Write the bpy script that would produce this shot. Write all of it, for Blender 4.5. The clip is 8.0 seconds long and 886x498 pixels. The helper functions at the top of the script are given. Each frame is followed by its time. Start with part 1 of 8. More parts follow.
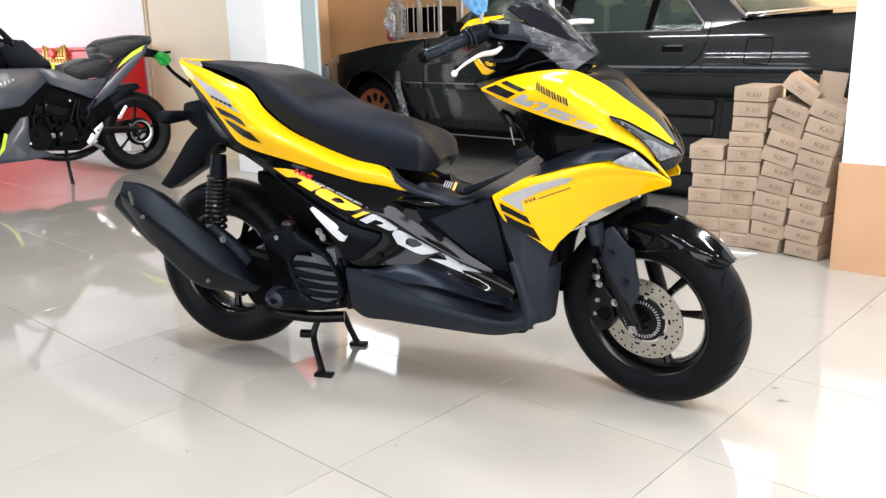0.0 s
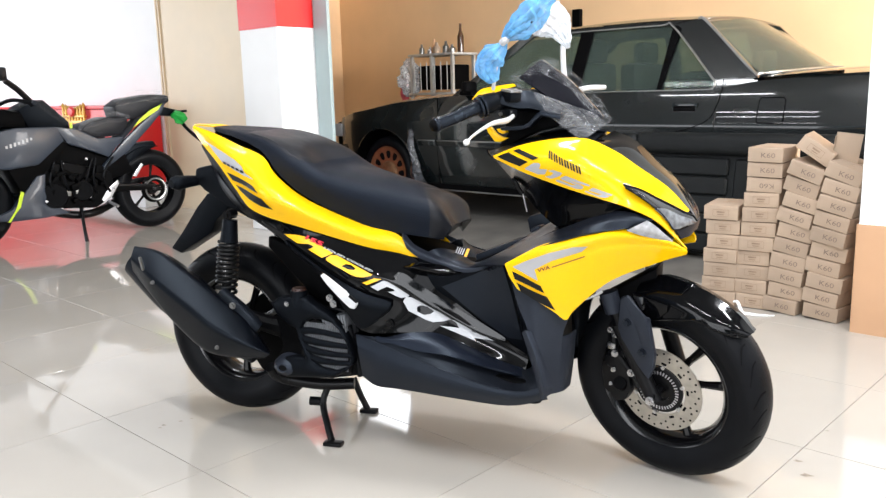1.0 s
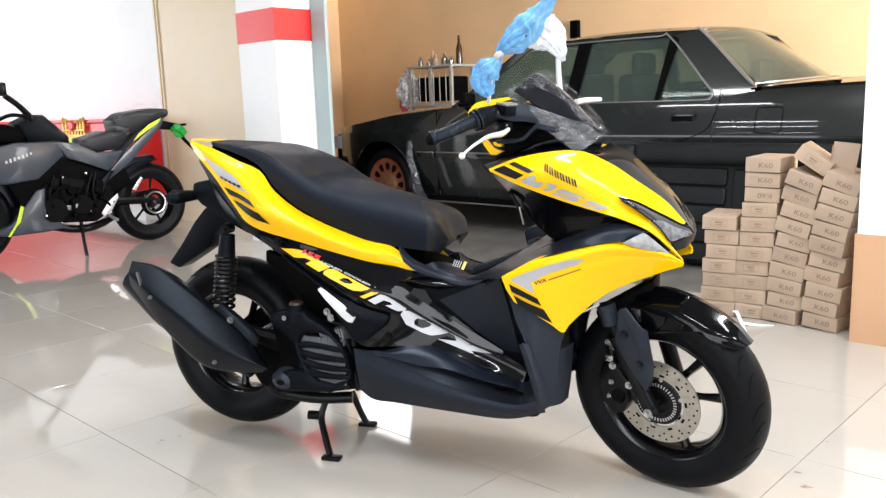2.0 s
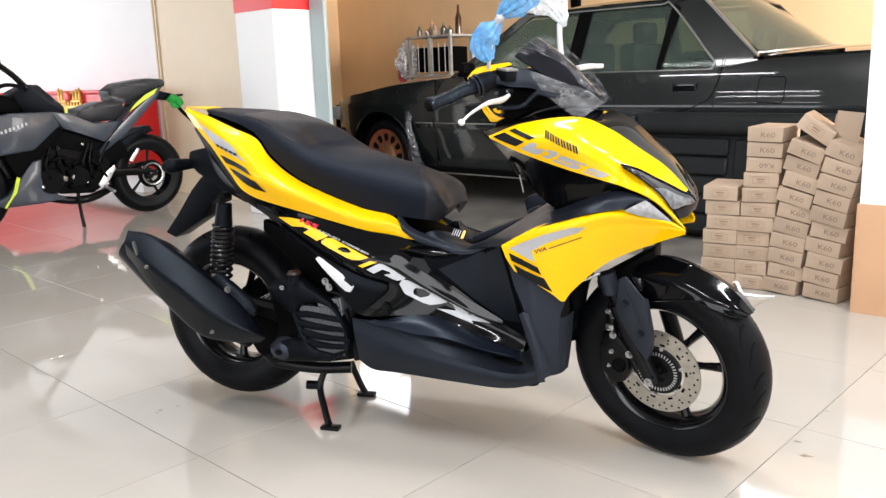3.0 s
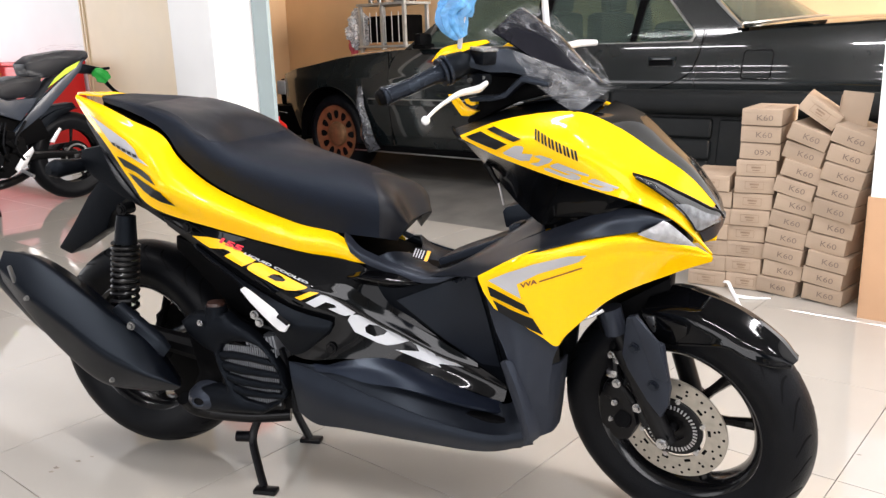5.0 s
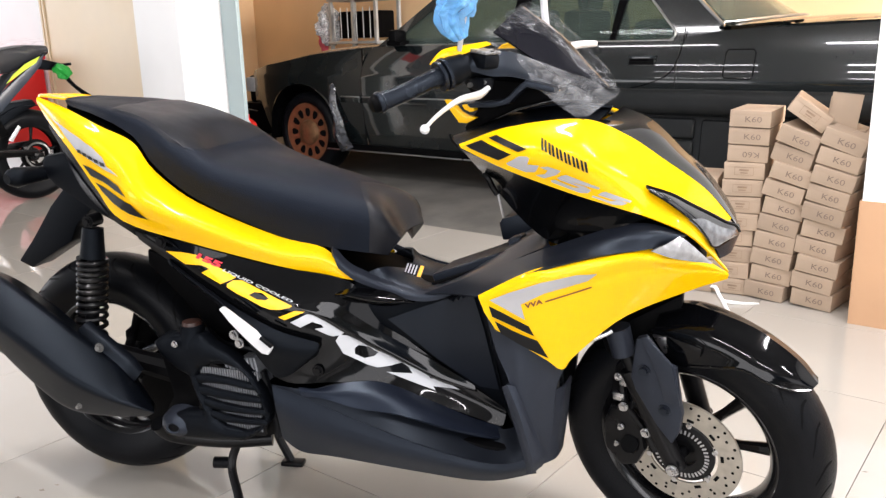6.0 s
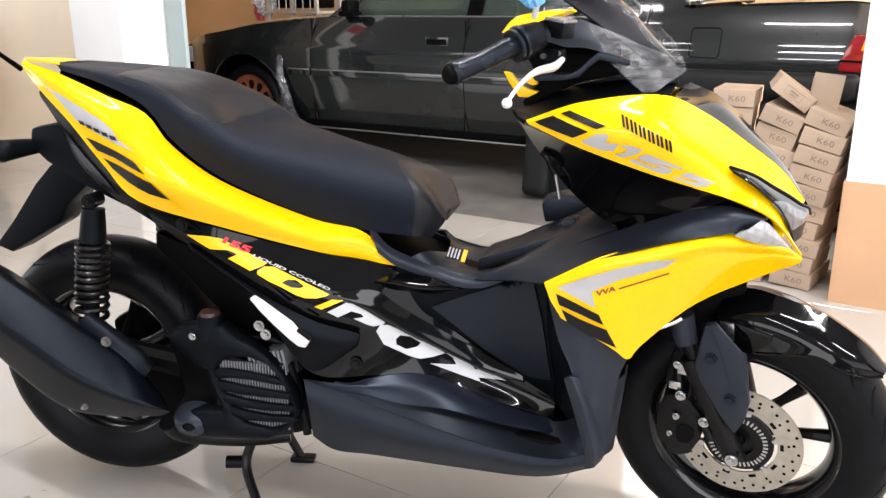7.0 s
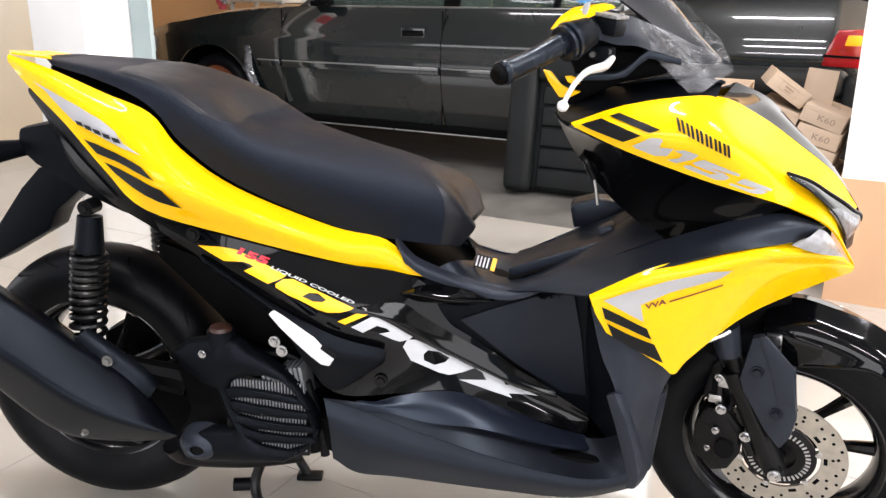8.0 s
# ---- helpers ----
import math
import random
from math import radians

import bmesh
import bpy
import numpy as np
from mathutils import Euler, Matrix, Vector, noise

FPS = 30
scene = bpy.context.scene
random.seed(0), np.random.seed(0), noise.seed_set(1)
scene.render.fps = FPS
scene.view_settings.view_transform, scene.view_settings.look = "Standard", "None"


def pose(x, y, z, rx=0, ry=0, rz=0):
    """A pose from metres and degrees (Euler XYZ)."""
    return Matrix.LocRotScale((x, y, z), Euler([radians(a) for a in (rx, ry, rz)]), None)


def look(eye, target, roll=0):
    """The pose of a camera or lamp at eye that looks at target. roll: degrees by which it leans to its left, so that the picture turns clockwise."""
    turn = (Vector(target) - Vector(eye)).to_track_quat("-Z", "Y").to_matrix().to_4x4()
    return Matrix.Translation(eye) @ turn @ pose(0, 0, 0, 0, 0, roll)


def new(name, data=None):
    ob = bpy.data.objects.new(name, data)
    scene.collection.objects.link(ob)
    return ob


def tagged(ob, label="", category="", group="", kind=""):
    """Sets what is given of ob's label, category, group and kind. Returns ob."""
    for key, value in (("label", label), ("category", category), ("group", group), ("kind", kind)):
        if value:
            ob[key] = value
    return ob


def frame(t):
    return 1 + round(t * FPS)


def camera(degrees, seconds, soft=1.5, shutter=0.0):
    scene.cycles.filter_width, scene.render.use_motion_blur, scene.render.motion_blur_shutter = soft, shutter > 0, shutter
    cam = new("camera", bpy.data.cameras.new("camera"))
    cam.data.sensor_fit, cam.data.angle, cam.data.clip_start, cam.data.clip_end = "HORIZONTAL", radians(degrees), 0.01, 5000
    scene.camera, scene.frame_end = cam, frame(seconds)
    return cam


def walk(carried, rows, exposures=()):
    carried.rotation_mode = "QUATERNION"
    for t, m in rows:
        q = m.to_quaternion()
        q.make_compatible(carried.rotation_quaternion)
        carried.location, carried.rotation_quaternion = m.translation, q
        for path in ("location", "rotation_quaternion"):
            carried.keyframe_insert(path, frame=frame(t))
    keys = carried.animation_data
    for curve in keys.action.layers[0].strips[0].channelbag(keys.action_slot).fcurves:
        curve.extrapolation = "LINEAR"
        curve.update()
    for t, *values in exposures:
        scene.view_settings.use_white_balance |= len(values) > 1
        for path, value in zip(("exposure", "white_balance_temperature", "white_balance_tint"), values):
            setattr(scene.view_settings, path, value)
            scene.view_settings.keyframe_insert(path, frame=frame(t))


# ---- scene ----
cam = camera(56.6, 8.0, 1.4)
PATH = [
    (0, (1.6516, -2.1552, 0.9908), (0.9899, -0.5954, 0.5530), -1.41),
    (0.5, (1.6468, -2.1319, 1.0095), (0.9699, -0.5652, 0.6224), -1.32),
    (1, (1.6394, -2.1173, 1.0248), (0.9455, -0.5450, 0.6949), -1.53),
    (1.2, (1.6402, -2.1129, 1.0342), (0.9417, -0.5380, 0.7271), -1.61),
    (2.3, (1.6529, -2.1123, 1.0282), (0.9566, -0.5375, 0.7160), -1.99),
    (2.5, (1.6538, -2.1075, 1.0207), (0.9608, -0.5354, 0.6878), -1.97),
    (3, (1.6407, -2.0936, 1.0159), (0.9482, -0.5282, 0.6519), -1.94),
    (3.5, (1.5800, -1.9940, 1.0163), (0.9167, -0.4231, 0.6228), -1.85),
    (3.7, (1.5483, -1.9340, 1.0230), (0.9027, -0.3590, 0.6200), -1.75),
    (4, (1.4999, -1.8498, 1.0376), (0.9027, -0.2588, 0.6197), -1.71),
    (4.2, (1.4793, -1.8018, 1.0384), (0.8940, -0.2069, 0.6190), -1.90),
    (5.3, (1.4368, -1.6254, 1.0395), (0.8327, -0.0417, 0.6043), -1.90),
    (5.5, (1.4265, -1.6050, 1.0399), (0.8334, -0.0183, 0.6006), -1.74),
    (6, (1.3541, -1.5671, 1.0513), (0.8186, 0.0395, 0.6103), -1.57),
    (6.5, (1.1958, -1.5536, 1.0524), (0.7691, 0.0774, 0.5827), -0.69),
    (7, (1.0837, -1.5298, 1.0400), (0.7210, 0.1099, 0.5478), -0.10),
    (7.5, (1.0114, -1.5007, 1.0421), (0.6979, 0.1470, 0.5429), 0.15),
    (8, (0.9340, -1.4580, 1.0455), (0.6660, 0.1885, 0.5355), 0.45),
]
walk(cam, [(t, look(eye, target, roll)) for t, eye, target, roll in PATH], ((0.0, -0.41, 6180, 10), (1.0, -0.34, 6180, 10), (3.5, -0.48, 6380, 12), (5.5, -0.40, 6420, 14), (7.2, -0.25, 6420, 14), (8.0, -0.22, 6420, 14)))


# ---- world, daylight and exposure ----
world = bpy.data.worlds.new("world")
scene.world = world
world.use_nodes = True
wn = world.node_tree.nodes
wl = world.node_tree.links
sky = wn.new("ShaderNodeTexSky")
sky.sky_type = "NISHITA"
sky.sun_disc = False
sky.sun_elevation = radians(68)
sky.sun_rotation = radians(200)
wl.new(sky.outputs[0], wn["Background"].inputs[0])
wn["Background"].inputs[1].default_value = 0.06

sun_data = bpy.data.lights.new("sun", "SUN")
sun_data.energy = 2.2
sun_data.angle = radians(0.5)
sun_data.color = (1.0, 0.95, 0.88)
sun = new("sun", sun_data)
sun.matrix_world = look((2, -5, 12), (0.6, -0.3, 0))


def area(name, eye, target, sx, sy, watts, colour=(1, 1, 1)):
    """A rectangular lamp: daylight through an opening, a ceiling tube, or added fill light."""
    d = bpy.data.lights.new(name, "AREA")
    d.shape, d.size, d.size_y, d.energy, d.color = "RECTANGLE", sx, sy, watts, colour
    ob = new(name, d)
    ob.matrix_world = look(eye, target)
    return ob

def on_tiles(u, v, z):
    """A place given along the rows of tiles, which run 19.5 degrees off the scooter."""
    a = radians(-19.5)
    return (0.914 + u * math.cos(a) - v * math.sin(a), -0.070 + u * math.sin(a) + v * math.cos(a), z)


# daylight through the shop front behind the camera and the garage's open east side
area("shop_front_daylight", (1.6, -6.2, 2.1), (0.2, 0.0, 0.7), 6.0, 1.9, 290, (1.0, 0.99, 0.98))
# second lamp, set low and added to brighten the white pier
area("shop_front_daylight", on_tiles(-5.2, -5.7, 1.6), on_tiles(-4.6, 2.3, 1.9), 4.0, 1.9, 110, (1.0, 0.99, 0.98))
# added fill from the scooter's front right, not a known window
area("east_fill", (6.6, -3.4, 1.9), (1.2, 0.0, 0.6), 3.6, 2.6, 110, (1.0, 0.99, 0.98))
area("garage_daylight", (6.4, 1.6, 1.9), (0.0, 4.6, 1.2), 2.6, 2.6, 1280, (1.0, 0.95, 0.88))
for tx, ty, watts in ((-2.0, -0.6, 18), (0.0, -1.3, 68), (2.0, -2.0, 74), (3.6, -2.6, 74), (-1.1, 1.4, 16), (0.9, 0.7, 68), (2.9, 0.0, 74), (4.6, -0.8, 74)):
    area("ceiling_tube", (tx, ty, 3.3), (tx, ty, 0), 1.2, 0.06, watts, (1.0, 0.985, 0.97)).rotation_euler = (0, 0, radians(-19.5))
# added fill that whitens the left wall; no window is known there
area("west_fill", (-9.2, 2.4, 1.75), (-5.9, 4.6, 1.2), 4.0, 2.5, 230, (0.98, 0.99, 1.0))


# sky through the two high windows of the garage
area("high_window_daylight", on_tiles(-6.41, 5.32, 3.08), on_tiles(-6.41, 0.0, 2.2), 0.98, 0.48, 14)
area("high_window_daylight", on_tiles(-1.26, 5.32, 3.08), on_tiles(-1.26, 0.0, 2.2), 0.50, 0.48, 5.5)


# ---- materials ----
def mat(name, colour, rough=0.5, metal=0.0, spec=0.5, vary=0.12, scale=20.0, bump=0.0, bscale=120.0, coat=0.0, rvary=0.1, stain=0.0, stain_colour=(0.1, 0.09, 0.08), trans=0.0, ior=1.45, per_object=0.0, tint=(1, 1, 1), coat_rough=0.04):
    """A principled material whose colour and roughness vary at two scales, with fine relief."""
    m = bpy.data.materials.new(name)
    m.use_nodes = True
    nt = m.node_tree
    n, l = nt.nodes, nt.links
    b = n["Principled BSDF"]
    b.inputs["Metallic"].default_value = metal
    b.inputs["Specular IOR Level"].default_value = spec
    b.inputs["Coat Weight"].default_value = coat
    b.inputs["Specular Tint"].default_value = (*tint, 1)
    b.inputs["Coat Roughness"].default_value = coat_rough
    b.inputs["Transmission Weight"].default_value = trans
    b.inputs["IOR"].default_value = ior
    tc = n.new("ShaderNodeTexCoord")
    big = n.new("ShaderNodeTexNoise")
    big.inputs["Scale"].default_value = scale
    big.inputs["Detail"].default_value = 6
    l.new(tc.outputs["Object"], big.inputs["Vector"])
    ramp = n.new("ShaderNodeMapRange")
    ramp.inputs["To Min"].default_value = 1 - vary
    ramp.inputs["To Max"].default_value = 1 + vary
    ramp.inputs["From Min"].default_value = 0.3
    ramp.inputs["From Max"].default_value = 0.7
    l.new(big.outputs["Fac"], ramp.inputs["Value"])
    factor = ramp.outputs[0]
    if per_object:
        info = n.new("ShaderNodeObjectInfo")
        mr = n.new("ShaderNodeMapRange")
        mr.inputs["To Min"].default_value = 1 - per_object
        mr.inputs["To Max"].default_value = 1 + per_object
        l.new(info.outputs["Random"], mr.inputs["Value"])
        mu = n.new("ShaderNodeMath")
        mu.operation = "MULTIPLY"
        l.new(factor, mu.inputs[0])
        l.new(mr.outputs[0], mu.inputs[1])
        factor = mu.outputs[0]
    mul = n.new("ShaderNodeMix")
    mul.data_type, mul.blend_type = "RGBA", "MULTIPLY"
    mul.inputs["Factor"].default_value = 1.0
    mul.inputs["A"].default_value = (*colour, 1)
    l.new(factor, mul.inputs["B"])
    colour_out = mul.outputs["Result"]
    if stain:
        sn = n.new("ShaderNodeTexNoise")
        sn.inputs["Scale"].default_value = scale * 0.17
        sn.inputs["Detail"].default_value = 9
        sn.inputs["Roughness"].default_value = 0.65
        l.new(tc.outputs["Object"], sn.inputs["Vector"])
        sr = n.new("ShaderNodeMapRange")
        sr.inputs["From Min"].default_value = 0.5
        sr.inputs["From Max"].default_value = 0.75
        sr.inputs["To Max"].default_value = stain
        l.new(sn.outputs["Fac"], sr.inputs["Value"])
        mx = n.new("ShaderNodeMix")
        mx.data_type = "RGBA"
        l.new(sr.outputs[0], mx.inputs["Factor"])
        l.new(colour_out, mx.inputs["A"])
        mx.inputs["B"].default_value = (*stain_colour, 1)
        colour_out = mx.outputs["Result"]
    l.new(colour_out, b.inputs["Base Color"])
    rr = n.new("ShaderNodeMapRange")
    rr.inputs["From Min"].default_value = 0.3
    rr.inputs["From Max"].default_value = 0.7
    rr.inputs["To Min"].default_value = max(0.0, rough * (1 - rvary))
    rr.inputs["To Max"].default_value = min(1.0, rough * (1 + rvary))
    l.new(big.outputs["Fac"], rr.inputs["Value"])
    l.new(rr.outputs[0], b.inputs["Roughness"])
    if bump:
        fine = n.new("ShaderNodeTexNoise")
        fine.inputs["Scale"].default_value = bscale
        fine.inputs["Detail"].default_value = 4
        l.new(tc.outputs["Object"], fine.inputs["Vector"])
        bp = n.new("ShaderNodeBump")
        bp.inputs["Strength"].default_value = bump
        bp.inputs["Distance"].default_value = 0.002
        l.new(fine.outputs["Fac"], bp.inputs["Height"])
        l.new(bp.outputs[0], b.inputs["Normal"])
    return m


BLUISH = (0.70, 0.83, 1.0)
M_YELLOW = mat("yellow_paint", (0.88, 0.505, 0.0003), 0.24, vary=0.03, scale=6, coat=0.55, spec=0.02, coat_rough=0.03)
M_GLOSS = mat("gloss_black_paint", (0.0014, 0.0015, 0.0019), 0.1, vary=0.1, coat=0.34, spec=0.05, coat_rough=0.03)
M_PIANO = mat("deep_gloss_black_plastic", (0.0016, 0.0017, 0.0021), 0.10, vary=0.1, coat=0.5, spec=0.10, coat_rough=0.05)
M_SIDE = mat("polished_black_plastic", (0.0016, 0.0017, 0.0021), 0.2, vary=0.1, coat=0.28, spec=0.05, coat_rough=0.04)
M_MATTE = mat("matte_black_plastic", (0.0023, 0.0027, 0.0038), 0.40, vary=0.12, scale=30, bump=0.25, bscale=900, spec=0.12, tint=BLUISH)
M_GREYPL = mat("dark_grey_plastic", (0.018, 0.0205, 0.028), 0.36, vary=0.08, scale=25, bump=0.15, bscale=700, spec=0.3, tint=BLUISH)
M_RUBBER = mat("tyre_rubber", (0.0036, 0.0040, 0.0052), 0.42, vary=0.25, scale=14, bump=0.3, bscale=300, spec=0.13)
M_SEAT = mat("black_seat_vinyl", (0.0052, 0.0068, 0.0118), 0.46, vary=0.1, scale=12, bump=0.5, bscale=520, spec=0.19, tint=BLUISH)
M_SEATEDGE = mat("black_smooth_vinyl", (0.010, 0.0108, 0.0140), 0.40, vary=0.08, scale=20, bump=0.15, bscale=500, spec=0.24)
M_SATIN = mat("satin_black_plastic", (0.0070, 0.0084, 0.0125), 0.34, vary=0.1, scale=22, bump=0.12, bscale=800, spec=0.34, tint=BLUISH)
M_COWLTOP = mat("polished_dark_plastic", (0.006, 0.0070, 0.0098), 0.38, vary=0.12, scale=18, spec=0.3, tint=BLUISH)
M_SILVER = mat("silver_decal", (0.42, 0.42, 0.44), 0.38, metal=0.35, vary=0.05)
M_WHITE = mat("white_decal", (0.47, 0.48, 0.50), 0.35, vary=0.04)
M_BLACKDEC = mat("black_decal", (0.006, 0.006, 0.007), 0.4, vary=0.1, spec=0.2)
M_RED = mat("red_decal", (0.6, 0.01, 0.03), 0.35, vary=0.05)
M_ORANGE = mat("amber_plastic", (0.9, 0.42, 0.006), 0.3, vary=0.05)
M_ALU = mat("cast_aluminium", (0.6, 0.6, 0.62), 0.35, metal=0.85, vary=0.1, scale=60, bump=0.1)
M_CHROME = mat("bright_steel", (0.5, 0.5, 0.51), 0.28, metal=1.0, vary=0.08, scale=60)
M_DISC = mat("brake_disc_steel", (0.46, 0.43, 0.38), 0.33, metal=0.85, vary=0.12, scale=50, bump=0.1, bscale=400)
M_BLACKMET = mat("black_painted_metal", (0.004, 0.004, 0.0046), 0.3, vary=0.15, scale=40, spec=0.2)
M_ENGINE = mat("dark_engine_casting", (0.0028, 0.0028, 0.0032), 0.5, metal=0.2, vary=0.25, scale=40, bump=0.3, spec=0.08)
M_CARD = mat("brown_cardboard", (0.40, 0.305, 0.225), 0.8, vary=0.07, scale=9, bump=0.15, bscale=200, stain=0.25, stain_colour=(0.3, 0.2, 0.12), per_object=0.12)
M_INK = mat("box_ink", (0.19, 0.145, 0.115), 0.8, vary=0.2)
M_WHITEWALL = mat("white_wall_paint", (0.92, 0.92, 0.915), 0.6, vary=0.03, scale=2, bump=0.08, bscale=60)
M_BEIGE = mat("beige_wall_paint", (0.82, 0.565, 0.325), 0.65, vary=0.06, scale=1.5, bump=0.1, bscale=40, stain=0.15, stain_colour=(0.5, 0.38, 0.24))
M_DOORBEIGE = mat("beige_panel_laminate", (0.72, 0.575, 0.385), 0.4, vary=0.04, scale=3)
M_TEAL = mat("grey_teal_column_paint", (0.30, 0.37, 0.38), 0.5, vary=0.05, scale=3)
M_REDWALL = mat("red_wall_panel", (0.72, 0.02, 0.02), 0.35, vary=0.04, scale=3)
M_BROWN = mat("tan_wainscot_board", (0.55, 0.33, 0.19), 0.55, vary=0.05, scale=4, bump=0.05)
M_TILE = mat("cream_polished_tile", (0.435, 0.406, 0.362), 0.05, spec=0.7, vary=0.035, scale=2.2, stain=0.14, stain_colour=(0.5, 0.47, 0.42), per_object=0.02, rvary=0.35)
M_GROUT = mat("tile_grout", (0.36, 0.33, 0.30), 0.8, vary=0.2)
M_DIRT = mat("trodden_dirt", (0.22, 0.18, 0.14), 0.6, vary=0.3, scale=80)
M_CONCRETE = mat("stained_concrete", (0.115, 0.11, 0.10), 0.7, vary=0.3, scale=5, bump=0.5, bscale=60, stain=0.6, stain_colour=(0.11, 0.10, 0.09))
M_CARPAINT = mat("dark_green_black_car_paint", (0.0045, 0.0066, 0.0072), 0.26, vary=0.15, scale=4, bump=0.10, bscale=7, coat=1.0, stain=0.22, stain_colour=(0.030, 0.038, 0.040), spec=0.3)
M_CARGLASS = mat("tinted_car_glass", (0.30, 0.38, 0.345), 0.03, vary=0.02, trans=0.92, ior=1.16)
M_CARTRIM = mat("satin_metal_trim", (0.24, 0.24, 0.235), 0.3, metal=0.8, vary=0.1)
M_CARBLACK = mat("black_car_trim", (0.0018, 0.0018, 0.0021), 0.55, vary=0.15, spec=0.05)
M_LINER = mat("dusty_plastic_liner", (0.018, 0.019, 0.024), 0.25, vary=0.6, scale=25, bump=0.6, bscale=60, coat=0.5)
M_BRONZE = mat("bronze_alloy_wheel", (0.27, 0.145, 0.075), 0.36, metal=0.6, vary=0.2, scale=30)
M_LEATHER = mat("black_leather", (0.0095, 0.0108, 0.0115), 0.45, vary=0.15, scale=10, bump=0.5, bscale=220, spec=0.2)
M_CEIL = mat("grey_ceiling", (0.33, 0.34, 0.35), 0.8, vary=0.03, scale=2)
M_CLEAR = mat("clear_lamp_lens", (0.85, 0.87, 0.9), 0.05, vary=0.01, trans=0.9)
M_SMOKE = mat("smoked_windscreen", (0.009, 0.009, 0.012), 0.08, vary=0.05, trans=0.08, spec=0.10)
M_YELLOWDEC = mat("yellow_decal", (0.92, 0.50, 0.002), 0.3, vary=0.03)
M_INKRED = mat("red_brown_print", (0.12, 0.022, 0.008), 0.4, vary=0.1)
M_REDLENS = mat("dark_red_lens", (0.22, 0.004, 0.006), 0.12, vary=0.05, coat=0.5)
M_ALUW = mat("bright_painted_aluminium", (0.74, 0.75, 0.77), 0.32, metal=0.25, vary=0.06, scale=40)
M_BLACKRIM = mat("gloss_black_alloy", (0.003, 0.003, 0.0036), 0.22, vary=0.15, coat=0.3, spec=0.3)
M_GROOVE = mat("tread_groove_rubber", (0.003, 0.003, 0.0035), 0.85, vary=0.2, spec=0.1)
M_LENS = mat("clear_signal_lens", (0.25, 0.25, 0.255), 0.08, vary=0.25, scale=60, coat=1.0, bump=0.4, bscale=90)
M_HEADLENS = mat("clear_headlight_lens", (0.13, 0.135, 0.145), 0.06, vary=0.4, scale=60, coat=0.6)
M_DARKLENS = mat("dark_headlight_glass", (0.008, 0.0085, 0.010), 0.05, vary=0.1, coat=0.4)
M_SPRING = mat("black_enamel_spring", (0.004, 0.004, 0.0045), 0.3, vary=0.1, coat=0.12, spec=0.3)
M_FINS = mat("radiator_fins", (0.24, 0.25, 0.27), 0.45, metal=0.3, vary=0.15, scale=80)
M_EXH = mat("matte_black_heat_shield", (0.0020, 0.0026, 0.0042), 0.36, vary=0.1, scale=20, bump=0.12, bscale=900, spec=0.2, tint=BLUISH)
M_GRIP = mat("black_rubber_grip", (0.0075, 0.0092, 0.0135), 0.26, vary=0.15, scale=50, bump=0.2, bscale=300, spec=0.3, tint=BLUISH)
M_CAP = mat("cast_grey_cap", (0.22, 0.22, 0.22), 0.4, metal=0.3, vary=0.5, scale=160, bump=0.4, bscale=200)
M_LEVER = mat("silver_brake_lever", (0.75, 0.76, 0.77), 0.3, metal=0.3, vary=0.05)
# the sky's bluish sheen is mixed into this base colour
M_FOOT = mat("sky_sheen_black_plastic", (0.0075, 0.0097, 0.0168), 0.32, vary=0.1, scale=20, spec=0.4, tint=BLUISH)
M_REDLENSB = mat("red_tail_lens", (0.25, 0.006, 0.008), 0.12, vary=0.08, coat=1.0)
M_RACK = mat("pale_grey_metal", (0.5, 0.5, 0.49), 0.45, metal=0.3, vary=0.15, scale=15)
M_BROWNGLASS = mat("brown_glass", (0.06, 0.025, 0.01), 0.1, vary=0.1, coat=0.5)
M_OILCAP = mat("dark_brown_cap", (0.030, 0.012, 0.008), 0.4, vary=0.15)
M_PINK = mat("pink_cloth", (0.75, 0.12, 0.16), 0.8, vary=0.1)
M_GOLD = mat("gilt_plastic", (0.75, 0.42, 0.08), 0.3, metal=0.4, vary=0.15)
M_GREYBIKE = mat("satin_grey_paint", (0.024, 0.033, 0.050), 0.38, vary=0.12, scale=8, coat=0.14)
M_LIME = mat("lime_yellow_paint", (0.55, 0.72, 0.02), 0.35, vary=0.05)
M_GREEN = mat("green_tape", (0.02, 0.35, 0.05), 0.4, vary=0.1)
M_REDRIM = mat("red_rim_tape", (0.75, 0.03, 0.02), 0.35, vary=0.05)
M_DARKLAYER = mat("dark_reflection_layer", (0.035, 0.035, 0.036), 0.6, vary=0.15, scale=3)
M_BOUNCE = mat("pale_bounce_ground", (0.38, 0.37, 0.35), 0.8, vary=0.15, scale=0.8)


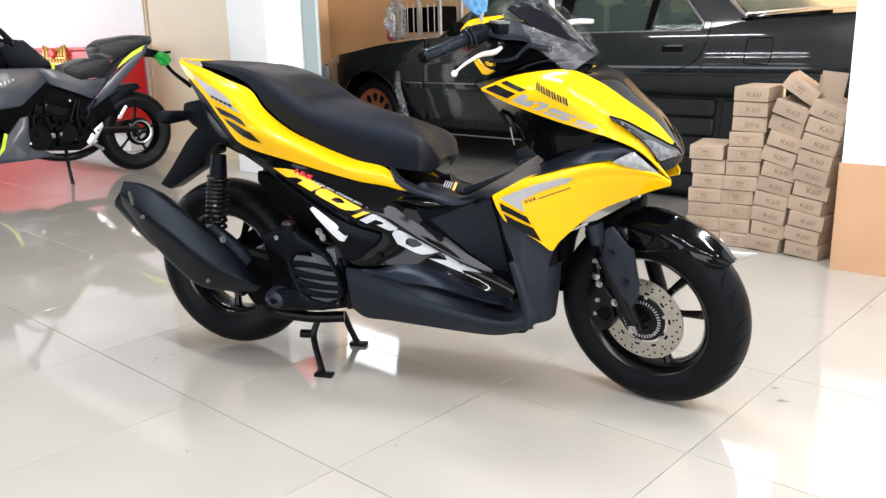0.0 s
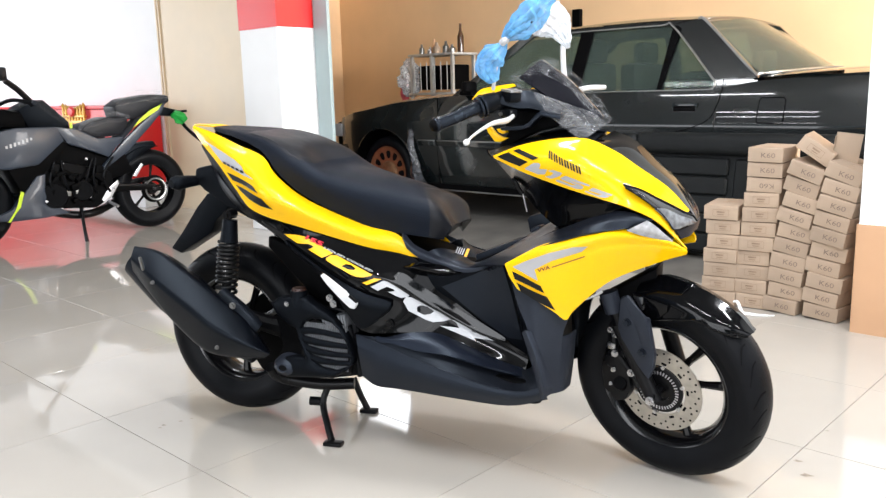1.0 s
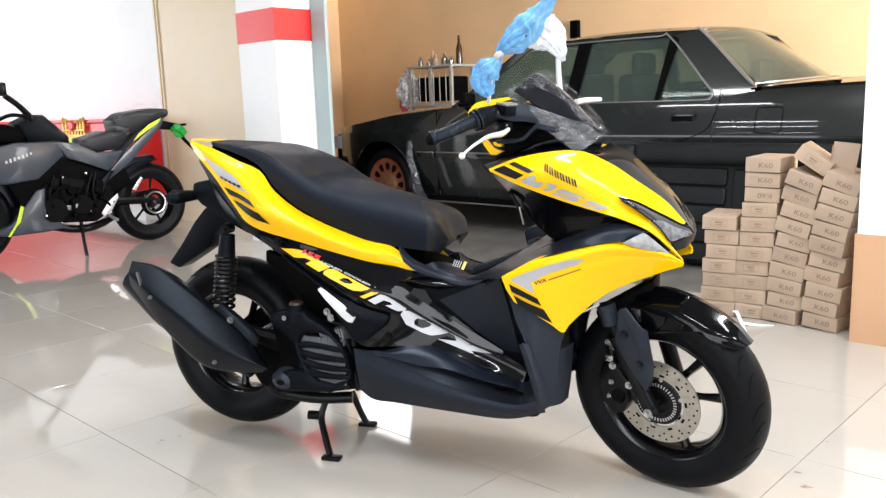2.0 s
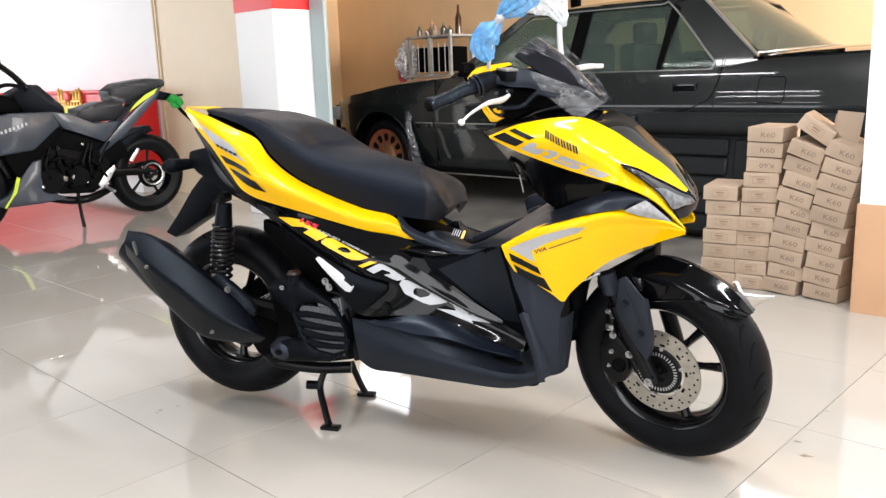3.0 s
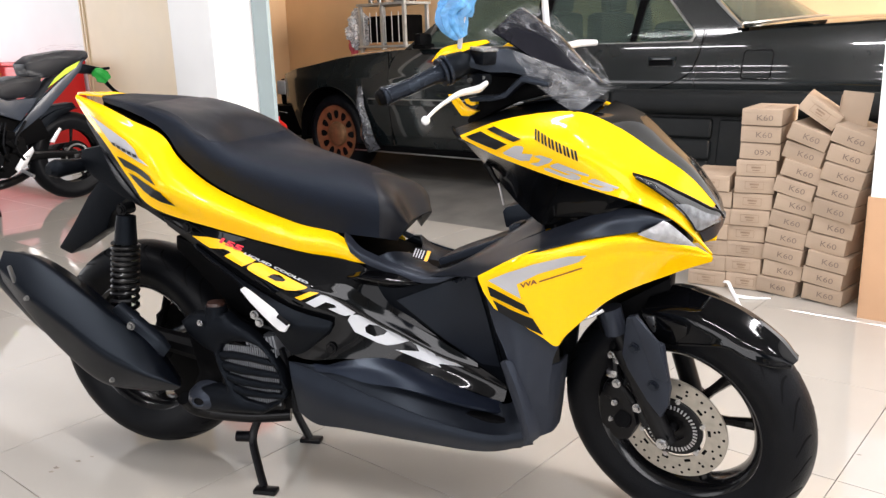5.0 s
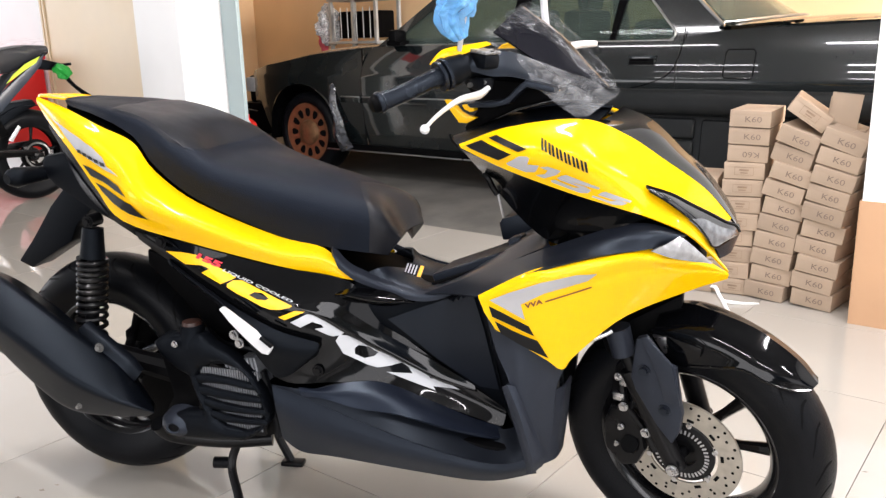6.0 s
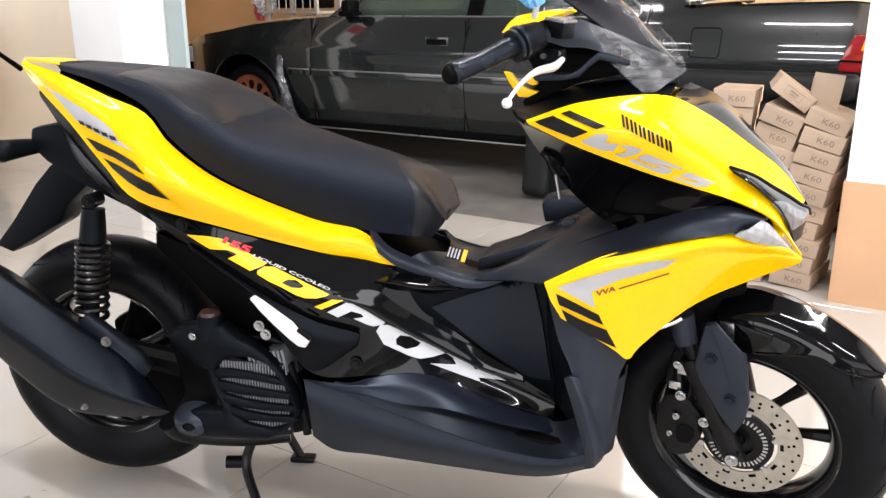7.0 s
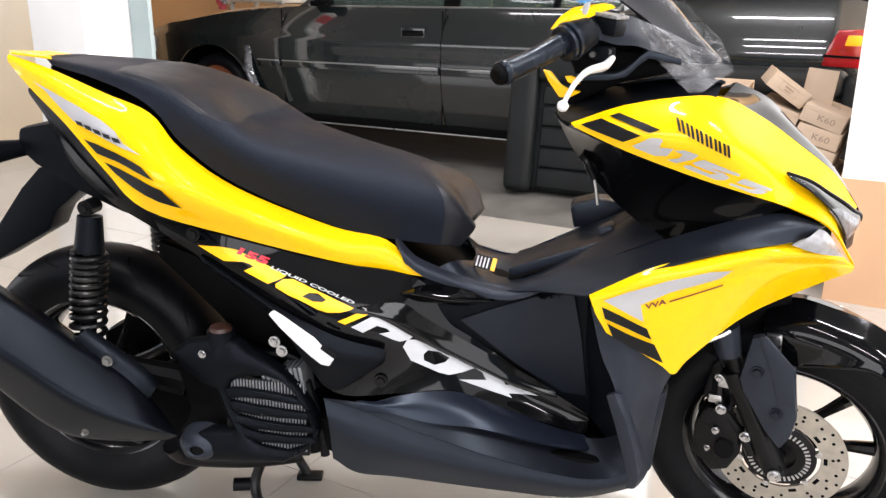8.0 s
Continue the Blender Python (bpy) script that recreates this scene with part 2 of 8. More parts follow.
def film(name, colour, low, high, scale=30.0, rough=0.15, stretch=(1, 1, 1), crease=0.0):
    """Thin crumpled plastic film: partly clear, partly milky, with glints drawn white along sharp folds."""
    m = bpy.data.materials.new(name)
    m.use_nodes = True
    n, l = m.node_tree.nodes, m.node_tree.links
    b = n["Principled BSDF"]
    b.inputs["Base Color"].default_value = (*colour, 1)
    b.inputs["Roughness"].default_value = rough
    b.inputs["Specular IOR Level"].default_value = 0.8
    clear = n.new("ShaderNodeBsdfTransparent")
    mix = n.new("ShaderNodeMixShader")
    tc = n.new("ShaderNodeTexCoord")
    tex = n.new("ShaderNodeTexNoise")
    tex.inputs["Scale"].default_value = scale
    tex.inputs["Detail"].default_value = 8
    tex.inputs["Distortion"].default_value = 1.6
    mp = n.new("ShaderNodeMapping")
    mp.inputs["Scale"].default_value = stretch
    mp.inputs["Rotation"].default_value = (0.3, 0.9, 0.2)
    l.new(tc.outputs["Object"], mp.inputs["Vector"])
    l.new(mp.outputs[0], tex.inputs["Vector"])
    mr = n.new("ShaderNodeMapRange")
    mr.inputs["From Min"].default_value, mr.inputs["From Max"].default_value = 0.44, 0.66
    mr.inputs["To Min"].default_value, mr.inputs["To Max"].default_value = low, high
    l.new(tex.outputs["Fac"], mr.inputs["Value"])
    level = mr.outputs[0]
    # opaque white lines stand in for glints along the creases
    if crease:
        vo = n.new("ShaderNodeTexVoronoi")
        vo.feature = "DISTANCE_TO_EDGE"
        vo.inputs["Scale"].default_value = crease
        warp = n.new("ShaderNodeMix")
        warp.data_type, warp.blend_type = "RGBA", "ADD"
        warp.inputs["Factor"].default_value = 0.12
        l.new(mp.outputs[0], warp.inputs["A"])
        l.new(tex.outputs["Color"], warp.inputs["B"])
        l.new(warp.outputs["Result"], vo.inputs["Vector"])
        line = n.new("ShaderNodeMapRange")
        line.inputs["From Min"].default_value, line.inputs["From Max"].default_value = 0.0, 0.013
        line.inputs["To Min"].default_value, line.inputs["To Max"].default_value = 0.34, 0.0
        l.new(vo.outputs["Distance"], line.inputs["Value"])
        peak = n.new("ShaderNodeMath")
        peak.operation = "MAXIMUM"
        l.new(level, peak.inputs[0])
        l.new(line.outputs[0], peak.inputs[1])
        level = peak.outputs[0]
    l.new(level, mix.inputs[0])
    l.new(clear.outputs[0], mix.inputs[1])
    l.new(b.outputs[0], mix.inputs[2])
    l.new(mix.outputs[0], n["Material Output"].inputs[0])
    bp = n.new("ShaderNodeBump")
    bp.inputs["Strength"].default_value = 0.8
    bp.inputs["Distance"].default_value = 0.004
    l.new(tex.outputs["Fac"], bp.inputs["Height"])
    l.new(bp.outputs[0], b.inputs["Normal"])
    return m


M_FILM = film("clear_plastic_wrap", (0.80, 0.81, 0.84), 0.008, 0.07, 14, 0.10, (0.35, 2.2, 2.2), 8.0)
M_FOLD = film("doubled_plastic_wrap", (0.82, 0.83, 0.86), 0.07, 0.30, 9, 0.10, (0.5, 2.0, 2.0), 10.0)
M_BLUEBAG = film("blue_plastic_bag", (0.14, 0.43, 0.80), 0.55, 1.0, 22)
M_WHITEBAG = film("white_plastic_bag", (0.72, 0.76, 0.8), 0.35, 0.95, 22)


# ---- building tools ----


def part(name, bm, material, parent=None, label="", smooth=True, sharp=35):
    """Links a bmesh as one mesh object under a thing or a part."""
    bmesh.ops.recalc_face_normals(bm, faces=bm.faces[:]) if len(bm.faces) < 60000 else None
    me = bpy.data.meshes.new(name)
    if smooth:
        for f in bm.faces:
            f.smooth = True
        for e in bm.edges:
            if len(e.link_faces) == 2 and e.calc_face_angle(0) > radians(sharp):
                e.smooth = False
    bm.to_mesh(me)
    bm.free()
    me.materials.append(material)
    ob = new(name, me)
    if parent:
        ob.parent = parent
    if label:
        ob["label"] = label
    return ob


def thing(name, label, category, m=None, group="", kind=""):
    ob = tagged(new(name), label, category, group, kind)
    if m is not None:
        ob.matrix_world = m
    return ob


def box_bm(size, at=(0, 0, 0), bevel=0.0, m=None, segments=2):
    bm = bmesh.new()
    bmesh.ops.create_cube(bm, size=1, matrix=Matrix.Translation(at) @ Matrix.Diagonal((*size, 1)))
    if bevel:
        bmesh.ops.bevel(bm, geom=bm.edges[:], offset=bevel, segments=segments, profile=0.6, affect="EDGES")
    if m is not None:
        bm.transform(m)
    return bm


def join_bm(*bms):
    out = bmesh.new()
    for b in bms:
        me = bpy.data.meshes.new("tmp")
        b.to_mesh(me)
        b.free()
        out.from_mesh(me)
        bpy.data.meshes.remove(me)
    return out


def spline(points, n):
    """n + 1 points along a Catmull-Rom curve through the given ones."""
    pts = [Vector(p) for p in points]
    if len(pts) == 2:
        return [pts[0].lerp(pts[1], i / n) for i in range(n + 1)]
    ext = [2 * pts[0] - pts[1], *pts, 2 * pts[-1] - pts[-2]]
    out = []
    for i in range(n + 1):
        s = i / n * (len(pts) - 1)
        k = min(int(s), len(pts) - 2)
        t = s - k
        a, b, c, d = ext[k:k + 4]
        out.append(0.5 * ((2 * b) + (c - a) * t + (2 * a - 5 * b + 4 * c - d) * t * t + (3 * b - a - 3 * c + d) * t ** 3))
    return out


def patch_points(rows, nu, nv):
    """A smooth surface through a small net of control points: rows of points, all of one length."""
    cols = [spline(r, nv) for r in rows]
    return [list(p) for p in zip(*[spline([c[j] for c in cols], nu) for j in range(nv + 1)])]


def faceted_bm(rows, nu=36, nv=4, blend=0.14):
    """A shell through the net's points, smooth along it and flat between them across, with softened edges."""
    fine = []
    for r in rows:
        p = [Vector(q) for q in r]
        line = [p[0]]
        for a, b, c in zip(p, p[1:], p[2:]):
            for k in range(nv + 1):
                f = k / nv
                u, w = b.lerp(a, blend), b.lerp(c, blend)
                line.append(u.lerp(b, f).lerp(b.lerp(w, f), f))
        line.append(p[-1])
        fine.append(line)
    cols = [spline(list(c), nu) for c in zip(*fine)]
    bm = bmesh.new()
    v = [[bm.verts.new(q) for q in c] for c in cols]
    for i in range(len(v) - 1):
        for j in range(nu):
            bm.faces.new((v[i][j], v[i + 1][j], v[i + 1][j + 1], v[i][j + 1]))
    return bm


def patch_bm(rows, nu=24, nv=12, thick=0.004, mirror=False):
    """The surface as a panel with real thickness, turned in at its edge (away from the bike's right side)."""
    g = patch_points(rows, nu, nv)
    bm = bmesh.new()
    v = [[bm.verts.new(p) for p in r] for r in g]
    for i in range(len(v) - 1):
        for j in range(len(v[0]) - 1):
            try:
                bm.faces.new((v[i][j], v[i + 1][j], v[i + 1][j + 1], v[i][j + 1]))
            except ValueError:
                pass
    bmesh.ops.remove_doubles(bm, verts=bm.verts[:], dist=1e-5)
    bmesh.ops.dissolve_degenerate(bm, dist=1e-6, edges=bm.edges[:])
    if thick:
        bm.normal_update()
        bmesh.ops.recalc_face_normals(bm, faces=bm.faces[:])
        av = sum((f.normal * f.calc_area() for f in bm.faces), Vector())
        side = 1 if av.y > 0 else -1
        rim = [e for e in bm.edges if e.is_boundary]
        bm.normal_update()
        old = bm.verts[:]
        twin = {w: bm.verts.new(w.co + w.normal * side * thick) for w in old}
        for f in bm.faces[:]:
            bm.faces.new([twin[w] for w in reversed(f.verts)])
        for e in rim:
            a, b = e.verts
            bm.faces.new((a, b, twin[b], twin[a]))
        bmesh.ops.recalc_face_normals(bm, faces=bm.faces[:])
    if mirror:
        bm.transform(Matrix.Diagonal((1, -1, 1, 1)))
        bmesh.ops.reverse_faces(bm, faces=bm.faces[:])
    return bm


def tube_bm(points, radius, n=24, sides=10, ends=True, flat=1.0):
    """A pipe along a smooth curve; radius is one number or one per given point."""
    pts = spline(points, n) if n else [Vector(p) for p in points]
    n = len(pts) - 1
    rad = radius if isinstance(radius, (list, tuple)) else [radius] * len(points)
    rr = [rad[min(int(i / n * (len(rad) - 1)), len(rad) - 2)] * (1 - (i / n * (len(rad) - 1) - min(int(i / n * (len(rad) - 1)), len(rad) - 2))) + rad[min(int(i / n * (len(rad) - 1)), len(rad) - 2) + 1] * (i / n * (len(rad) - 1) - min(int(i / n * (len(rad) - 1)), len(rad) - 2)) for i in range(n + 1)]
    bm = bmesh.new()
    rings = []
    ref = None
    for i, p in enumerate(pts):
        d = (pts[min(i + 1, n)] - pts[max(i - 1, 0)]).normalized()
        if ref is None:
            ref = d.orthogonal().normalized()
        ref = (ref - d * ref.dot(d)).normalized()
        s = d.cross(ref)
        rings.append([bm.verts.new(p + rr[i] * (math.cos(a) * ref + flat * math.sin(a) * s)) for a in [2 * math.pi * k / sides for k in range(sides)]])
    for a, b in zip(rings, rings[1:]):
        for k in range(sides):
            bm.faces.new((a[k], a[(k + 1) % sides], b[(k + 1) % sides], b[k]))
    if ends:
        bm.faces.new(list(reversed(rings[0])))
        bm.faces.new(rings[-1])
    return bm


def rod_bm(a, b, r, sides=12, r2=None):
    return tube_bm([a, b], [r, r if r2 is None else r2], n=1, sides=sides)


def lathe_bm(profile, n=64, close=False):
    """Turns a profile of (radius, y) about the y axis."""
    bm = bmesh.new()
    rings = []
    for i in range(n):
        a = 2 * math.pi * i / n
        rings.append([bm.verts.new((r * math.cos(a), y, r * math.sin(a))) for r, y in profile])
    m = len(profile)
    for i in range(n):
        a, b = rings[i], rings[(i + 1) % n]
        for j in range(m if close else m - 1):
            bm.faces.new((a[j], b[j], b[(j + 1) % m], a[(j + 1) % m]))
    bmesh.ops.remove_doubles(bm, verts=bm.verts[:], dist=1e-6)
    bmesh.ops.recalc_face_normals(bm, faces=bm.faces[:])
    return bm


def prism_bm(outline, y0, y1, bevel=0.0, segments=2):
    """A plate: an outline of (x, z) pairs between two values of y."""
    bm = bmesh.new()
    a = [bm.verts.new((x, y0, z)) for x, z in outline]
    b = [bm.verts.new((x, y1, z)) for x, z in outline]
    bm.faces.new(a)
    bm.faces.new(list(reversed(b)))
    k = len(a)
    for i in range(k):
        bm.faces.new((a[i], b[i], b[(i + 1) % k], a[(i + 1) % k]))
    bmesh.ops.recalc_face_normals(bm, faces=bm.faces[:])
    if bevel:
        bmesh.ops.bevel(bm, geom=bm.edges[:], offset=bevel, segments=segments, profile=0.6, affect="EDGES", clamp_overlap=True)
    bmesh.ops.triangulate(bm, faces=[f for f in bm.faces if len(f.verts) > 4])
    return bm


def area_of(loop):
    return sum(a[0] * b[1] - b[0] * a[1] for a, b in zip(loop, loop[1:] + loop[:1])) / 2


def slit(outer, hole):
    """One closed run of points round an outline and, by a slit, round the hole in it."""
    outer, hole = list(outer), list(hole)
    if area_of(outer) * area_of(hole) > 0:
        hole.reverse()
    i, j = min(((a, b) for a in range(len(outer)) for b in range(len(hole))), key=lambda ab: (outer[ab[0]][0] - hole[ab[1]][0]) ** 2 + (outer[ab[0]][1] - hole[ab[1]][1]) ** 2)
    return outer[i:] + outer[:i + 1] + hole[j:] + hole[:j + 1]


def shell_bm(outline, y, depth, dome=0.0, hole=None, cell=0.012, rim=0.004):
    """A moulded cover: an outline of (x, z) pairs, bulging towards -y, its rim rounded and turned back by depth."""
    bm = bmesh.new()
    bm.faces.new([bm.verts.new((px, y, pz)) for px, pz in (slit(outline, hole) if hole else outline)])
    bm.normal_update()
    bmesh.ops.triangulate(bm, faces=bm.faces[:])
    bmesh.ops.remove_doubles(bm, verts=bm.verts[:], dist=1e-6)
    for _ in range(4):
        long = [e for e in bm.edges if e.calc_length() > cell]
        if not long:
            break
        bmesh.ops.subdivide_edges(bm, edges=long, cuts=1)
        bmesh.ops.triangulate(bm, faces=[f for f in bm.faces if len(f.verts) > 3])
    edge = [e for e in bm.edges if e.is_boundary]
    rims = [(e.verts[0].co.xz, e.verts[1].co.xz) for e in edge]
    for v in bm.verts:
        p = v.co.xz
        near = min((p - (a + (b - a) * max(0.0, min(1.0, (p - a).dot(b - a) / max(1e-12, (b - a).length_squared))))).length for a, b in rims)
        v.co.y -= dome * (1 - math.exp(-near / 0.02)) - rim * math.exp(-near / 0.0025)
    back = bmesh.ops.extrude_edge_only(bm, edges=edge)
    for g in back["geom"]:
        if isinstance(g, bmesh.types.BMVert):
            g.co.y = y + depth
    bmesh.ops.recalc_face_normals(bm, faces=bm.faces[:])
    return bm


def bolt_bm(at, axis, r=0.008, h=0.007):
    """A hexagon socket bolt head with a washer."""
    at, axis = Vector(at), Vector(axis).normalized()
    return join_bm(rod_bm(at, at + axis * h * 0.35, r * 1.35, 16), rod_bm(at + axis * h * 0.35, at + axis * h, r, 6 if h > 0.006 else 12, r * 0.9))


# ---- the showroom: frame along its tiles ----
ORIGIN = Vector((0.914, -0.070, 0.0))
AXIS = -19.5
ROOM = pose(*ORIGIN, 0, 0, AXIS)


def wall(name, u0, u1, v0, v1, z0, z1, material, bevel=0.0):
    ob = part(name, box_bm((u1 - u0, v1 - v0, z1 - z0), ((u0 + u1) / 2, (v0 + v1) / 2, (z0 + z1) / 2), bevel), material, smooth=False)
    ob.matrix_world = ROOM
    return tagged(ob, kind="structure")


EDGE = 2.30      # where the tiles end and the garage begins
GAR = 5.35       # back wall of the garage
HIGH = 3.4
WEST, EAST, SOUTH = -10.5, 6.0, -6.0

floor = wall("floor", WEST, EAST, SOUTH, EDGE, -0.12, -0.006, M_GROUT)
tagged(floor, "polished cream ceramic tile floor with thin grey joints", "floor")
ceiling = wall("ceiling", WEST - 0.2, EAST + 0.2, SOUTH - 0.2, GAR + 0.2, HIGH, HIGH + 0.15, M_CEIL)
tagged(ceiling, "plain grey painted ceiling over showroom and garage", "ceiling")

# garage floor: a concrete slab that rises a little behind the tile edge
gb = bmesh.new()
GRID_U, GRID_V = 60, 14
rows_g = []
for j in range(GRID_V + 1):
    v = EDGE + (GAR - EDGE) * j / GRID_V
    rows_g.append([gb.verts.new((-7.4 + 13.4 * i / GRID_U, v, (-0.002 if j == 0 else min(0.06, 0.10 * (v - EDGE))) + (0.004 * noise.noise((i * 0.4, j * 0.7, 1)) if j else 0))) for i in range(GRID_U + 1)])
for a, b in zip(rows_g, rows_g[1:]):
    for i in range(GRID_U):
        gb.faces.new((a[i], a[i + 1], b[i + 1], b[i]))
garage_floor = part("garage_floor", gb, M_CONCRETE)
garage_floor.matrix_world = ROOM
tagged(garage_floor, "rough stained grey concrete garage floor", "floor", kind="structure")

# walls
SILL_H = 2.80
tagged(wall("wall_garage_back", -7.4, 6.2, GAR, GAR + 0.15, -0.1, SILL_H, M_BEIGE), "beige painted back wall of the garage", "wall")
for k, (u0, u1) in enumerate(((-7.4, -6.95), (-5.87, -1.56), (-0.96, 6.2))):
    tagged(wall("wall_garage_back_top_%d" % (k + 1), u0, u1, GAR, GAR + 0.15, SILL_H, HIGH, M_BEIGE), "beige painted back wall of the garage", "wall")
for k, (u0, u1) in enumerate(((-6.95, -5.87), (-1.56, -0.96))):
    win = tagged(thing("window_%d" % (k + 1), "high white framed window in the garage wall", "window", ROOM, kind="structure"))
    for a, b, c, d in ((u0, u1, SILL_H, SILL_H + 0.04), (u0, u1, HIGH - 0.05, HIGH - 0.002), (u0, u0 + 0.04, SILL_H + 0.04, HIGH - 0.05), (u1 - 0.04, u1, SILL_H + 0.04, HIGH - 0.05)):
        part("window_frame", box_bm((b - a, 0.06, d - c), ((a + b) / 2, GAR + 0.06, (c + d) / 2), 0.004), M_WHITEWALL, win, smooth=False)
    pane = part("pane", box_bm((u1 - u0 - 0.07, 0.005, HIGH - SILL_H - 0.08), ((u0 + u1) / 2, GAR + 0.07, (HIGH + SILL_H) / 2)), M_CLEAR, win, "clear glass pane", smooth=False)
    pane.visible_shadow = False
# unseen dark layer, added so the car's wing reflects something dark
tagged(wall("wall_dark_layer", -6.95, -3.84, EDGE + 0.202, EDGE + 0.26, -0.1, HIGH, M_DARKLAYER), "unseen dark layer behind the garage wall, added to darken reflections", "wall")
tagged(wall("wall_garage_west", -7.10, -6.955, EDGE + 0.26, GAR + 0.15, -0.1, HIGH, M_BEIGE), "beige painted side wall of the garage", "wall")
# unseen ground, kept pale so that it bounces light into the room
ground = part("ground", box_bm((400, 400, 0.1), (0, 0, -0.175)), M_BOUNCE, smooth=False)
tagged(ground, "unseen pale grey ground outside the showroom, added to bounce light", "ground", kind="structure")
tagged(wall("wall_north_west", WEST, -5.98, EDGE, EDGE + 0.2, -0.1, HIGH, M_WHITEWALL), "plain white painted showroom wall", "wall")
tagged(wall("wall_west", WEST - 0.2, WEST, SOUTH, -3.2, -0.1, HIGH, M_WHITEWALL), "plain white painted side wall", "wall")
# unseen opening in the west wall, made to hold the fill lamp
tagged(wall("wall_west_sill", WEST - 0.2, WEST, -3.2, EDGE + 0.2, -0.1, 0.4, M_WHITEWALL), "low white sill under the added west opening", "wall")
tagged(wall("wall_west_head", WEST - 0.2, WEST, -3.2, EDGE + 0.2, 3.05, HIGH, M_WHITEWALL), "white beam over the added west opening", "wall")
# unseen east opening, made up to go with the fill lamp
tagged(wall("wall_east_sill", EAST, EAST + 0.2, SOUTH, EDGE, -0.1, 0.4, M_WHITEWALL), "low white sill under the added east opening", "wall")
tagged(wall("wall_east_head", EAST, EAST + 0.2, SOUTH, EDGE, 3.1, HIGH, M_WHITEWALL), "white beam over the added east opening", "wall")

# white pier with a red band and a teal jamb at the garage opening
pier = wall("wall_pier", -4.14, -3.663, 1.97, EDGE + 0.06, 0.0, HIGH, M_WHITEWALL, 0.006)
tagged(pier, "white painted pier with a red band", "pier")
for nm, a in (("front", (-4.143, -3.66, 1.966, 1.97)), ("side", (-3.663, -3.659, 1.966, EDGE - 0.002))):
    tagged(wall("trim_band_" + nm, *a, 1.512, 1.74, M_REDWALL), "red painted band round the white pier", "trim")
tagged(wall("column_teal", -3.655, -3.495, EDGE - 0.004, EDGE + 0.026, -0.1, HIGH, M_TEAL, 0.004), "grey teal painted steel jamb", "column")
panel_wall = wall("wall_north_panel", -5.98, -4.142, EDGE, EDGE + 0.2, -0.1, HIGH, M_DOORBEIGE)
tagged(panel_wall, "beige laminate wall panel", "wall")
for u in (-5.975, -5.93):
    tagged(wall("trim_strip", u, u + 0.022, EDGE - 0.014, EDGE - 0.001, 0.0, HIGH, M_DOORBEIGE, 0.002), "beige door frame moulding", "trim")
# red counter along the white wall with a gilt ornament on it
counter = part("counter", box_bm((3.9, 0.34, 0.74), (0, 0, 0.57), 0.02), M_REDWALL)
counter.matrix_world = ROOM @ pose(-7.98, 2.115, 0.0)
tagged(counter, "glossy red low counter against the white wall", "counter")
part("plinth", box_bm((3.8, 0.2, 0.2), (0, 0.06, 0.1), 0.005), M_WHITEWALL, counter, "white recessed plinth")
part("counter_top", box_bm((3.94, 0.37, 0.03), (0, 0, 0.956), 0.006), M_REDWALL, counter)

# right-hand pier: white above a tan board
east = wall("wall_partition", 0.343, EAST, 1.855, EDGE, -0.1, HIGH, M_WHITEWALL, 0.006)
tagged(east, "white painted partition wall beside the opening", "wall")
tagged(wall("trim_wainscot", 0.340, EAST, 1.849, 1.855, 0.0, 0.452, M_BROWN, 0.0), "tan board along the foot of the white wall", "trim")
tagged(wall("trim_wainscot_side", 0.337, 0.343, 1.849, EDGE, 0.0, 0.452, M_BROWN, 0.0), "tan board along the foot of the white wall", "trim")

# glazed street front behind the camera
tagged(wall("wall_south_sill", WEST, EAST, SOUTH - 0.15, SOUTH, -0.1, 0.35, M_WHITEWALL), "low white sill under the shop front", "wall")
tagged(wall("wall_south_head", WEST, EAST, SOUTH - 0.15, SOUTH, 3.0, HIGH, M_WHITEWALL), "white beam above the shop front", "wall")
for k in range(7):
    u = WEST + (EAST - WEST - 0.12) * k / 6
    tagged(wall("column_front", u, u + 0.12, SOUTH - 0.12, SOUTH - 0.02, 0.35, 3.0, M_TEAL, 0.005), "slim grey post of the shop front", "column")


# ---- stacked cardboard boxes ----
def text_bm(text, size, extrude=0.0, weight=0.0):
    """Letters of the built-in font, centred, in the plane y = 0 and facing -y."""
    cu = bpy.data.curves.new("text", "FONT")
    cu.body, cu.size, cu.align_x, cu.align_y, cu.extrude, cu.resolution_u = text, size, "CENTER", "CENTER", extrude, 3
    cu.offset = weight
    ob = bpy.data.objects.new("text", cu)
    me = bpy.data.meshes.new_from_object(ob)
    bm = bmesh.new()
    bm.from_mesh(me)
    bpy.data.objects.remove(ob)
    bpy.data.curves.remove(cu)
    bpy.data.meshes.remove(me)
    bm.transform(pose(0, 0, 0, 90))
    return bm


BW, BD, BH = 0.152, 0.27, 0.067


def carton_body():
    """A shallow carton with softened, slightly crushed edges and a lid flap along its front."""
    bm = box_bm((BW, BD, BH - 0.003), (0, 0, BH / 2), 0.0028, segments=2)
    flap = box_bm((BW - 0.008, 0.0014, 0.014), (0, -BD / 2 - 0.0006, BH - 0.0105), 0.0004, segments=1)
    slit = box_bm((0.0016, BD - 0.02, 0.0012), (0, 0, BH - 0.0012))
    return join_bm(bm, flap, slit)


BOX_LABEL = {"k": "brown cardboard box printed with K60 in a stack", "frame": "brown cardboard box with a framed faint print", "up": "brown cardboard box printed with K60 upside down"}


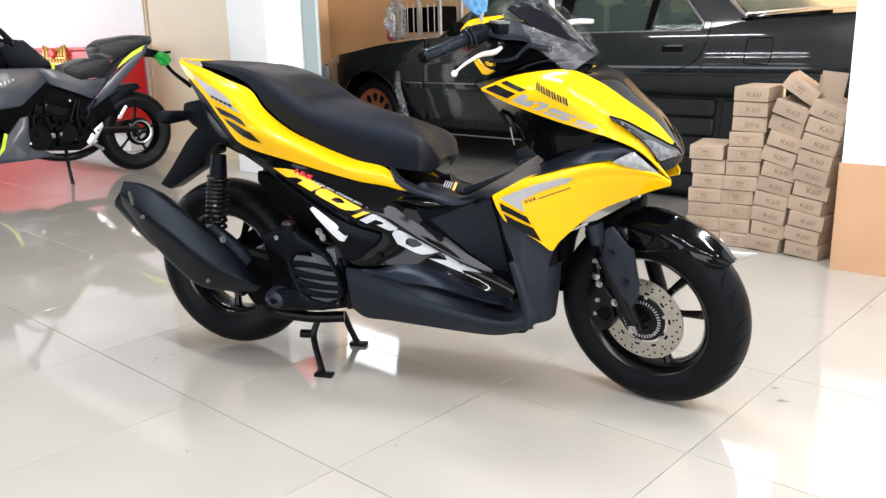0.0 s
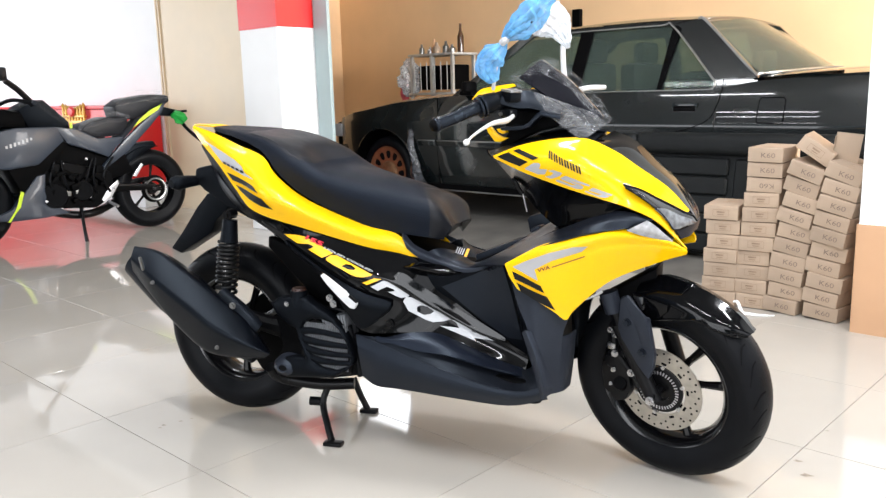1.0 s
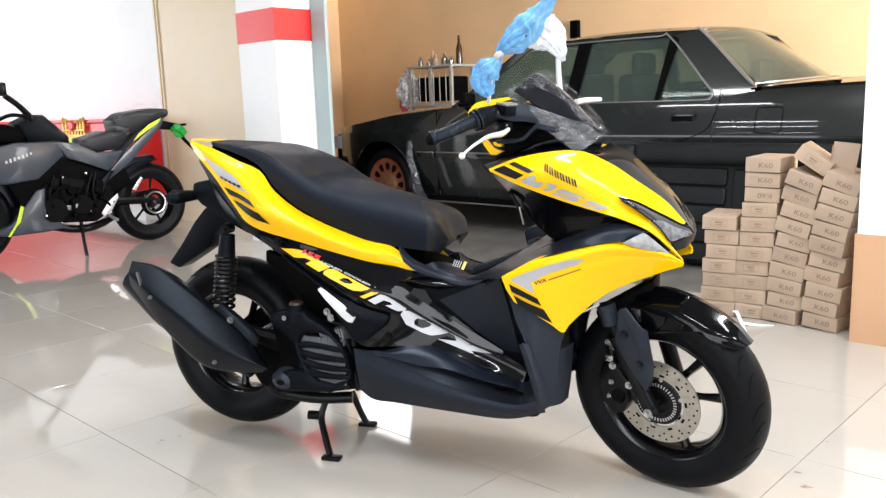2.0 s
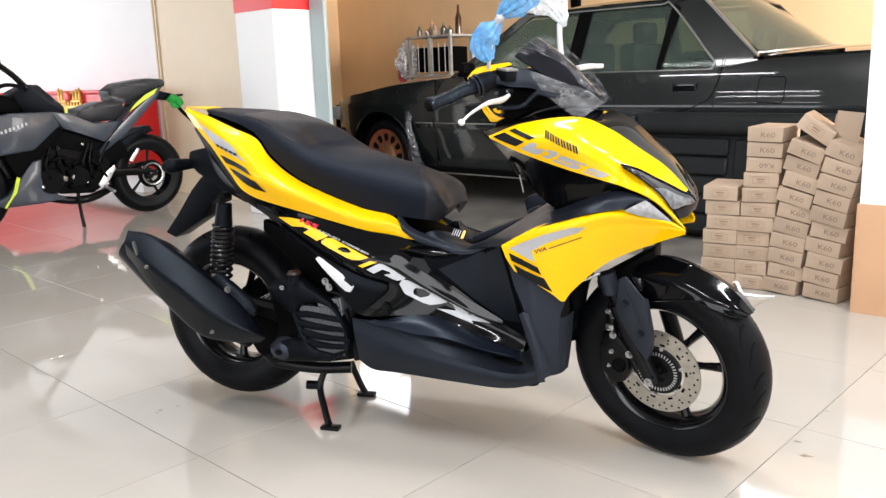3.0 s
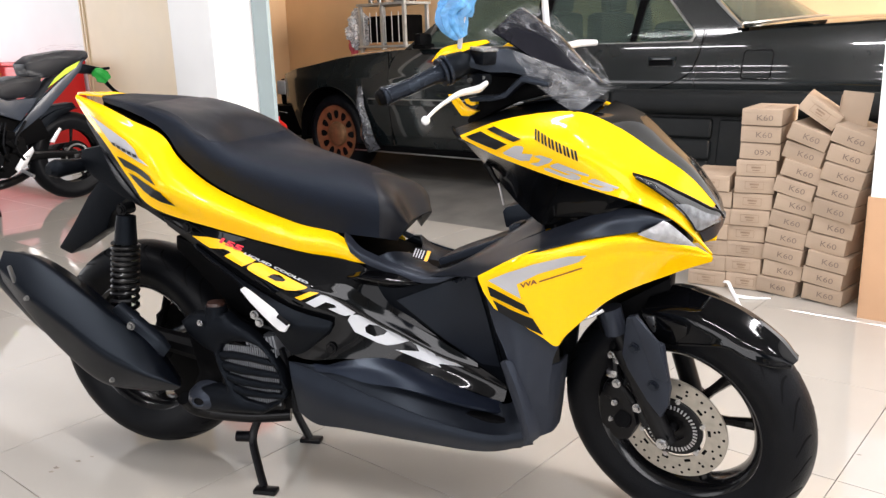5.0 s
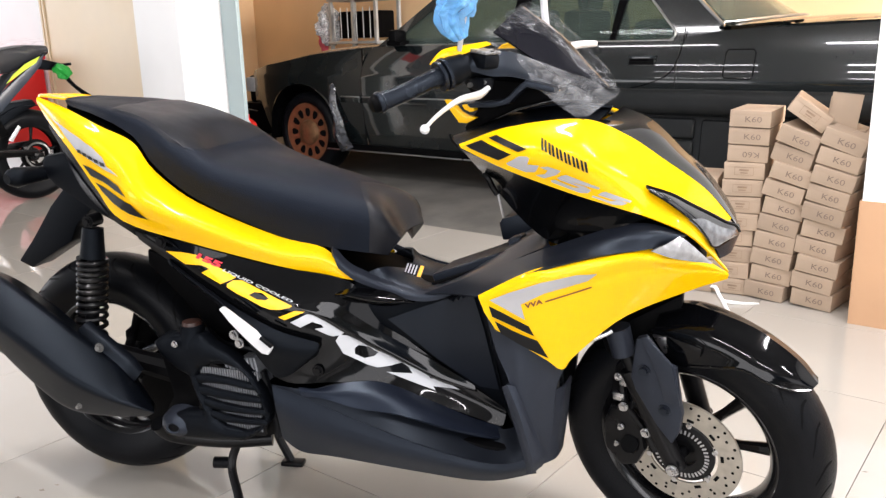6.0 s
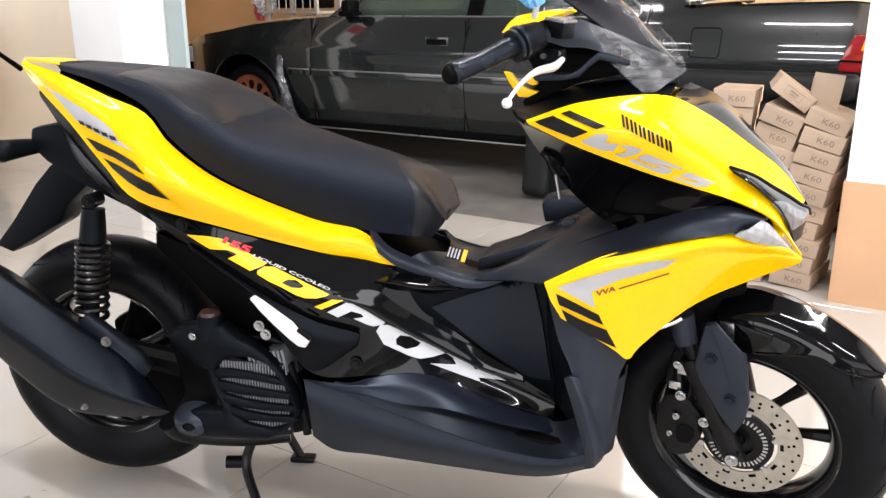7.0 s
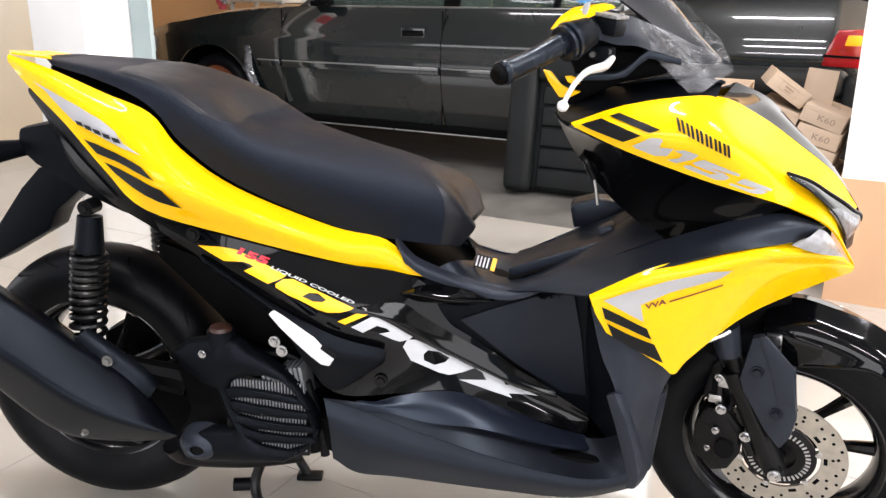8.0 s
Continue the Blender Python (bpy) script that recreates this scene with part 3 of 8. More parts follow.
def carton(m, mark, label=""):
    ob = tagged(new("cardboard_box"), label or BOX_LABEL[mark], "box", "stacked boxes")
    ob.matrix_world = m
    body = part("carton", carton_body(), M_CARD, ob)
    yf = -BD / 2 - 0.0016
    if mark in ("k", "up"):
        tb = text_bm("K60", 0.034, 0.0002)
        bmesh.ops.scale(tb, vec=(1.15, 1, 0.9), verts=tb.verts[:])
        tb.transform(pose(0.012, yf, BH * 0.46, 0, 180 if mark == "up" else 0, 0))
        part("print", tb, M_INK, ob, "dark printed letters", smooth=False)
    else:
        fr = []
        for sx, sz, ax, az in ((0.07, 0.0012, 0, 0.048), (0.07, 0.0012, 0, 0.018), (0.0012, 0.030, -0.035, 0.033), (0.0012, 0.030, 0.035, 0.033), (0.036, 0.007, 0.0, 0.037), (0.028, 0.004, 0.0, 0.026)):
            fr.append(box_bm((sx, 0.0006, sz), (ax, yf, az)))
        part("print", join_bm(*fr), M_INKPALE, ob, "faint printed frame", smooth=False)
    return ob


M_INKPALE = mat("faint_box_ink", (0.27, 0.19, 0.13), 0.8, vary=0.2)
# stacks: place of the lowest box, yaw, number, sideways lean, tilt of the lowest and the topmost, marks
STACKS = (
    ((1.322, 1.975), -8, 7, 0.00, 0, 1, "fffffff"),
    ((1.470, 1.955), -12, 11, 0.05, 0, 1, "ffffffffukk"),
    ((1.622, 1.895), -21, 10, 0.075, 3, 19, "kkkkkkkkkk"),
    ((1.790, 1.812), -26, 10, 0.055, 5, 17, "kkkkkkkkkk"),
)
tops = []
for (bx, by), yaw, count, lean, t0, t1, marks in STACKS:
    z = 0.0
    for i in range(count):
        f = i / (count - 1)
        tl = t0 + (t1 - t0) * f ** 1.3 + random.uniform(-1.5, 1.5)
        rise = BW / 2 * math.sin(radians(abs(tl)))
        if i == 0:
            z = rise
        m = pose(bx, by, z, 0, 0, yaw) @ pose(lean * f ** 1.5 + random.uniform(-0.007, 0.007), random.uniform(-0.012, 0.006), 0, 0, tl, random.uniform(-4, 4))
        z += BH * (1.0 + 0.012 * f)
        carton(m, {"f": "frame", "u": "up", "k": "k"}[marks[i]])
    tops.append((bx, by, z, yaw, lean, t1))
bx, by, z, yaw, lean, t1 = tops[2]
carton(pose(bx, by, z + 0.028, 0, 0, yaw) @ pose(lean - 0.012, 0.0, 0, 0, 35, 14), "frame", "plain brown cardboard box lying askew on a stack")
bx, by, z, yaw, lean, t1 = tops[3]
flap = thing("open_box", "open brown cardboard box with its flap standing up", "box", pose(bx, by, z - 0.012, 0, 0, yaw) @ pose(lean - 0.03, 0.04, 0, 0, 6, 10), "stacked boxes")
part("flap", box_bm((0.105, 0.003, 0.13), (-0.02, -0.05, 0.065), 0.0012, pose(0, 0, 0, -8)), M_CARD, flap)
part("flap", box_bm((0.003, 0.12, 0.12), (-0.072, 0.01, 0.06), 0.0012), M_CARD, flap)
part("box_edge", box_bm((0.13, 0.14, 0.012), (0, 0.01, 0.006), 0.002), M_CARD, flap)


strap = part("packing_strap", join_bm(tube_bm([(1.375, 1.815, 0.030), (1.392, 1.790, 0.034), (1.408, 1.755, 0.012), (1.424, 1.690, 0.005), (1.436, 1.604, 0.005), (1.446, 1.556, 0.005)], 0.0075, n=26, sides=8, flat=0.5), tube_bm([(1.415, 1.715, 0.005), (1.450, 1.690, 0.008), (1.490, 1.694, 0.005), (1.555, 1.706, 0.005)], [0.006, 0.008, 0.006, 0.003], n=18, sides=8, flat=0.6)), M_WHITEWALL)
tagged(strap, "torn white plastic packing strap lying before the boxes", "strap")


# ---- the yellow scooter ----
scooter = thing("scooter", "glossy yellow and black sport scooter on its centre stand", "scooter")


def panel(name, rows, material, nu=24, nv=12, thick=0.004, both=True, label=""):
    ob = part(name, patch_bm(rows, nu, nv, thick), material, scooter, label)
    if both:
        part(name, patch_bm(rows, max(6, nu // 2), max(4, nv // 2), thick, mirror=True), material, scooter, label)
    return ob


TAIL = (
    ((-0.108, -0.055, 0.940), (-0.108, -0.060, 0.934), (-0.107, -0.060, 0.925)),
    ((-0.003, -0.090, 0.918), (0.003, -0.120, 0.906), (-0.042, -0.100, 0.885)),
    ((0.123, -0.135, 0.884), (0.119, -0.178, 0.865), (0.056, -0.155, 0.831)),
    ((0.216, -0.155, 0.854), (0.222, -0.222, 0.815), (0.149, -0.200, 0.762)),
    ((0.273, -0.170, 0.799), (0.311, -0.268, 0.766), (0.240, -0.240, 0.707)),
    ((0.367, -0.165, 0.734), (0.400, -0.235, 0.714), (0.386, -0.215, 0.661)),
    ((0.523, -0.130, 0.664), (0.530, -0.165, 0.643), (0.521, -0.160, 0.613)),
    ((0.613, -0.108, 0.639), (0.618, -0.125, 0.620), (0.606, -0.125, 0.588)),
    ((0.680, -0.110, 0.581), (0.680, -0.110, 0.579), (0.680, -0.112, 0.576)),
)
tail_cover = panel("tail_cover", TAIL, M_YELLOW, 40, 14, label="glossy yellow painted rear side cover")

SIDE = (
    ((0.226, -0.200, 0.684), (0.232, -0.200, 0.674), (0.239, -0.200, 0.660)),
    ((0.380, -0.205, 0.654), (0.361, -0.215, 0.624), (0.345, -0.210, 0.600)),
    ((0.521, -0.160, 0.610), (0.501, -0.200, 0.554), (0.468, -0.205, 0.505)),
    ((0.669, -0.118, 0.575), (0.628, -0.170, 0.488), (0.531, -0.185, 0.376)),
    ((0.739, -0.100, 0.487), (0.715, -0.135, 0.437), (0.679, -0.166, 0.375)),
    ((0.857, -0.085, 0.396), (0.848, -0.095, 0.356), (0.842, -0.120, 0.329)),
    ((0.982, -0.080, 0.316), (0.983, -0.080, 0.304), (0.979, -0.090, 0.279)),
)
side_cover = panel("side_cover", SIDE, M_SIDE, 40, 14, label="gloss black side cover")

INNER = (
    ((0.680, -0.112, 0.575), (0.680, -0.112, 0.549), (0.676, -0.115, 0.516)),
    ((0.837, -0.110, 0.548), (0.826, -0.105, 0.502), (0.804, -0.095, 0.440)),
    ((0.967, -0.170, 0.599), (0.970, -0.130, 0.468), (0.986, -0.082, 0.317)),
)
panel("inner_panel", INNER, M_MATTE, label="matte black inner leg panel")

COWL_TOP = (
    ((0.513, -0.186, 0.362), (0.517, -0.187, 0.361), (0.522, -0.188, 0.360)),
    ((0.595, -0.180, 0.358), (0.599, -0.186, 0.350), (0.604, -0.192, 0.340)),
    ((0.683, -0.164, 0.373), (0.693, -0.180, 0.343), (0.702, -0.197, 0.312)),
    ((0.844, -0.122, 0.326), (0.858, -0.162, 0.297), (0.871, -0.199, 0.270)),
    ((0.976, -0.115, 0.289), (0.985, -0.156, 0.268), (0.989, -0.198, 0.256)),
    ((1.038, -0.180, 0.339), (1.051, -0.190, 0.307), (1.063, -0.196, 0.277)),
)
panel("cowl_top", COWL_TOP, M_COWLTOP, 30, 10, label="satin black floorboard flank")
COWL = (
    ((0.515, -0.189, 0.362), (0.526, -0.200, 0.318), (0.525, -0.180, 0.238)),
    ((0.604, -0.194, 0.341), (0.592, -0.206, 0.290), (0.572, -0.186, 0.217)),
    ((0.703, -0.199, 0.313), (0.678, -0.208, 0.272), (0.650, -0.186, 0.216)),
    ((0.871, -0.201, 0.271), (0.855, -0.205, 0.248), (0.823, -0.188, 0.211)),
    ((0.989, -0.200, 0.258), (0.985, -0.202, 0.240), (0.967, -0.187, 0.211)),
    ((1.063, -0.196, 0.278), (1.066, -0.196, 0.261), (1.067, -0.180, 0.239)),
)
panel("lower_cowl", COWL, M_SATIN, label="matte black floorboard side")

LEG = (
    ((0.970, -0.190, 0.570), (1.045, -0.195, 0.502), (1.114, -0.155, 0.451)),
    ((0.993, -0.190, 0.485), (1.048, -0.195, 0.450), (1.098, -0.150, 0.402)),
    ((1.020, -0.195, 0.421), (1.052, -0.190, 0.362), (1.089, -0.145, 0.309)),
    ((1.047, -0.190, 0.284), (1.063, -0.185, 0.255), (1.082, -0.150, 0.248)),
)
panel("leg_shield", LEG, M_GREYPL, label="dark grey lower leg shield")

panel("leg_inner", (((0.964, -0.166, 0.599), (0.968, -0.180, 0.586), (0.973, -0.187, 0.572)), ((0.968, -0.128, 0.468), (0.984, -0.165, 0.474), (0.997, -0.187, 0.480)), ((0.976, -0.100, 0.395), (1.002, -0.150, 0.406), (1.023, -0.189, 0.418)), ((0.984, -0.082, 0.315), (1.018, -0.140, 0.300), (1.048, -0.184, 0.288))), M_MATTE, 14, 8, label="matte black inner face of the leg shield")
leg_rows = [[Vector(r[2]), Vector(r[2]) + Vector((0.014, 0.025, 0)), Vector(r[2]) + Vector((0.018, 0.07, 0))] for r in LEG[1:]]
part("leg_front", patch_bm(leg_rows, 12, 6, 0.004), M_GREYPL, scooter, "grey front face of the leg shield")

LOWY = (
    ((0.966, -0.213, 0.596), (0.979, -0.213, 0.564), (0.997, -0.208, 0.533)),
    ((1.056, -0.222, 0.646), (1.051, -0.215, 0.570), (1.045, -0.205, 0.506)),
    ((1.112, -0.222, 0.663), (1.090, -0.212, 0.578), (1.087, -0.190, 0.476)),
    ((1.158, -0.220, 0.678), (1.122, -0.207, 0.583), (1.113, -0.172, 0.453)),
    ((1.180, -0.218, 0.682), (1.152, -0.204, 0.601), (1.136, -0.168, 0.482)),
    ((1.243, -0.205, 0.692), (1.225, -0.190, 0.633), (1.218, -0.150, 0.555)),
    ((1.339, -0.150, 0.668), (1.327, -0.140, 0.639), (1.327, -0.110, 0.600)),
    ((1.389, -0.090, 0.633), (1.392, -0.090, 0.628), (1.390, -0.085, 0.619)),
)
LOWY = [(Vector(t) + Vector((0, 0.016 * k, 0.001 * k)), Vector(t).lerp(Vector(m), 0.20) + Vector((0, -0.004 * k, 0)), Vector(t).lerp(Vector(m), 0.62), m, l) for (t, m, l), k in zip(LOWY, (0.2, 0.6, 0.9, 1.1, 1.2, 1.2, 0.8, 0.0))]   # rolled upper edge
front_side = panel("front_side_cover", LOWY, M_YELLOW, 36, 18, label="glossy yellow lower front cover")

BAND = (
    ((0.821, -0.110, 0.556), (0.882, -0.140, 0.572), (0.961, -0.200, 0.591)),
    ((0.963, -0.130, 0.622), (1.009, -0.180, 0.630), (1.056, -0.215, 0.644)),
    ((1.116, -0.150, 0.690), (1.142, -0.190, 0.689), (1.159, -0.215, 0.678)),
    ((1.236, -0.165, 0.732), (1.243, -0.190, 0.718), (1.252, -0.200, 0.694)),
    ((1.320, -0.155, 0.714), (1.310, -0.165, 0.711), (1.276, -0.180, 0.694)),
)
panel("front_band", BAND, M_SATIN, label="matte black band between the yellow covers")

THROAT = (
    ((0.895, -0.140, 0.875), (0.904, -0.150, 0.863), (0.920, -0.165, 0.854)),
    ((0.940, -0.050, 0.783), (0.978, -0.110, 0.800), (1.018, -0.170, 0.818)),
    ((1.009, -0.060, 0.709), (1.066, -0.120, 0.750), (1.117, -0.175, 0.785)),
    ((1.080, -0.100, 0.672), (1.150, -0.150, 0.717), (1.223, -0.180, 0.754)),
    ((1.144, -0.140, 0.690), (1.194, -0.165, 0.717), (1.251, -0.170, 0.741)),
)
panel("throat_panel", THROAT, M_SIDE, label="black panel behind the front cover")

UPY = (
    ((0.923, -0.168, 0.862), (0.925, -0.171, 0.860), (0.928, -0.172, 0.856)),
    ((1.013, -0.165, 0.893), (1.012, -0.200, 0.859), (1.009, -0.190, 0.824)),
    ((1.136, -0.140, 0.905), (1.120, -0.210, 0.855), (1.117, -0.190, 0.787)),
    ((1.210, -0.110, 0.875), (1.199, -0.185, 0.823), (1.205, -0.185, 0.761)),
    ((1.279, -0.103, 0.829), (1.266, -0.148, 0.792), (1.268, -0.175, 0.741)),
    ((1.344, -0.084, 0.780), (1.330, -0.130, 0.742), (1.329, -0.155, 0.709)),
    ((1.391, -0.060, 0.724), (1.360, -0.108, 0.688), (1.392, -0.088, 0.633)),
)
front_cover = panel("front_cover", UPY, M_YELLOW, 40, 20, label="glossy yellow upper front cover")

# seat: sections from the tail to the nose, each from the lower edge over the crown to the lower edge of the far side
SEAT_SIDE = (
    ((-0.010, -0.075, 0.923), (-0.027, -0.060, 0.934), (-0.082, 0.070, 0.934)),
    ((0.118, -0.126, 0.902), (0.118, -0.108, 0.921), (0.050, 0.070, 0.929)),
    ((0.214, -0.149, 0.865), (0.228, -0.124, 0.898), (0.171, 0.070, 0.910)),
    ((0.275, -0.168, 0.807), (0.326, -0.152, 0.851), (0.275, 0.070, 0.882)),
    ((0.367, -0.165, 0.740), (0.410, -0.152, 0.803), (0.340, 0.070, 0.830)),
    ((0.523, -0.130, 0.666), (0.549, -0.130, 0.759), (0.469, 0.070, 0.802)),
    ((0.613, -0.108, 0.642), (0.649, -0.115, 0.730), (0.609, 0.070, 0.774)),
    ((0.708, -0.100, 0.632), (0.735, -0.100, 0.705), (0.702, 0.070, 0.728)),
    ((0.738, -0.070, 0.621), (0.765, -0.070, 0.657), (0.750, 0.070, 0.655)),
)
seat_rows = [(*r[:-1], (r[-1][0], 0.0, r[-1][2]), *[(x, -y, z) for x, y, z in reversed(r[:-1])]) for r in SEAT_SIDE]
sb = patch_bm(seat_rows, 48, 20, 0)
edges = [e for e in sb.edges if e.is_boundary]
bmesh.ops.holes_fill(sb, edges=edges, sides=0)
part("seat_base", prism_bm([(x, z) for x, y, z in ((-0.016, -0.070, 0.923), (0.084, -0.070, 0.884), (0.166, -0.070, 0.840), (0.217, -0.070, 0.782), (0.318, -0.070, 0.712), (0.244, -0.070, 0.685), (0.137, -0.070, 0.720), (0.060, -0.070, 0.796), (-0.003, -0.070, 0.866))], -0.075, 0.075, 0.006), M_CARBLACK, scooter, "black seat pan")
seat = part("seat", sb, M_SEAT, scooter, "stepped black grained vinyl seat", sharp=60)


nose_g = patch_points(seat_rows, 48, 20)


def seat_at(u, j):
    i = min(int(u), 47)
    return nose_g[i][j].lerp(nose_g[i + 1][j], u - i)


nb = bmesh.new()
nv_rows = []
for k in range(13):
    row = []
    for j in range(21):
        u0 = 38.3 + 3.6 * abs(j - 10) / 10
        p = seat_at(u0 + (48 - u0) * k / 12, j)
        c = Vector((p.x - 0.05, 0, p.z - 0.10))
        row.append(nb.verts.new(p + (p - c).normalized() * (0.0025 if k else -0.001)))
    nv_rows.append(row)
for a, b in zip(nv_rows, nv_rows[1:]):
    for j in range(20):
        nb.faces.new((a[j], b[j], b[j + 1], a[j + 1]))
part("seat_nose", nb, M_SEATEDGE, seat, "smooth satin black panel on the seat nose")
pb = bmesh.new()
pv = []
for k in range(13):
    row = []
    for j in range(4, 17):
        a = abs(j - 10) / 6
        u0, u1 = 9 - 3 * a, 23.6 - 6.5 * a * a
        p = seat_at(u0 + (u1 - u0) * k / 12, j)
        c = Vector((p.x - 0.03, 0, p.z - 0.12))
        edge = k in (0, 12) or j in (4, 16)
        row.append(pb.verts.new(p + (p - c).normalized() * (-0.001 if edge else 0.003)))
    pv.append(row)
for a, b in zip(pv, pv[1:]):
    for j in range(12):
        pb.faces.new((a[j], b[j], b[j + 1], a[j + 1]))
seam = [v.co.copy() for v in pv[-1]]
part("passenger_pad", pb, M_SEATEDGE, seat, "smooth satin black passenger pad")
part("seat_seam", tube_bm(seam, 0.0016, n=0, sides=6), M_SEATEDGE, seat)


def spoke_bm(rim_r, k, s, count):
    a0, a1 = 0.47 + 2 * math.pi * k / count + s * 0.45, 0.47 + 2 * math.pi * k / count + s * 0.36
    p0 = Vector((0.034 * math.cos(a0), 0, 0.034 * math.sin(a0)))
    p1 = Vector(((rim_r - 0.016) * math.cos(a1), 0, (rim_r - 0.016) * math.sin(a1)))
    return tube_bm([p0, p0.lerp(p1, 0.5), p1], [0.013, 0.0095, 0.014], n=6, sides=8)


def wheel_parts(name, parent, m, od, width, rim_r, count=5, twin=False):
    """Alloy rim with spokes, hub and tyre with cut tread."""
    r = od / 2
    h = r - rim_r
    w = width * 0.36
    prof = [(rim_r + 0.003, -w), (rim_r - 0.004, -w - 0.003), (rim_r - 0.012, -w + 0.002), (rim_r - 0.022, -w * 0.6), (rim_r - 0.026, 0), (rim_r - 0.022, w * 0.6), (rim_r - 0.012, w - 0.002), (rim_r - 0.004, w + 0.003), (rim_r + 0.003, w), (rim_r - 0.010, w * 0.6), (rim_r - 0.014, 0), (rim_r - 0.010, -w * 0.6)]
    wheel = part(name, lathe_bm(prof, 80, close=True), M_BLACKRIM, parent, "gloss black cast alloy wheel")
    wheel.matrix_local = m
    for k in range(count):
        for s in (-1, 1) if twin else (0,):
            part("spoke", spoke_bm(rim_r, k, s, count), M_BLACKRIM, wheel)
    part("hub", lathe_bm([(0.012, -0.052), (0.03, -0.052), (0.036, -0.04), (0.04, 0), (0.036, 0.04), (0.03, 0.052), (0.012, 0.052)], 32), M_BLACKMET, wheel)
    prof = [(rim_r - 0.006, -width * 0.36), (rim_r + 0.004, -width * 0.40), (rim_r + h * 0.3, -width * 0.49), (rim_r + h * 0.55, -width * 0.5), (rim_r + h * 0.78, -width * 0.42), (rim_r + h * 0.92, -width * 0.27), (r, 0)]
    prof = prof + [(a, -b) for a, b in reversed(prof[:-1])]
    pr = [(p.x, p.y) for p in spline([(a, b, 0) for a, b in prof], 36)]
    tyre = part("tyre", lathe_bm(pr, 96), M_RUBBER, wheel, "black rubber tyre with slanted tread grooves")
    # tread grooves, slanted from the shoulder to the crown
    gb = bmesh.new()
    arc = [p for p in pr if p[0] > rim_r + h * 0.70]
    for side in (-1, 1):
        run = [p for p in arc if p[1] * side >= -0.001]
        run.sort(key=lambda p: abs(p[1]), reverse=True)
        for k in range(26):
            base = 2 * math.pi * k / 26 + (0.12 if side > 0 else 0)
            prev = None
            n = len(run) - 2
            for i, (rr, yy) in enumerate(run[:n]):
                f = i / (n - 1)
                a = base + 0.20 * f * (1 if k % 2 else 0.7) + 0.05 * math.sin(3 * f)
                wd = (0.004 + 0.005 * math.sin(math.pi * min(1, f + 0.1))) / rr
                pts = [gb.verts.new(((rr + 0.0004) * math.cos(a + q), yy * 1.003, (rr + 0.0004) * math.sin(a + q))) for q in (-wd / 2, wd / 2)]
                if prev:
                    gb.faces.new((prev[0], prev[1], pts[1], pts[0]))
                prev = pts
    tg = part("tread", gb, M_GROOVE, tyre)
    tagged(tg, kind="stuff")
    return wheel


FW = Matrix.Translation((1.344, 0.003, 0.262)) @ Matrix.Rotation(radians(-17), 4, "Z") @ Matrix.Rotation(radians(9), 4, "X")
RW = Matrix.Translation((-0.003, 0.0, 0.290))
front_wheel = wheel_parts("front_wheel", scooter, FW, 0.532, 0.112, 0.178, 3, True)
rear_wheel = wheel_parts("rear_wheel", scooter, RW @ Matrix.Rotation(radians(-20), 4, "Y"), 0.552, 0.142, 0.178, 3, True)

from mathutils.bvhtree import BVHTree


def net_tree(rows, nu=40, nv=20):
    g = patch_points(rows, nu, nv)
    n = len(g[0])
    flat = [p for r in g for p in r]
    faces = [(i * n + j, (i + 1) * n + j, (i + 1) * n + j + 1, i * n + j + 1) for i in range(len(g) - 1) for j in range(n - 1)]
    return BVHTree.FromPolygons(flat, faces)


TREES = {}
NETS = {id(TAIL): (40, 14), id(SIDE): (40, 14), id(LOWY): (36, 18), id(UPY): (40, 20), id(INNER): (24, 12)}


def sticker(name, rows, outline, material, parent, label="", lift=0.0012, cell=0.012, hole=None):
    """A thin film laid on a panel: its outline of (x, z) pairs is cut from a fine mesh and laid on the panel's surface."""
    key = id(rows)
    if key not in TREES:
        TREES[key] = net_tree(rows, *NETS[key])
    tree = TREES[key]
    bm = bmesh.new()
    bm.faces.new([bm.verts.new((x, 0, z)) for x, z in (slit(outline, hole) if hole else outline)])
    bm.normal_update()
    bmesh.ops.triangulate(bm, faces=bm.faces[:])
    bmesh.ops.remove_doubles(bm, verts=bm.verts[:], dist=1e-6)
    for _ in range(4):
        long = [e for e in bm.edges if e.calc_length() > cell]
        if not long:
            break
        bmesh.ops.subdivide_edges(bm, edges=long, cuts=1)
        bmesh.ops.triangulate(bm, faces=[f for f in bm.faces if len(f.verts) > 3])
    for v in bm.verts:
        hit = tree.ray_cast(Vector((v.co.x, -1, v.co.z)), Vector((0, 1, 0)))
        if hit[0] is None:
            hit = tree.find_nearest(Vector((v.co.x, -0.2, v.co.z)))
            v.co = Vector((v.co.x, hit[0].y - lift, v.co.z))
        else:
            v.co = hit[0] + (hit[1] if hit[1].y < 0 else -hit[1]) * lift
    return part(name, bm, material, parent, label)


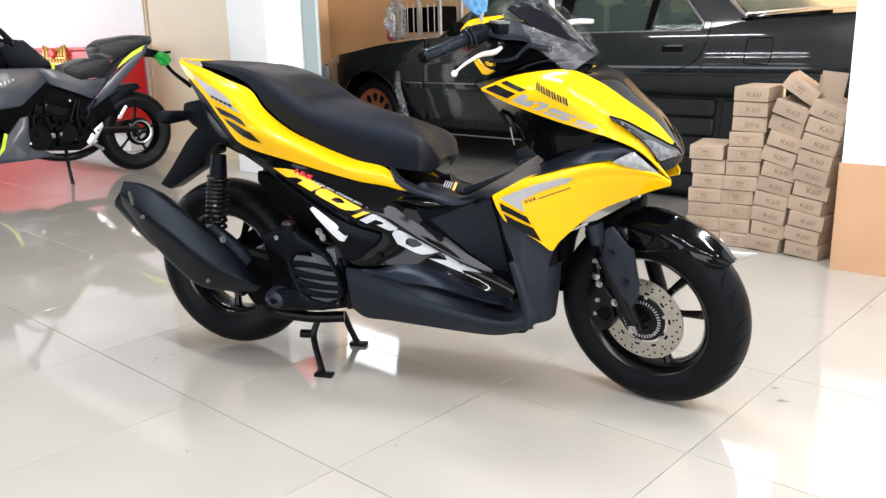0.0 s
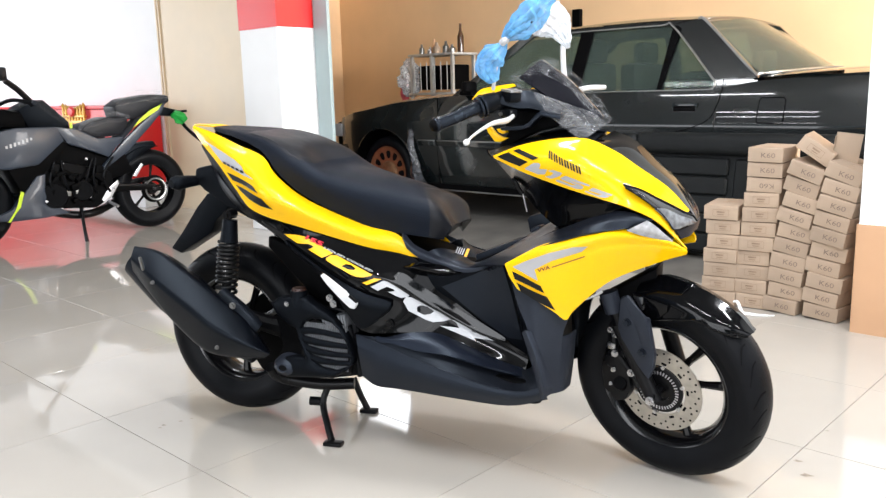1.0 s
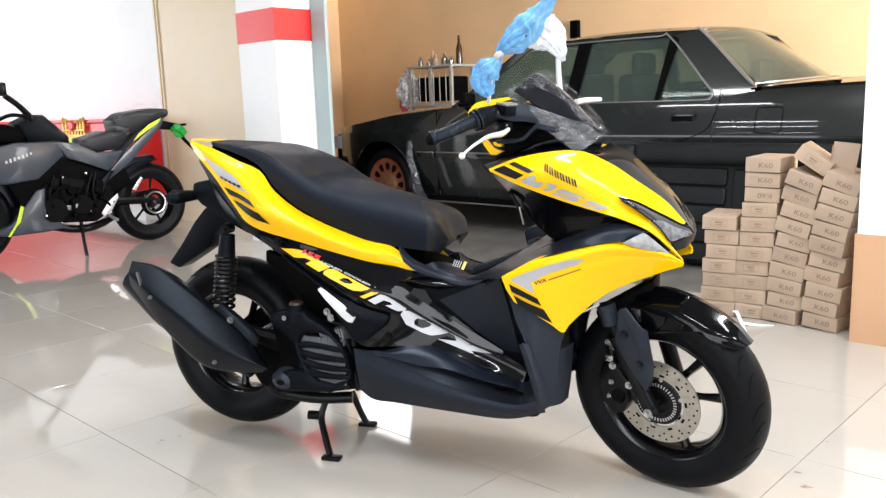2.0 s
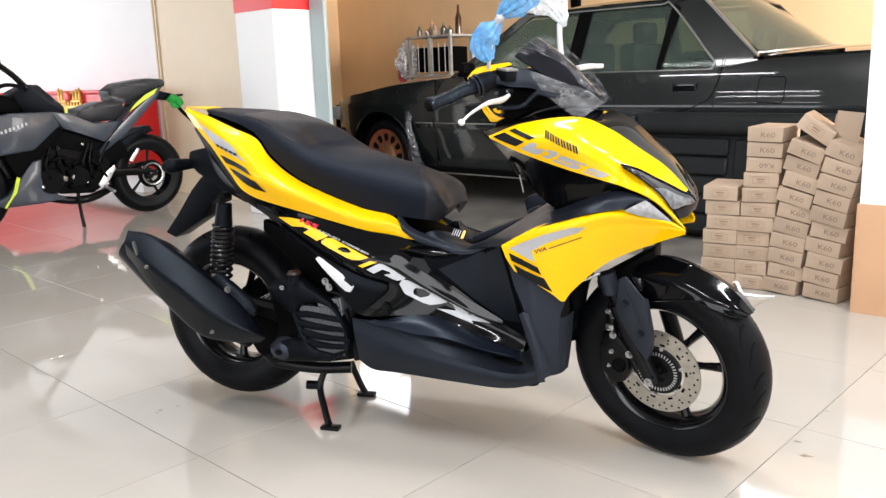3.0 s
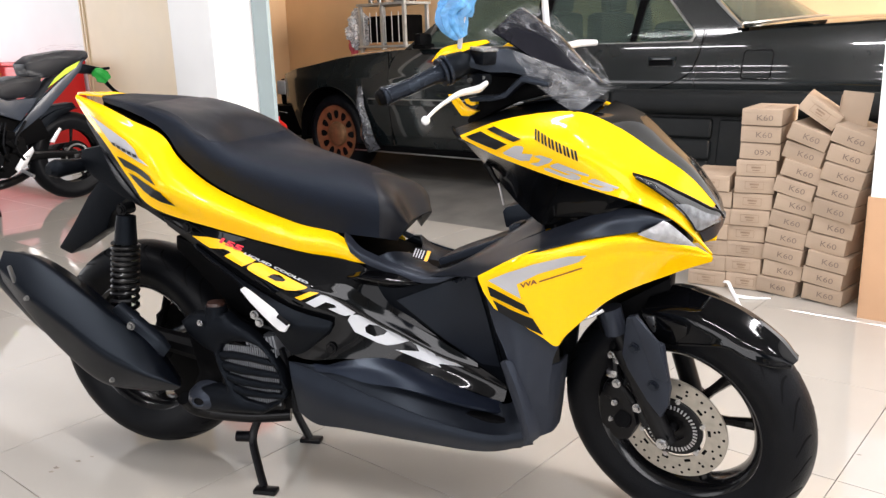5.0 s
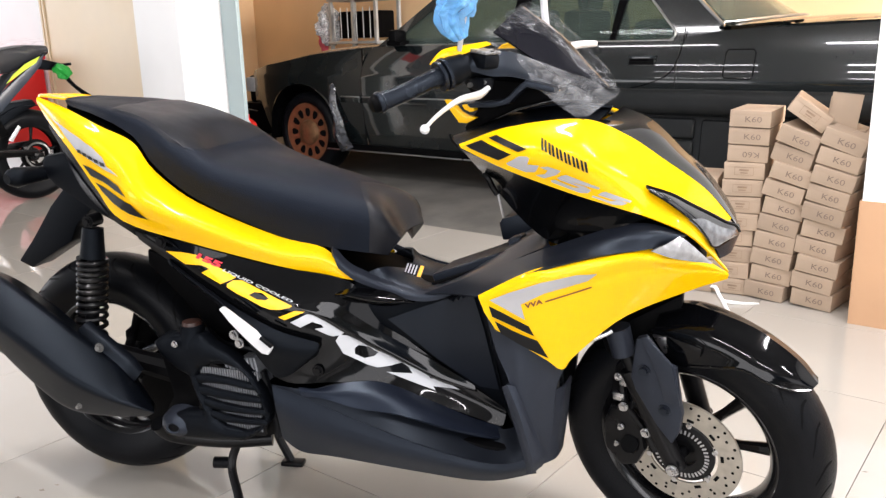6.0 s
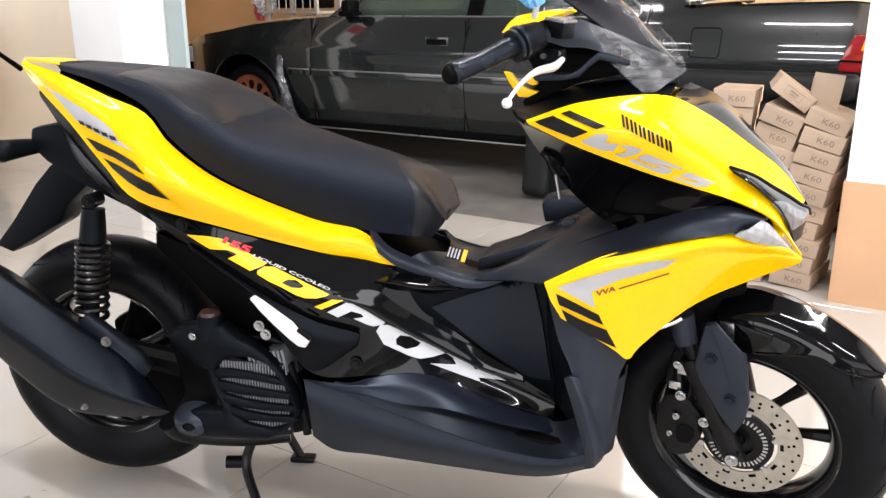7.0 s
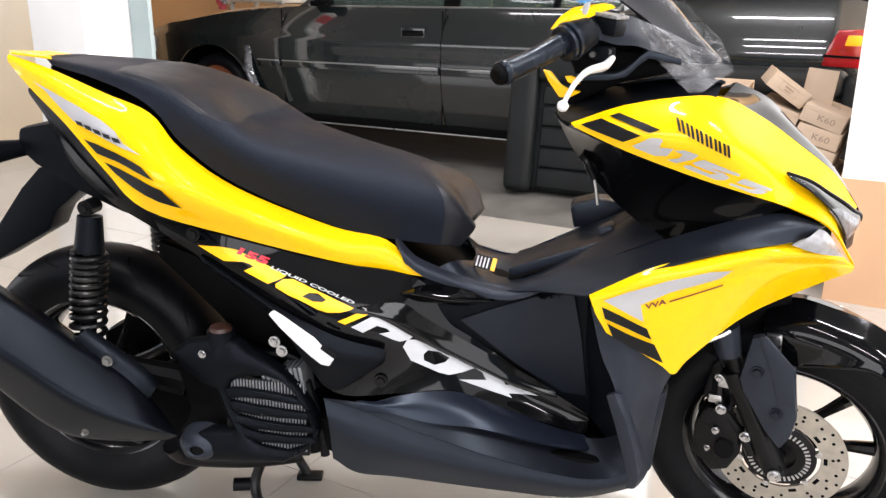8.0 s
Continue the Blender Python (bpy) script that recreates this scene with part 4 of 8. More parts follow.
# rear stripes and marks
sticker("silver_stripe", TAIL, [(-0.029, 0.899), (0.031, 0.883), (0.100, 0.863), (0.148, 0.846), (0.181, 0.829), (0.198, 0.812), (0.241, 0.796), (0.194, 0.805), (0.146, 0.819), (0.085, 0.837), (0.038, 0.865), (0.008, 0.884)], M_SILVER, tail_cover, "slim silver wedge sticker", lift=0.0022, cell=0.007)
for o in ([(0.106, 0.810), (0.133, 0.806), (0.187, 0.794), (0.245, 0.779), (0.274, 0.7615), (0.230, 0.7705), (0.186, 0.7805), (0.136, 0.789)], [(0.151, 0.777), (0.186, 0.7705), (0.243, 0.7590), (0.286, 0.748), (0.313, 0.719), (0.275, 0.727), (0.222, 0.744), (0.179, 0.760)]):
    sticker("black_stripe", TAIL, o, M_BLACKDEC, tail_cover, "black slanted stripe sticker", lift=0.0030, cell=0.006)
for k in range(5):
    x0, z0 = 0.089 + 0.0215 * k, 0.8405 - 0.0051 * k
    sticker("mark_block", TAIL, [(x0, z0), (x0 + 0.016, z0 - 0.002), (x0 + 0.021, z0 - 0.0095), (x0 + 0.005, z0 - 0.007)], M_BLACKDEC, tail_cover, lift=0.0040, cell=0.006)

# large wordmark on the side: slanted shapes, two of them pierced
for o, h, mt in (
    ([(0.312, 0.643), (0.353, 0.642), (0.379, 0.638), (0.420, 0.617), (0.461, 0.593), (0.454, 0.589), (0.432, 0.581), (0.392, 0.603), (0.408, 0.610), (0.402, 0.614), (0.391, 0.618), (0.358, 0.619)], None, M_YELLOWDEC),
    ([(0.457, 0.588), (0.472, 0.587), (0.512, 0.566), (0.572, 0.535), (0.566, 0.532), (0.549, 0.529), (0.529, 0.530), (0.514, 0.536), (0.486, 0.552), (0.465, 0.562), (0.445, 0.575), (0.445, 0.581)], [(0.499, 0.564), (0.513, 0.562), (0.527, 0.551), (0.521, 0.548), (0.506, 0.550), (0.488, 0.559)], M_YELLOWDEC),
    ([(0.577, 0.526), (0.596, 0.523), (0.558, 0.508), (0.546, 0.514)], None, M_YELLOWDEC),
    ([(0.601, 0.519), (0.620, 0.514), (0.646, 0.496), (0.671, 0.480), (0.664, 0.474), (0.648, 0.472), (0.636, 0.477), (0.614, 0.489), (0.632, 0.491), (0.627, 0.497), (0.610, 0.503), (0.587, 0.492), (0.568, 0.503)], None, M_WHITE),
    ([(0.660, 0.474), (0.674, 0.472), (0.707, 0.451), (0.774, 0.408), (0.753, 0.404), (0.731, 0.403), (0.714, 0.409), (0.666, 0.435), (0.653, 0.462)], [(0.694, 0.450), (0.712, 0.445), (0.730, 0.432), (0.724, 0.426), (0.706, 0.423), (0.688, 0.433), (0.687, 0.444)], M_WHITE),
    ([(0.773, 0.409), (0.796, 0.398), (0.822, 0.385), (0.829, 0.373), (0.848, 0.370), (0.889, 0.350), (0.836, 0.357), (0.842, 0.349), (0.806, 0.365), (0.748, 0.393), (0.795, 0.385), (0.787, 0.399)], None, M_WHITE),
):
    sticker("wordmark_shape", SIDE, o, mt, side_cover, lift=0.0018, hole=h)


def lettering(name, text, size, rows, start, end, material, parent, stretch=1.0, lift=0.0014, slant=0.25, weight=0.0):
    """A printed word on a panel along the line between two (x, z) places."""
    bm = text_bm(text, size, 0.0, weight)
    xs = [v.co.x for v in bm.verts]
    x0, x1 = min(xs), max(xs)
    s, e = Vector(start), Vector(end)
    d = e - s
    up = Vector((-d.y, d.x)).normalized()
    tree = TREES.setdefault(id(rows), net_tree(rows, *NETS[id(rows)]))
    for v in bm.verts:
        p = s + d * ((v.co.x - x0) / (x1 - x0)) + up * v.co.z * stretch + d.normalized() * v.co.z * slant
        hit = tree.ray_cast(Vector((p.x, -1, p.y)), Vector((0, 1, 0)))
        y = hit[0].y if hit[0] is not None else tree.find_nearest(Vector((p.x, -0.2, p.y)))[0].y
        v.co = (p.x, y - lift, p.y)
    left = set(bm.verts)
    while left:
        todo = [left.pop()]
        piece = set(todo)
        while todo:
            for e in todo.pop().link_edges:
                for w in e.verts:
                    if w in left:
                        left.discard(w)
                        piece.add(w)
                        todo.append(w)
        one = bmesh.new()
        twin = {}
        for w in sorted(piece, key=lambda q: (q.co.x, q.co.z)):
            twin[w] = one.verts.new(w.co)
        for f in bm.faces:
            if f.verts[0] in piece:
                one.faces.new([twin[w] for w in f.verts])
        part(name, one, material, parent, smooth=False)
    bm.free()


lettering("printed_letter", "155", 0.0145, SIDE, *[(0.384, 0.637), (0.432, 0.617)], M_RED, side_cover, stretch=1.0, lift=0.004, weight=0.0007)
lettering("printed_letter", "LIQUID COOLED", 0.012, SIDE, *[(0.437, 0.609), (0.573, 0.544)], M_WHITE, side_cover, stretch=0.50, lift=0.004, weight=0.0003)

# lower front cover: silver flash and black stripes
sticker("silver_flash", LOWY, [(0.989, 0.591), (1.025, 0.609), (1.082, 0.632), (1.144, 0.650), (1.178, 0.653), (1.162, 0.639), (1.088, 0.612), (1.046, 0.588), (1.053, 0.559), (1.019, 0.576)], M_SILVER, front_side, "silver flash sticker", lift=0.002)
for o in ([(0.987, 0.580), (1.016, 0.568), (1.059, 0.547), (1.068, 0.527), (1.030, 0.545), (0.993, 0.560)], [(0.997, 0.552), (1.027, 0.537), (1.073, 0.518), (1.091, 0.481), (1.046, 0.506), (1.008, 0.527)]):
    sticker("black_stripe", LOWY, o, M_BLACKDEC, front_side, "black slanted stripe sticker", lift=0.0028)
lettering("printed_letter", "VVA", 0.012, LOWY, *[(1.053, 0.584), (1.085, 0.596)], M_INKRED, front_side, weight=0.0005)
sticker("print_bar", LOWY, [(1.089, 0.597), (1.168, 0.627), (1.168, 0.624), (1.089, 0.594)], M_INKRED, front_side, lift=0.0014)

# upper front cover: stripes, block marks and number
for o in ([(0.939, 0.860), (0.969, 0.870), (1.028, 0.851), (1.003, 0.840)], [(0.981, 0.874), (0.995, 0.879), (1.055, 0.860), (1.040, 0.855)]):
    sticker("black_stripe", UPY, o, M_BLACKDEC, front_cover, "black slanted stripe sticker", lift=0.0025)
for k in range(6):
    x0, z0 = 1.0765 + 0.0135 * k, 0.8775 - 0.0066 * k
    for d in (0.0, 0.0062):
        sticker("mark_bar", UPY, [(x0 + d, z0 - d * 0.45), (x0 + d + 0.0042, z0 - d * 0.45 - 0.002), (x0 + d + 0.0080, z0 - d * 0.45 - 0.0195), (x0 + d + 0.0038, z0 - d * 0.45 - 0.0175)], M_BLACKDEC, front_cover, "raised black maker's mark bar", lift=0.0025)
for o in (
    [(1.017, 0.835), (1.033, 0.844), (1.042, 0.849), (1.055, 0.849), (1.060, 0.846), (1.055, 0.835), (1.076, 0.834), (1.068, 0.822), (1.051, 0.821), (1.020, 0.832)],
    [(1.077, 0.831), (1.091, 0.833), (1.113, 0.826), (1.106, 0.819), (1.083, 0.811), (1.068, 0.816), (1.085, 0.819), (1.091, 0.826)],
    [(1.106, 0.813), (1.114, 0.817), (1.122, 0.819), (1.177, 0.797), (1.175, 0.794), (1.140, 0.804), (1.131, 0.805), (1.152, 0.799), (1.162, 0.792), (1.157, 0.787), (1.143, 0.787), (1.096, 0.804), (1.094, 0.808), (1.102, 0.809), (1.134, 0.796), (1.144, 0.797), (1.111, 0.809)],
    [(1.173, 0.784), (1.180, 0.789), (1.186, 0.790), (1.228, 0.773), (1.225, 0.770), (1.202, 0.777), (1.193, 0.779), (1.211, 0.774), (1.221, 0.769), (1.212, 0.766), (1.198, 0.767), (1.163, 0.780), (1.165, 0.783), (1.194, 0.773), (1.204, 0.774)],
):
    sticker("number_shape", UPY, o, M_SILVER, front_cover, "silver model number sticker", lift=0.0022, cell=0.008)

# strip under the tail and rear fender
UNDER = (
    ((-0.045, -0.100, 0.884), (-0.047, -0.098, 0.879), (-0.048, -0.095, 0.873)),
    ((0.056, -0.155, 0.831), (0.029, -0.140, 0.824), (-0.007, -0.110, 0.827)),
    ((0.149, -0.200, 0.760), (0.109, -0.170, 0.747), (0.038, -0.120, 0.748)),
    ((0.240, -0.240, 0.705), (0.183, -0.190, 0.694), (0.117, -0.140, 0.691)),
    ((0.310, -0.215, 0.673), (0.261, -0.190, 0.656), (0.193, -0.150, 0.653)),
    ((0.401, -0.212, 0.604), (0.351, -0.190, 0.595), (0.290, -0.160, 0.602)),
    ((0.514, -0.208, 0.528), (0.473, -0.190, 0.516), (0.405, -0.160, 0.522)),
)
under = panel("under_cover", UNDER, M_MATTE, label="matte black under-seat cover")
NETS[id(UNDER)] = (24, 12)
sticker("under_inset", UNDER, [(0.040, 0.812), (0.085, 0.776), (0.128, 0.746), (0.168, 0.713), (0.150, 0.703), (0.105, 0.727), (0.060, 0.760), (0.026, 0.795)], M_SATIN, under, "satin inset of the under-seat cover", lift=0.003, cell=0.01)
part("fender_body", prism_bm([(x, z) for x, y, z in ((-0.079, -0.100, 0.812), (-0.002, -0.100, 0.825), (0.044, -0.100, 0.799), (0.103, -0.100, 0.735), (0.144, -0.100, 0.674), (0.121, -0.100, 0.655), (0.029, -0.100, 0.696), (-0.052, -0.100, 0.743), (-0.086, -0.100, 0.773))], -0.10, 0.10, 0.012), M_MATTE, scooter, "matte black tail underside")
rear_fender = part("rear_fender", prism_bm([(x, z) for x, y, z in ((-0.094, -0.060, 0.725), (-0.016, -0.060, 0.740), (0.053, -0.060, 0.728), (-0.008, -0.060, 0.685), (-0.068, -0.060, 0.638), (-0.090, -0.060, 0.597), (-0.221, -0.060, 0.523), (-0.261, -0.060, 0.539), (-0.206, -0.060, 0.598), (-0.138, -0.060, 0.682))], -0.036, 0.036, 0.008), M_MATTE, scooter, "black rear fender with plate bracket")
for s in (-1, 1):
    ind = part("rear_indicator", tube_bm([(-0.06, s * 0.05, 0.770), (-0.085, s * 0.09, 0.772), (-0.115, s * 0.145, 0.770), (-0.12, s * 0.165, 0.769)], [0.010, 0.016, 0.023, 0.012], n=12, sides=14), M_MATTE, scooter, "smoked rear turn signal on a black stalk")
tail_lamp = part("tail_lamp", box_bm((0.05, 0.10, 0.035), (0, 0, 0), 0.01, pose(-0.055, 0, 0.885, 0, 25, 0)), M_REDLENS, scooter, "dark red tail lamp lens")
part("tail_top", patch_bm([((-0.106, -0.055, 0.940), (-0.139, 0.000, 0.939), (-0.09, 0.055, 0.935)), ((0.003, -0.092, 0.935), (-0.056, 0.000, 0.931), (0.02, 0.092, 0.915))], 8, 8, 0.004), M_YELLOW, scooter, "yellow tail bridge behind the seat")

# dark core that the covers are fixed to
core = [(x, z) for x, y, z in ((0.146, -0.090, 0.685), (0.326, -0.090, 0.682), (0.507, -0.090, 0.642), (0.661, -0.090, 0.596), (0.823, -0.090, 0.549), (0.907, -0.090, 0.547), (0.969, -0.090, 0.530), (0.998, -0.090, 0.340), (0.974, -0.090, 0.284), (0.837, -0.090, 0.305), (0.657, -0.090, 0.331), (0.493, -0.090, 0.331), (0.403, -0.090, 0.438), (0.267, -0.090, 0.559))]
part("frame_core", prism_bm(core, -0.078, 0.078, 0.01), M_CARBLACK, scooter, "dark inner frame")
part("footwell_core", prism_bm([(x, z) for x, y, z in ((0.492, -0.090, 0.312), (0.838, -0.090, 0.293), (0.980, -0.090, 0.273), (1.022, -0.090, 0.278), (1.042, -0.090, 0.212), (0.951, -0.090, 0.207), (0.794, -0.090, 0.213), (0.583, -0.090, 0.228), (0.506, -0.090, 0.238))], -0.165, 0.165, 0.015), M_CARBLACK, scooter)
FOOT = (
    ((0.574, -0.184, 0.362), (0.578, -0.190, 0.356), (0.582, -0.190, 0.345)), ((0.617, -0.180, 0.362), (0.625, -0.190, 0.359), (0.632, -0.194, 0.348)), ((0.679, -0.168, 0.378), (0.694, -0.184, 0.361), (0.708, -0.196, 0.336)), ((0.750, -0.148, 0.376), (0.771, -0.172, 0.356), (0.791, -0.190, 0.331)),
    ((0.832, -0.124, 0.339), (0.860, -0.155, 0.328), (0.888, -0.178, 0.310)), ((0.916, -0.112, 0.305), (0.935, -0.135, 0.300), (0.953, -0.158, 0.294)), ((0.980, -0.110, 0.290), (0.984, -0.120, 0.284), (0.987, -0.135, 0.280)))
panel("footboard", FOOT, M_FOOT, 30, 8, 0.006, label="satin black footboard with blue sky sheen in its colour")
sticker("recess_plate", INNER, [(0.746, 0.498), (0.847, 0.541), (0.942, 0.589), (0.959, 0.503), (0.976, 0.367), (0.933, 0.366), (0.847, 0.417)], M_SATIN, scooter, lift=0.004)
# rail takes the lighter grey in place of the ceiling reflected in it
RAIL = [((a, -0.101, b), ((a + c) / 2, -0.120, (b + d) / 2 + 0.003), (c, -0.121, d)) for a, b, c, d in ((0.630, 0.648, 0.648, 0.602), (0.662, 0.612, 0.684, 0.578), (0.701, 0.594, 0.737, 0.562), (0.745, 0.578, 0.775, 0.551), (0.802, 0.563, 0.815, 0.545), (0.835, 0.562, 0.851, 0.549), (0.877, 0.577, 0.896, 0.567), (0.941, 0.601, 0.959, 0.593), (1.007, 0.632, 1.029, 0.620), (1.080, 0.668, 1.086, 0.646))]
panel("tunnel_rail", RAIL, M_GREYPL, 40, 8, 0.006, label="satin rail from the seat nose along the tunnel, greyed for its ceiling reflection")
# blade at the front of the footboard
BLADE = (
    ((1.005, -0.198, 0.417), (1.017, -0.206, 0.426), (1.030, -0.198, 0.422)), ((1.026, -0.200, 0.353), (1.043, -0.212, 0.367), (1.056, -0.195, 0.363)), ((1.047, -0.200, 0.278), (1.065, -0.212, 0.287), (1.082, -0.185, 0.285)), ((1.049, -0.190, 0.241), (1.063, -0.200, 0.249), (1.079, -0.180, 0.257)))
panel("leg_blade", BLADE, M_GREYPL, 14, 6, 0.008, label="satin grey blade on the leg shield")

LABEL_AT = pose(0.783, -0.045, 0.586, 52, 12, 0)
# tunnel between the legs
TUNNEL = (
    ((0.680, -0.112, 0.577), (0.727, -0.090, 0.600), (0.757, -0.030, 0.584), (0.754, 0.000, 0.575)),
    ((0.753, -0.112, 0.560), (0.769, -0.090, 0.572), (0.807, -0.030, 0.556), (0.808, 0.000, 0.546)),
    ((0.826, -0.112, 0.555), (0.843, -0.085, 0.567), (0.872, -0.030, 0.567), (0.874, 0.000, 0.560)),
    ((0.963, -0.130, 0.620), (0.966, -0.100, 0.629), (0.971, -0.040, 0.639), (0.974, 0.000, 0.634)),
    ((1.080, -0.130, 0.676), (1.071, -0.100, 0.676), (1.059, -0.040, 0.691), (1.059, 0.000, 0.687)),
)
panel("tunnel_cover", TUNNEL, M_SATIN, 24, 10, label="matte black centre tunnel cover")
LID = pose(0.914, -0.004, 0.604, 0, -21.7, -5)
lid = part("filler_lid", box_bm((0.178, 0.118, 0.020), (0, 0, 0), 0.007, LID, 3), M_SATIN, scooter, "black fuel filler lid on the tunnel")
part("lid_seam", box_bm((0.186, 0.126, 0.006), (0, 0, -0.008), 0.002, LID), M_GROOVE, lid)
part("lid_latch", box_bm((0.030, 0.040, 0.030), (0.094, -0.006, 0.010), 0.008, LID, 3), M_GREYPL, lid, "satin grey lid latch")
lab = part("warning_label", box_bm((0.038, 0.026, 0.0012)), M_BLACKDEC, scooter, "small grey and amber warning label")
lab.matrix_local = LABEL_AT
part("label_band", box_bm((0.008, 0.025, 0.0016), (0.0145, 0, 0.0004)), M_ORANGE, lab)
for k in range(4):
    part("label_bar", box_bm((0.0028, 0.020, 0.0016), (-0.016 + k * 0.0065, 0, 0.0004)), M_SILVER, lab)

# small intake wing on the side
WING = (
    ((0.650, -0.148, 0.557), (0.652, -0.150, 0.556), (0.655, -0.148, 0.555)),
    ((0.685, -0.138, 0.568), (0.690, -0.162, 0.559), (0.689, -0.150, 0.547)),
    ((0.720, -0.128, 0.567), (0.724, -0.160, 0.554), (0.720, -0.140, 0.538)),
    ((0.757, -0.122, 0.561), (0.760, -0.147, 0.548), (0.752, -0.130, 0.532)),
    ((0.790, -0.116, 0.551), (0.790, -0.130, 0.543), (0.782, -0.120, 0.535)),
    ((0.808, -0.114, 0.542), (0.808, -0.115, 0.541), (0.808, -0.114, 0.540)),
)
panel("side_wing", WING, M_PIANO, 24, 10, 0.004, label="gloss black intake wing")
# upward-facing facet above the wordmark: upper edge, crest, and the return to the cover
RIDGE = [(up, Vector(up).lerp(Vector(low), 0.5), low, back) for up, low, back in (
    ((0.577, -0.180, 0.538), (0.578, -0.184, 0.536), (0.580, -0.180, 0.533)),
    ((0.648, -0.157, 0.541), (0.628, -0.173, 0.513), (0.631, -0.164, 0.504)),
    ((0.686, -0.146, 0.515), (0.670, -0.159, 0.483), (0.673, -0.150, 0.474)),
    ((0.723, -0.132, 0.487), (0.716, -0.144, 0.452), (0.719, -0.130, 0.443)),
    ((0.760, -0.118, 0.461), (0.763, -0.128, 0.424), (0.766, -0.112, 0.416)),
    ((0.797, -0.106, 0.436), (0.810, -0.114, 0.396), (0.813, -0.099, 0.389)),
    ((0.850, -0.095, 0.404), (0.857, -0.101, 0.369), (0.860, -0.089, 0.363)),
    ((0.920, -0.085, 0.362), (0.922, -0.088, 0.352), (0.924, -0.084, 0.348)),
)]
panel("side_ridge", RIDGE, M_PIANO, 40, 12, 0.002, label="gloss black facet along the side cover")

# passenger peg and its bracket
PEG = (
    ((0.315, -0.212, 0.626), (0.331, -0.220, 0.613), (0.331, -0.205, 0.596)),
    ((0.435, -0.212, 0.548), (0.447, -0.226, 0.538), (0.438, -0.205, 0.513)),
    ((0.543, -0.205, 0.492), (0.528, -0.225, 0.468), (0.494, -0.200, 0.427)),
    ((0.623, -0.190, 0.467), (0.609, -0.200, 0.441), (0.537, -0.188, 0.380)),
    ((0.628, -0.185, 0.456), (0.627, -0.186, 0.445), (0.621, -0.186, 0.436)),
)
part("hub_cover", prism_bm([(0.060, 0.225), (0.100, 0.170), (0.300, 0.172), (0.345, 0.260), (0.300, 0.350), (0.200, 0.372), (0.120, 0.330)], -0.074, -0.050, 0.012), M_CARBLACK, scooter, "black swing arm cover beside the rear wheel")
part("inner_mudguard", prism_bm([(x, z) for x, y, z in ((0.180, -0.090, 0.612), (0.251, -0.090, 0.587), (0.371, -0.090, 0.496), (0.439, -0.090, 0.441), (0.458, -0.090, 0.346), (0.384, -0.090, 0.332), (0.346, -0.090, 0.385), (0.301, -0.090, 0.460), (0.228, -0.090, 0.533), (0.177, -0.090, 0.579))], -0.105, -0.080, 0.006), M_CARBLACK, scooter, "black inner mudguard")
panel("peg_bracket", PEG, M_MATTE, 24, 8, 0.006, label="matte black passenger peg bracket")
peg = part("passenger_peg", prism_bm([(x, z) for x, y, z in ((0.440, -0.235, 0.537), (0.448, -0.235, 0.543), (0.463, -0.235, 0.534), (0.518, -0.235, 0.497), (0.538, -0.235, 0.474), (0.553, -0.235, 0.466), (0.543, -0.235, 0.450), (0.529, -0.235, 0.452), (0.513, -0.235, 0.464), (0.488, -0.235, 0.486), (0.460, -0.235, 0.513))], -0.240, -0.230, 0.003), M_ALUW, scooter, "bright folded aluminium passenger peg")
part("peg_rubber", box_bm((0.03, 0.006, 0.008), (0, 0, 0), 0.002, pose(*(0.546, -0.248, 0.481), 0, 35, 0)), M_RUBBER, peg)
for at in (((0.616, -0.175, 0.399)), ((0.310, -0.222, 0.664))):
    part("bolt", bolt_bm(at, (0, -1, 0), 0.009, 0.007), M_BLACKMET, scooter)



# nose, lamps
NOSE = (
    ((1.136, -0.140, 0.905), (1.161, -0.065, 0.895), (1.191, 0.000, 0.914)),
    ((1.210, -0.110, 0.875), (1.228, -0.060, 0.885), (1.246, 0.000, 0.889)),
    ((1.279, -0.103, 0.830), (1.292, -0.055, 0.837), (1.302, 0.000, 0.836)),
    ((1.344, -0.084, 0.781), (1.351, -0.045, 0.785), (1.354, 0.000, 0.782)),
    ((1.391, -0.060, 0.725), (1.394, -0.035, 0.724), (1.394, 0.000, 0.720)),
    ((1.401, -0.046, 0.704), (1.404, -0.030, 0.698), (1.405, 0.000, 0.692)),
)
panel("nose_cowl", NOSE, M_GLOSS, 28, 10, label="gloss black nose cowl")
SHOULDER = (
    ((0.920, -0.165, 0.861), (0.897, -0.130, 0.869), (0.903, -0.100, 0.872)),
    ((1.013, -0.165, 0.893), (1.002, -0.100, 0.896), (1.005, 0.020, 0.910)),
    ((1.083, -0.150, 0.902), (1.077, -0.080, 0.892), (1.085, 0.030, 0.924)),
    ((1.140, -0.140, 0.905), (1.150, -0.070, 0.891), (1.172, 0.010, 0.916)),
)
panel("shoulder_cowl", SHOULDER, M_MATTE, 20, 8, label="matte black cowl under the handlebar")
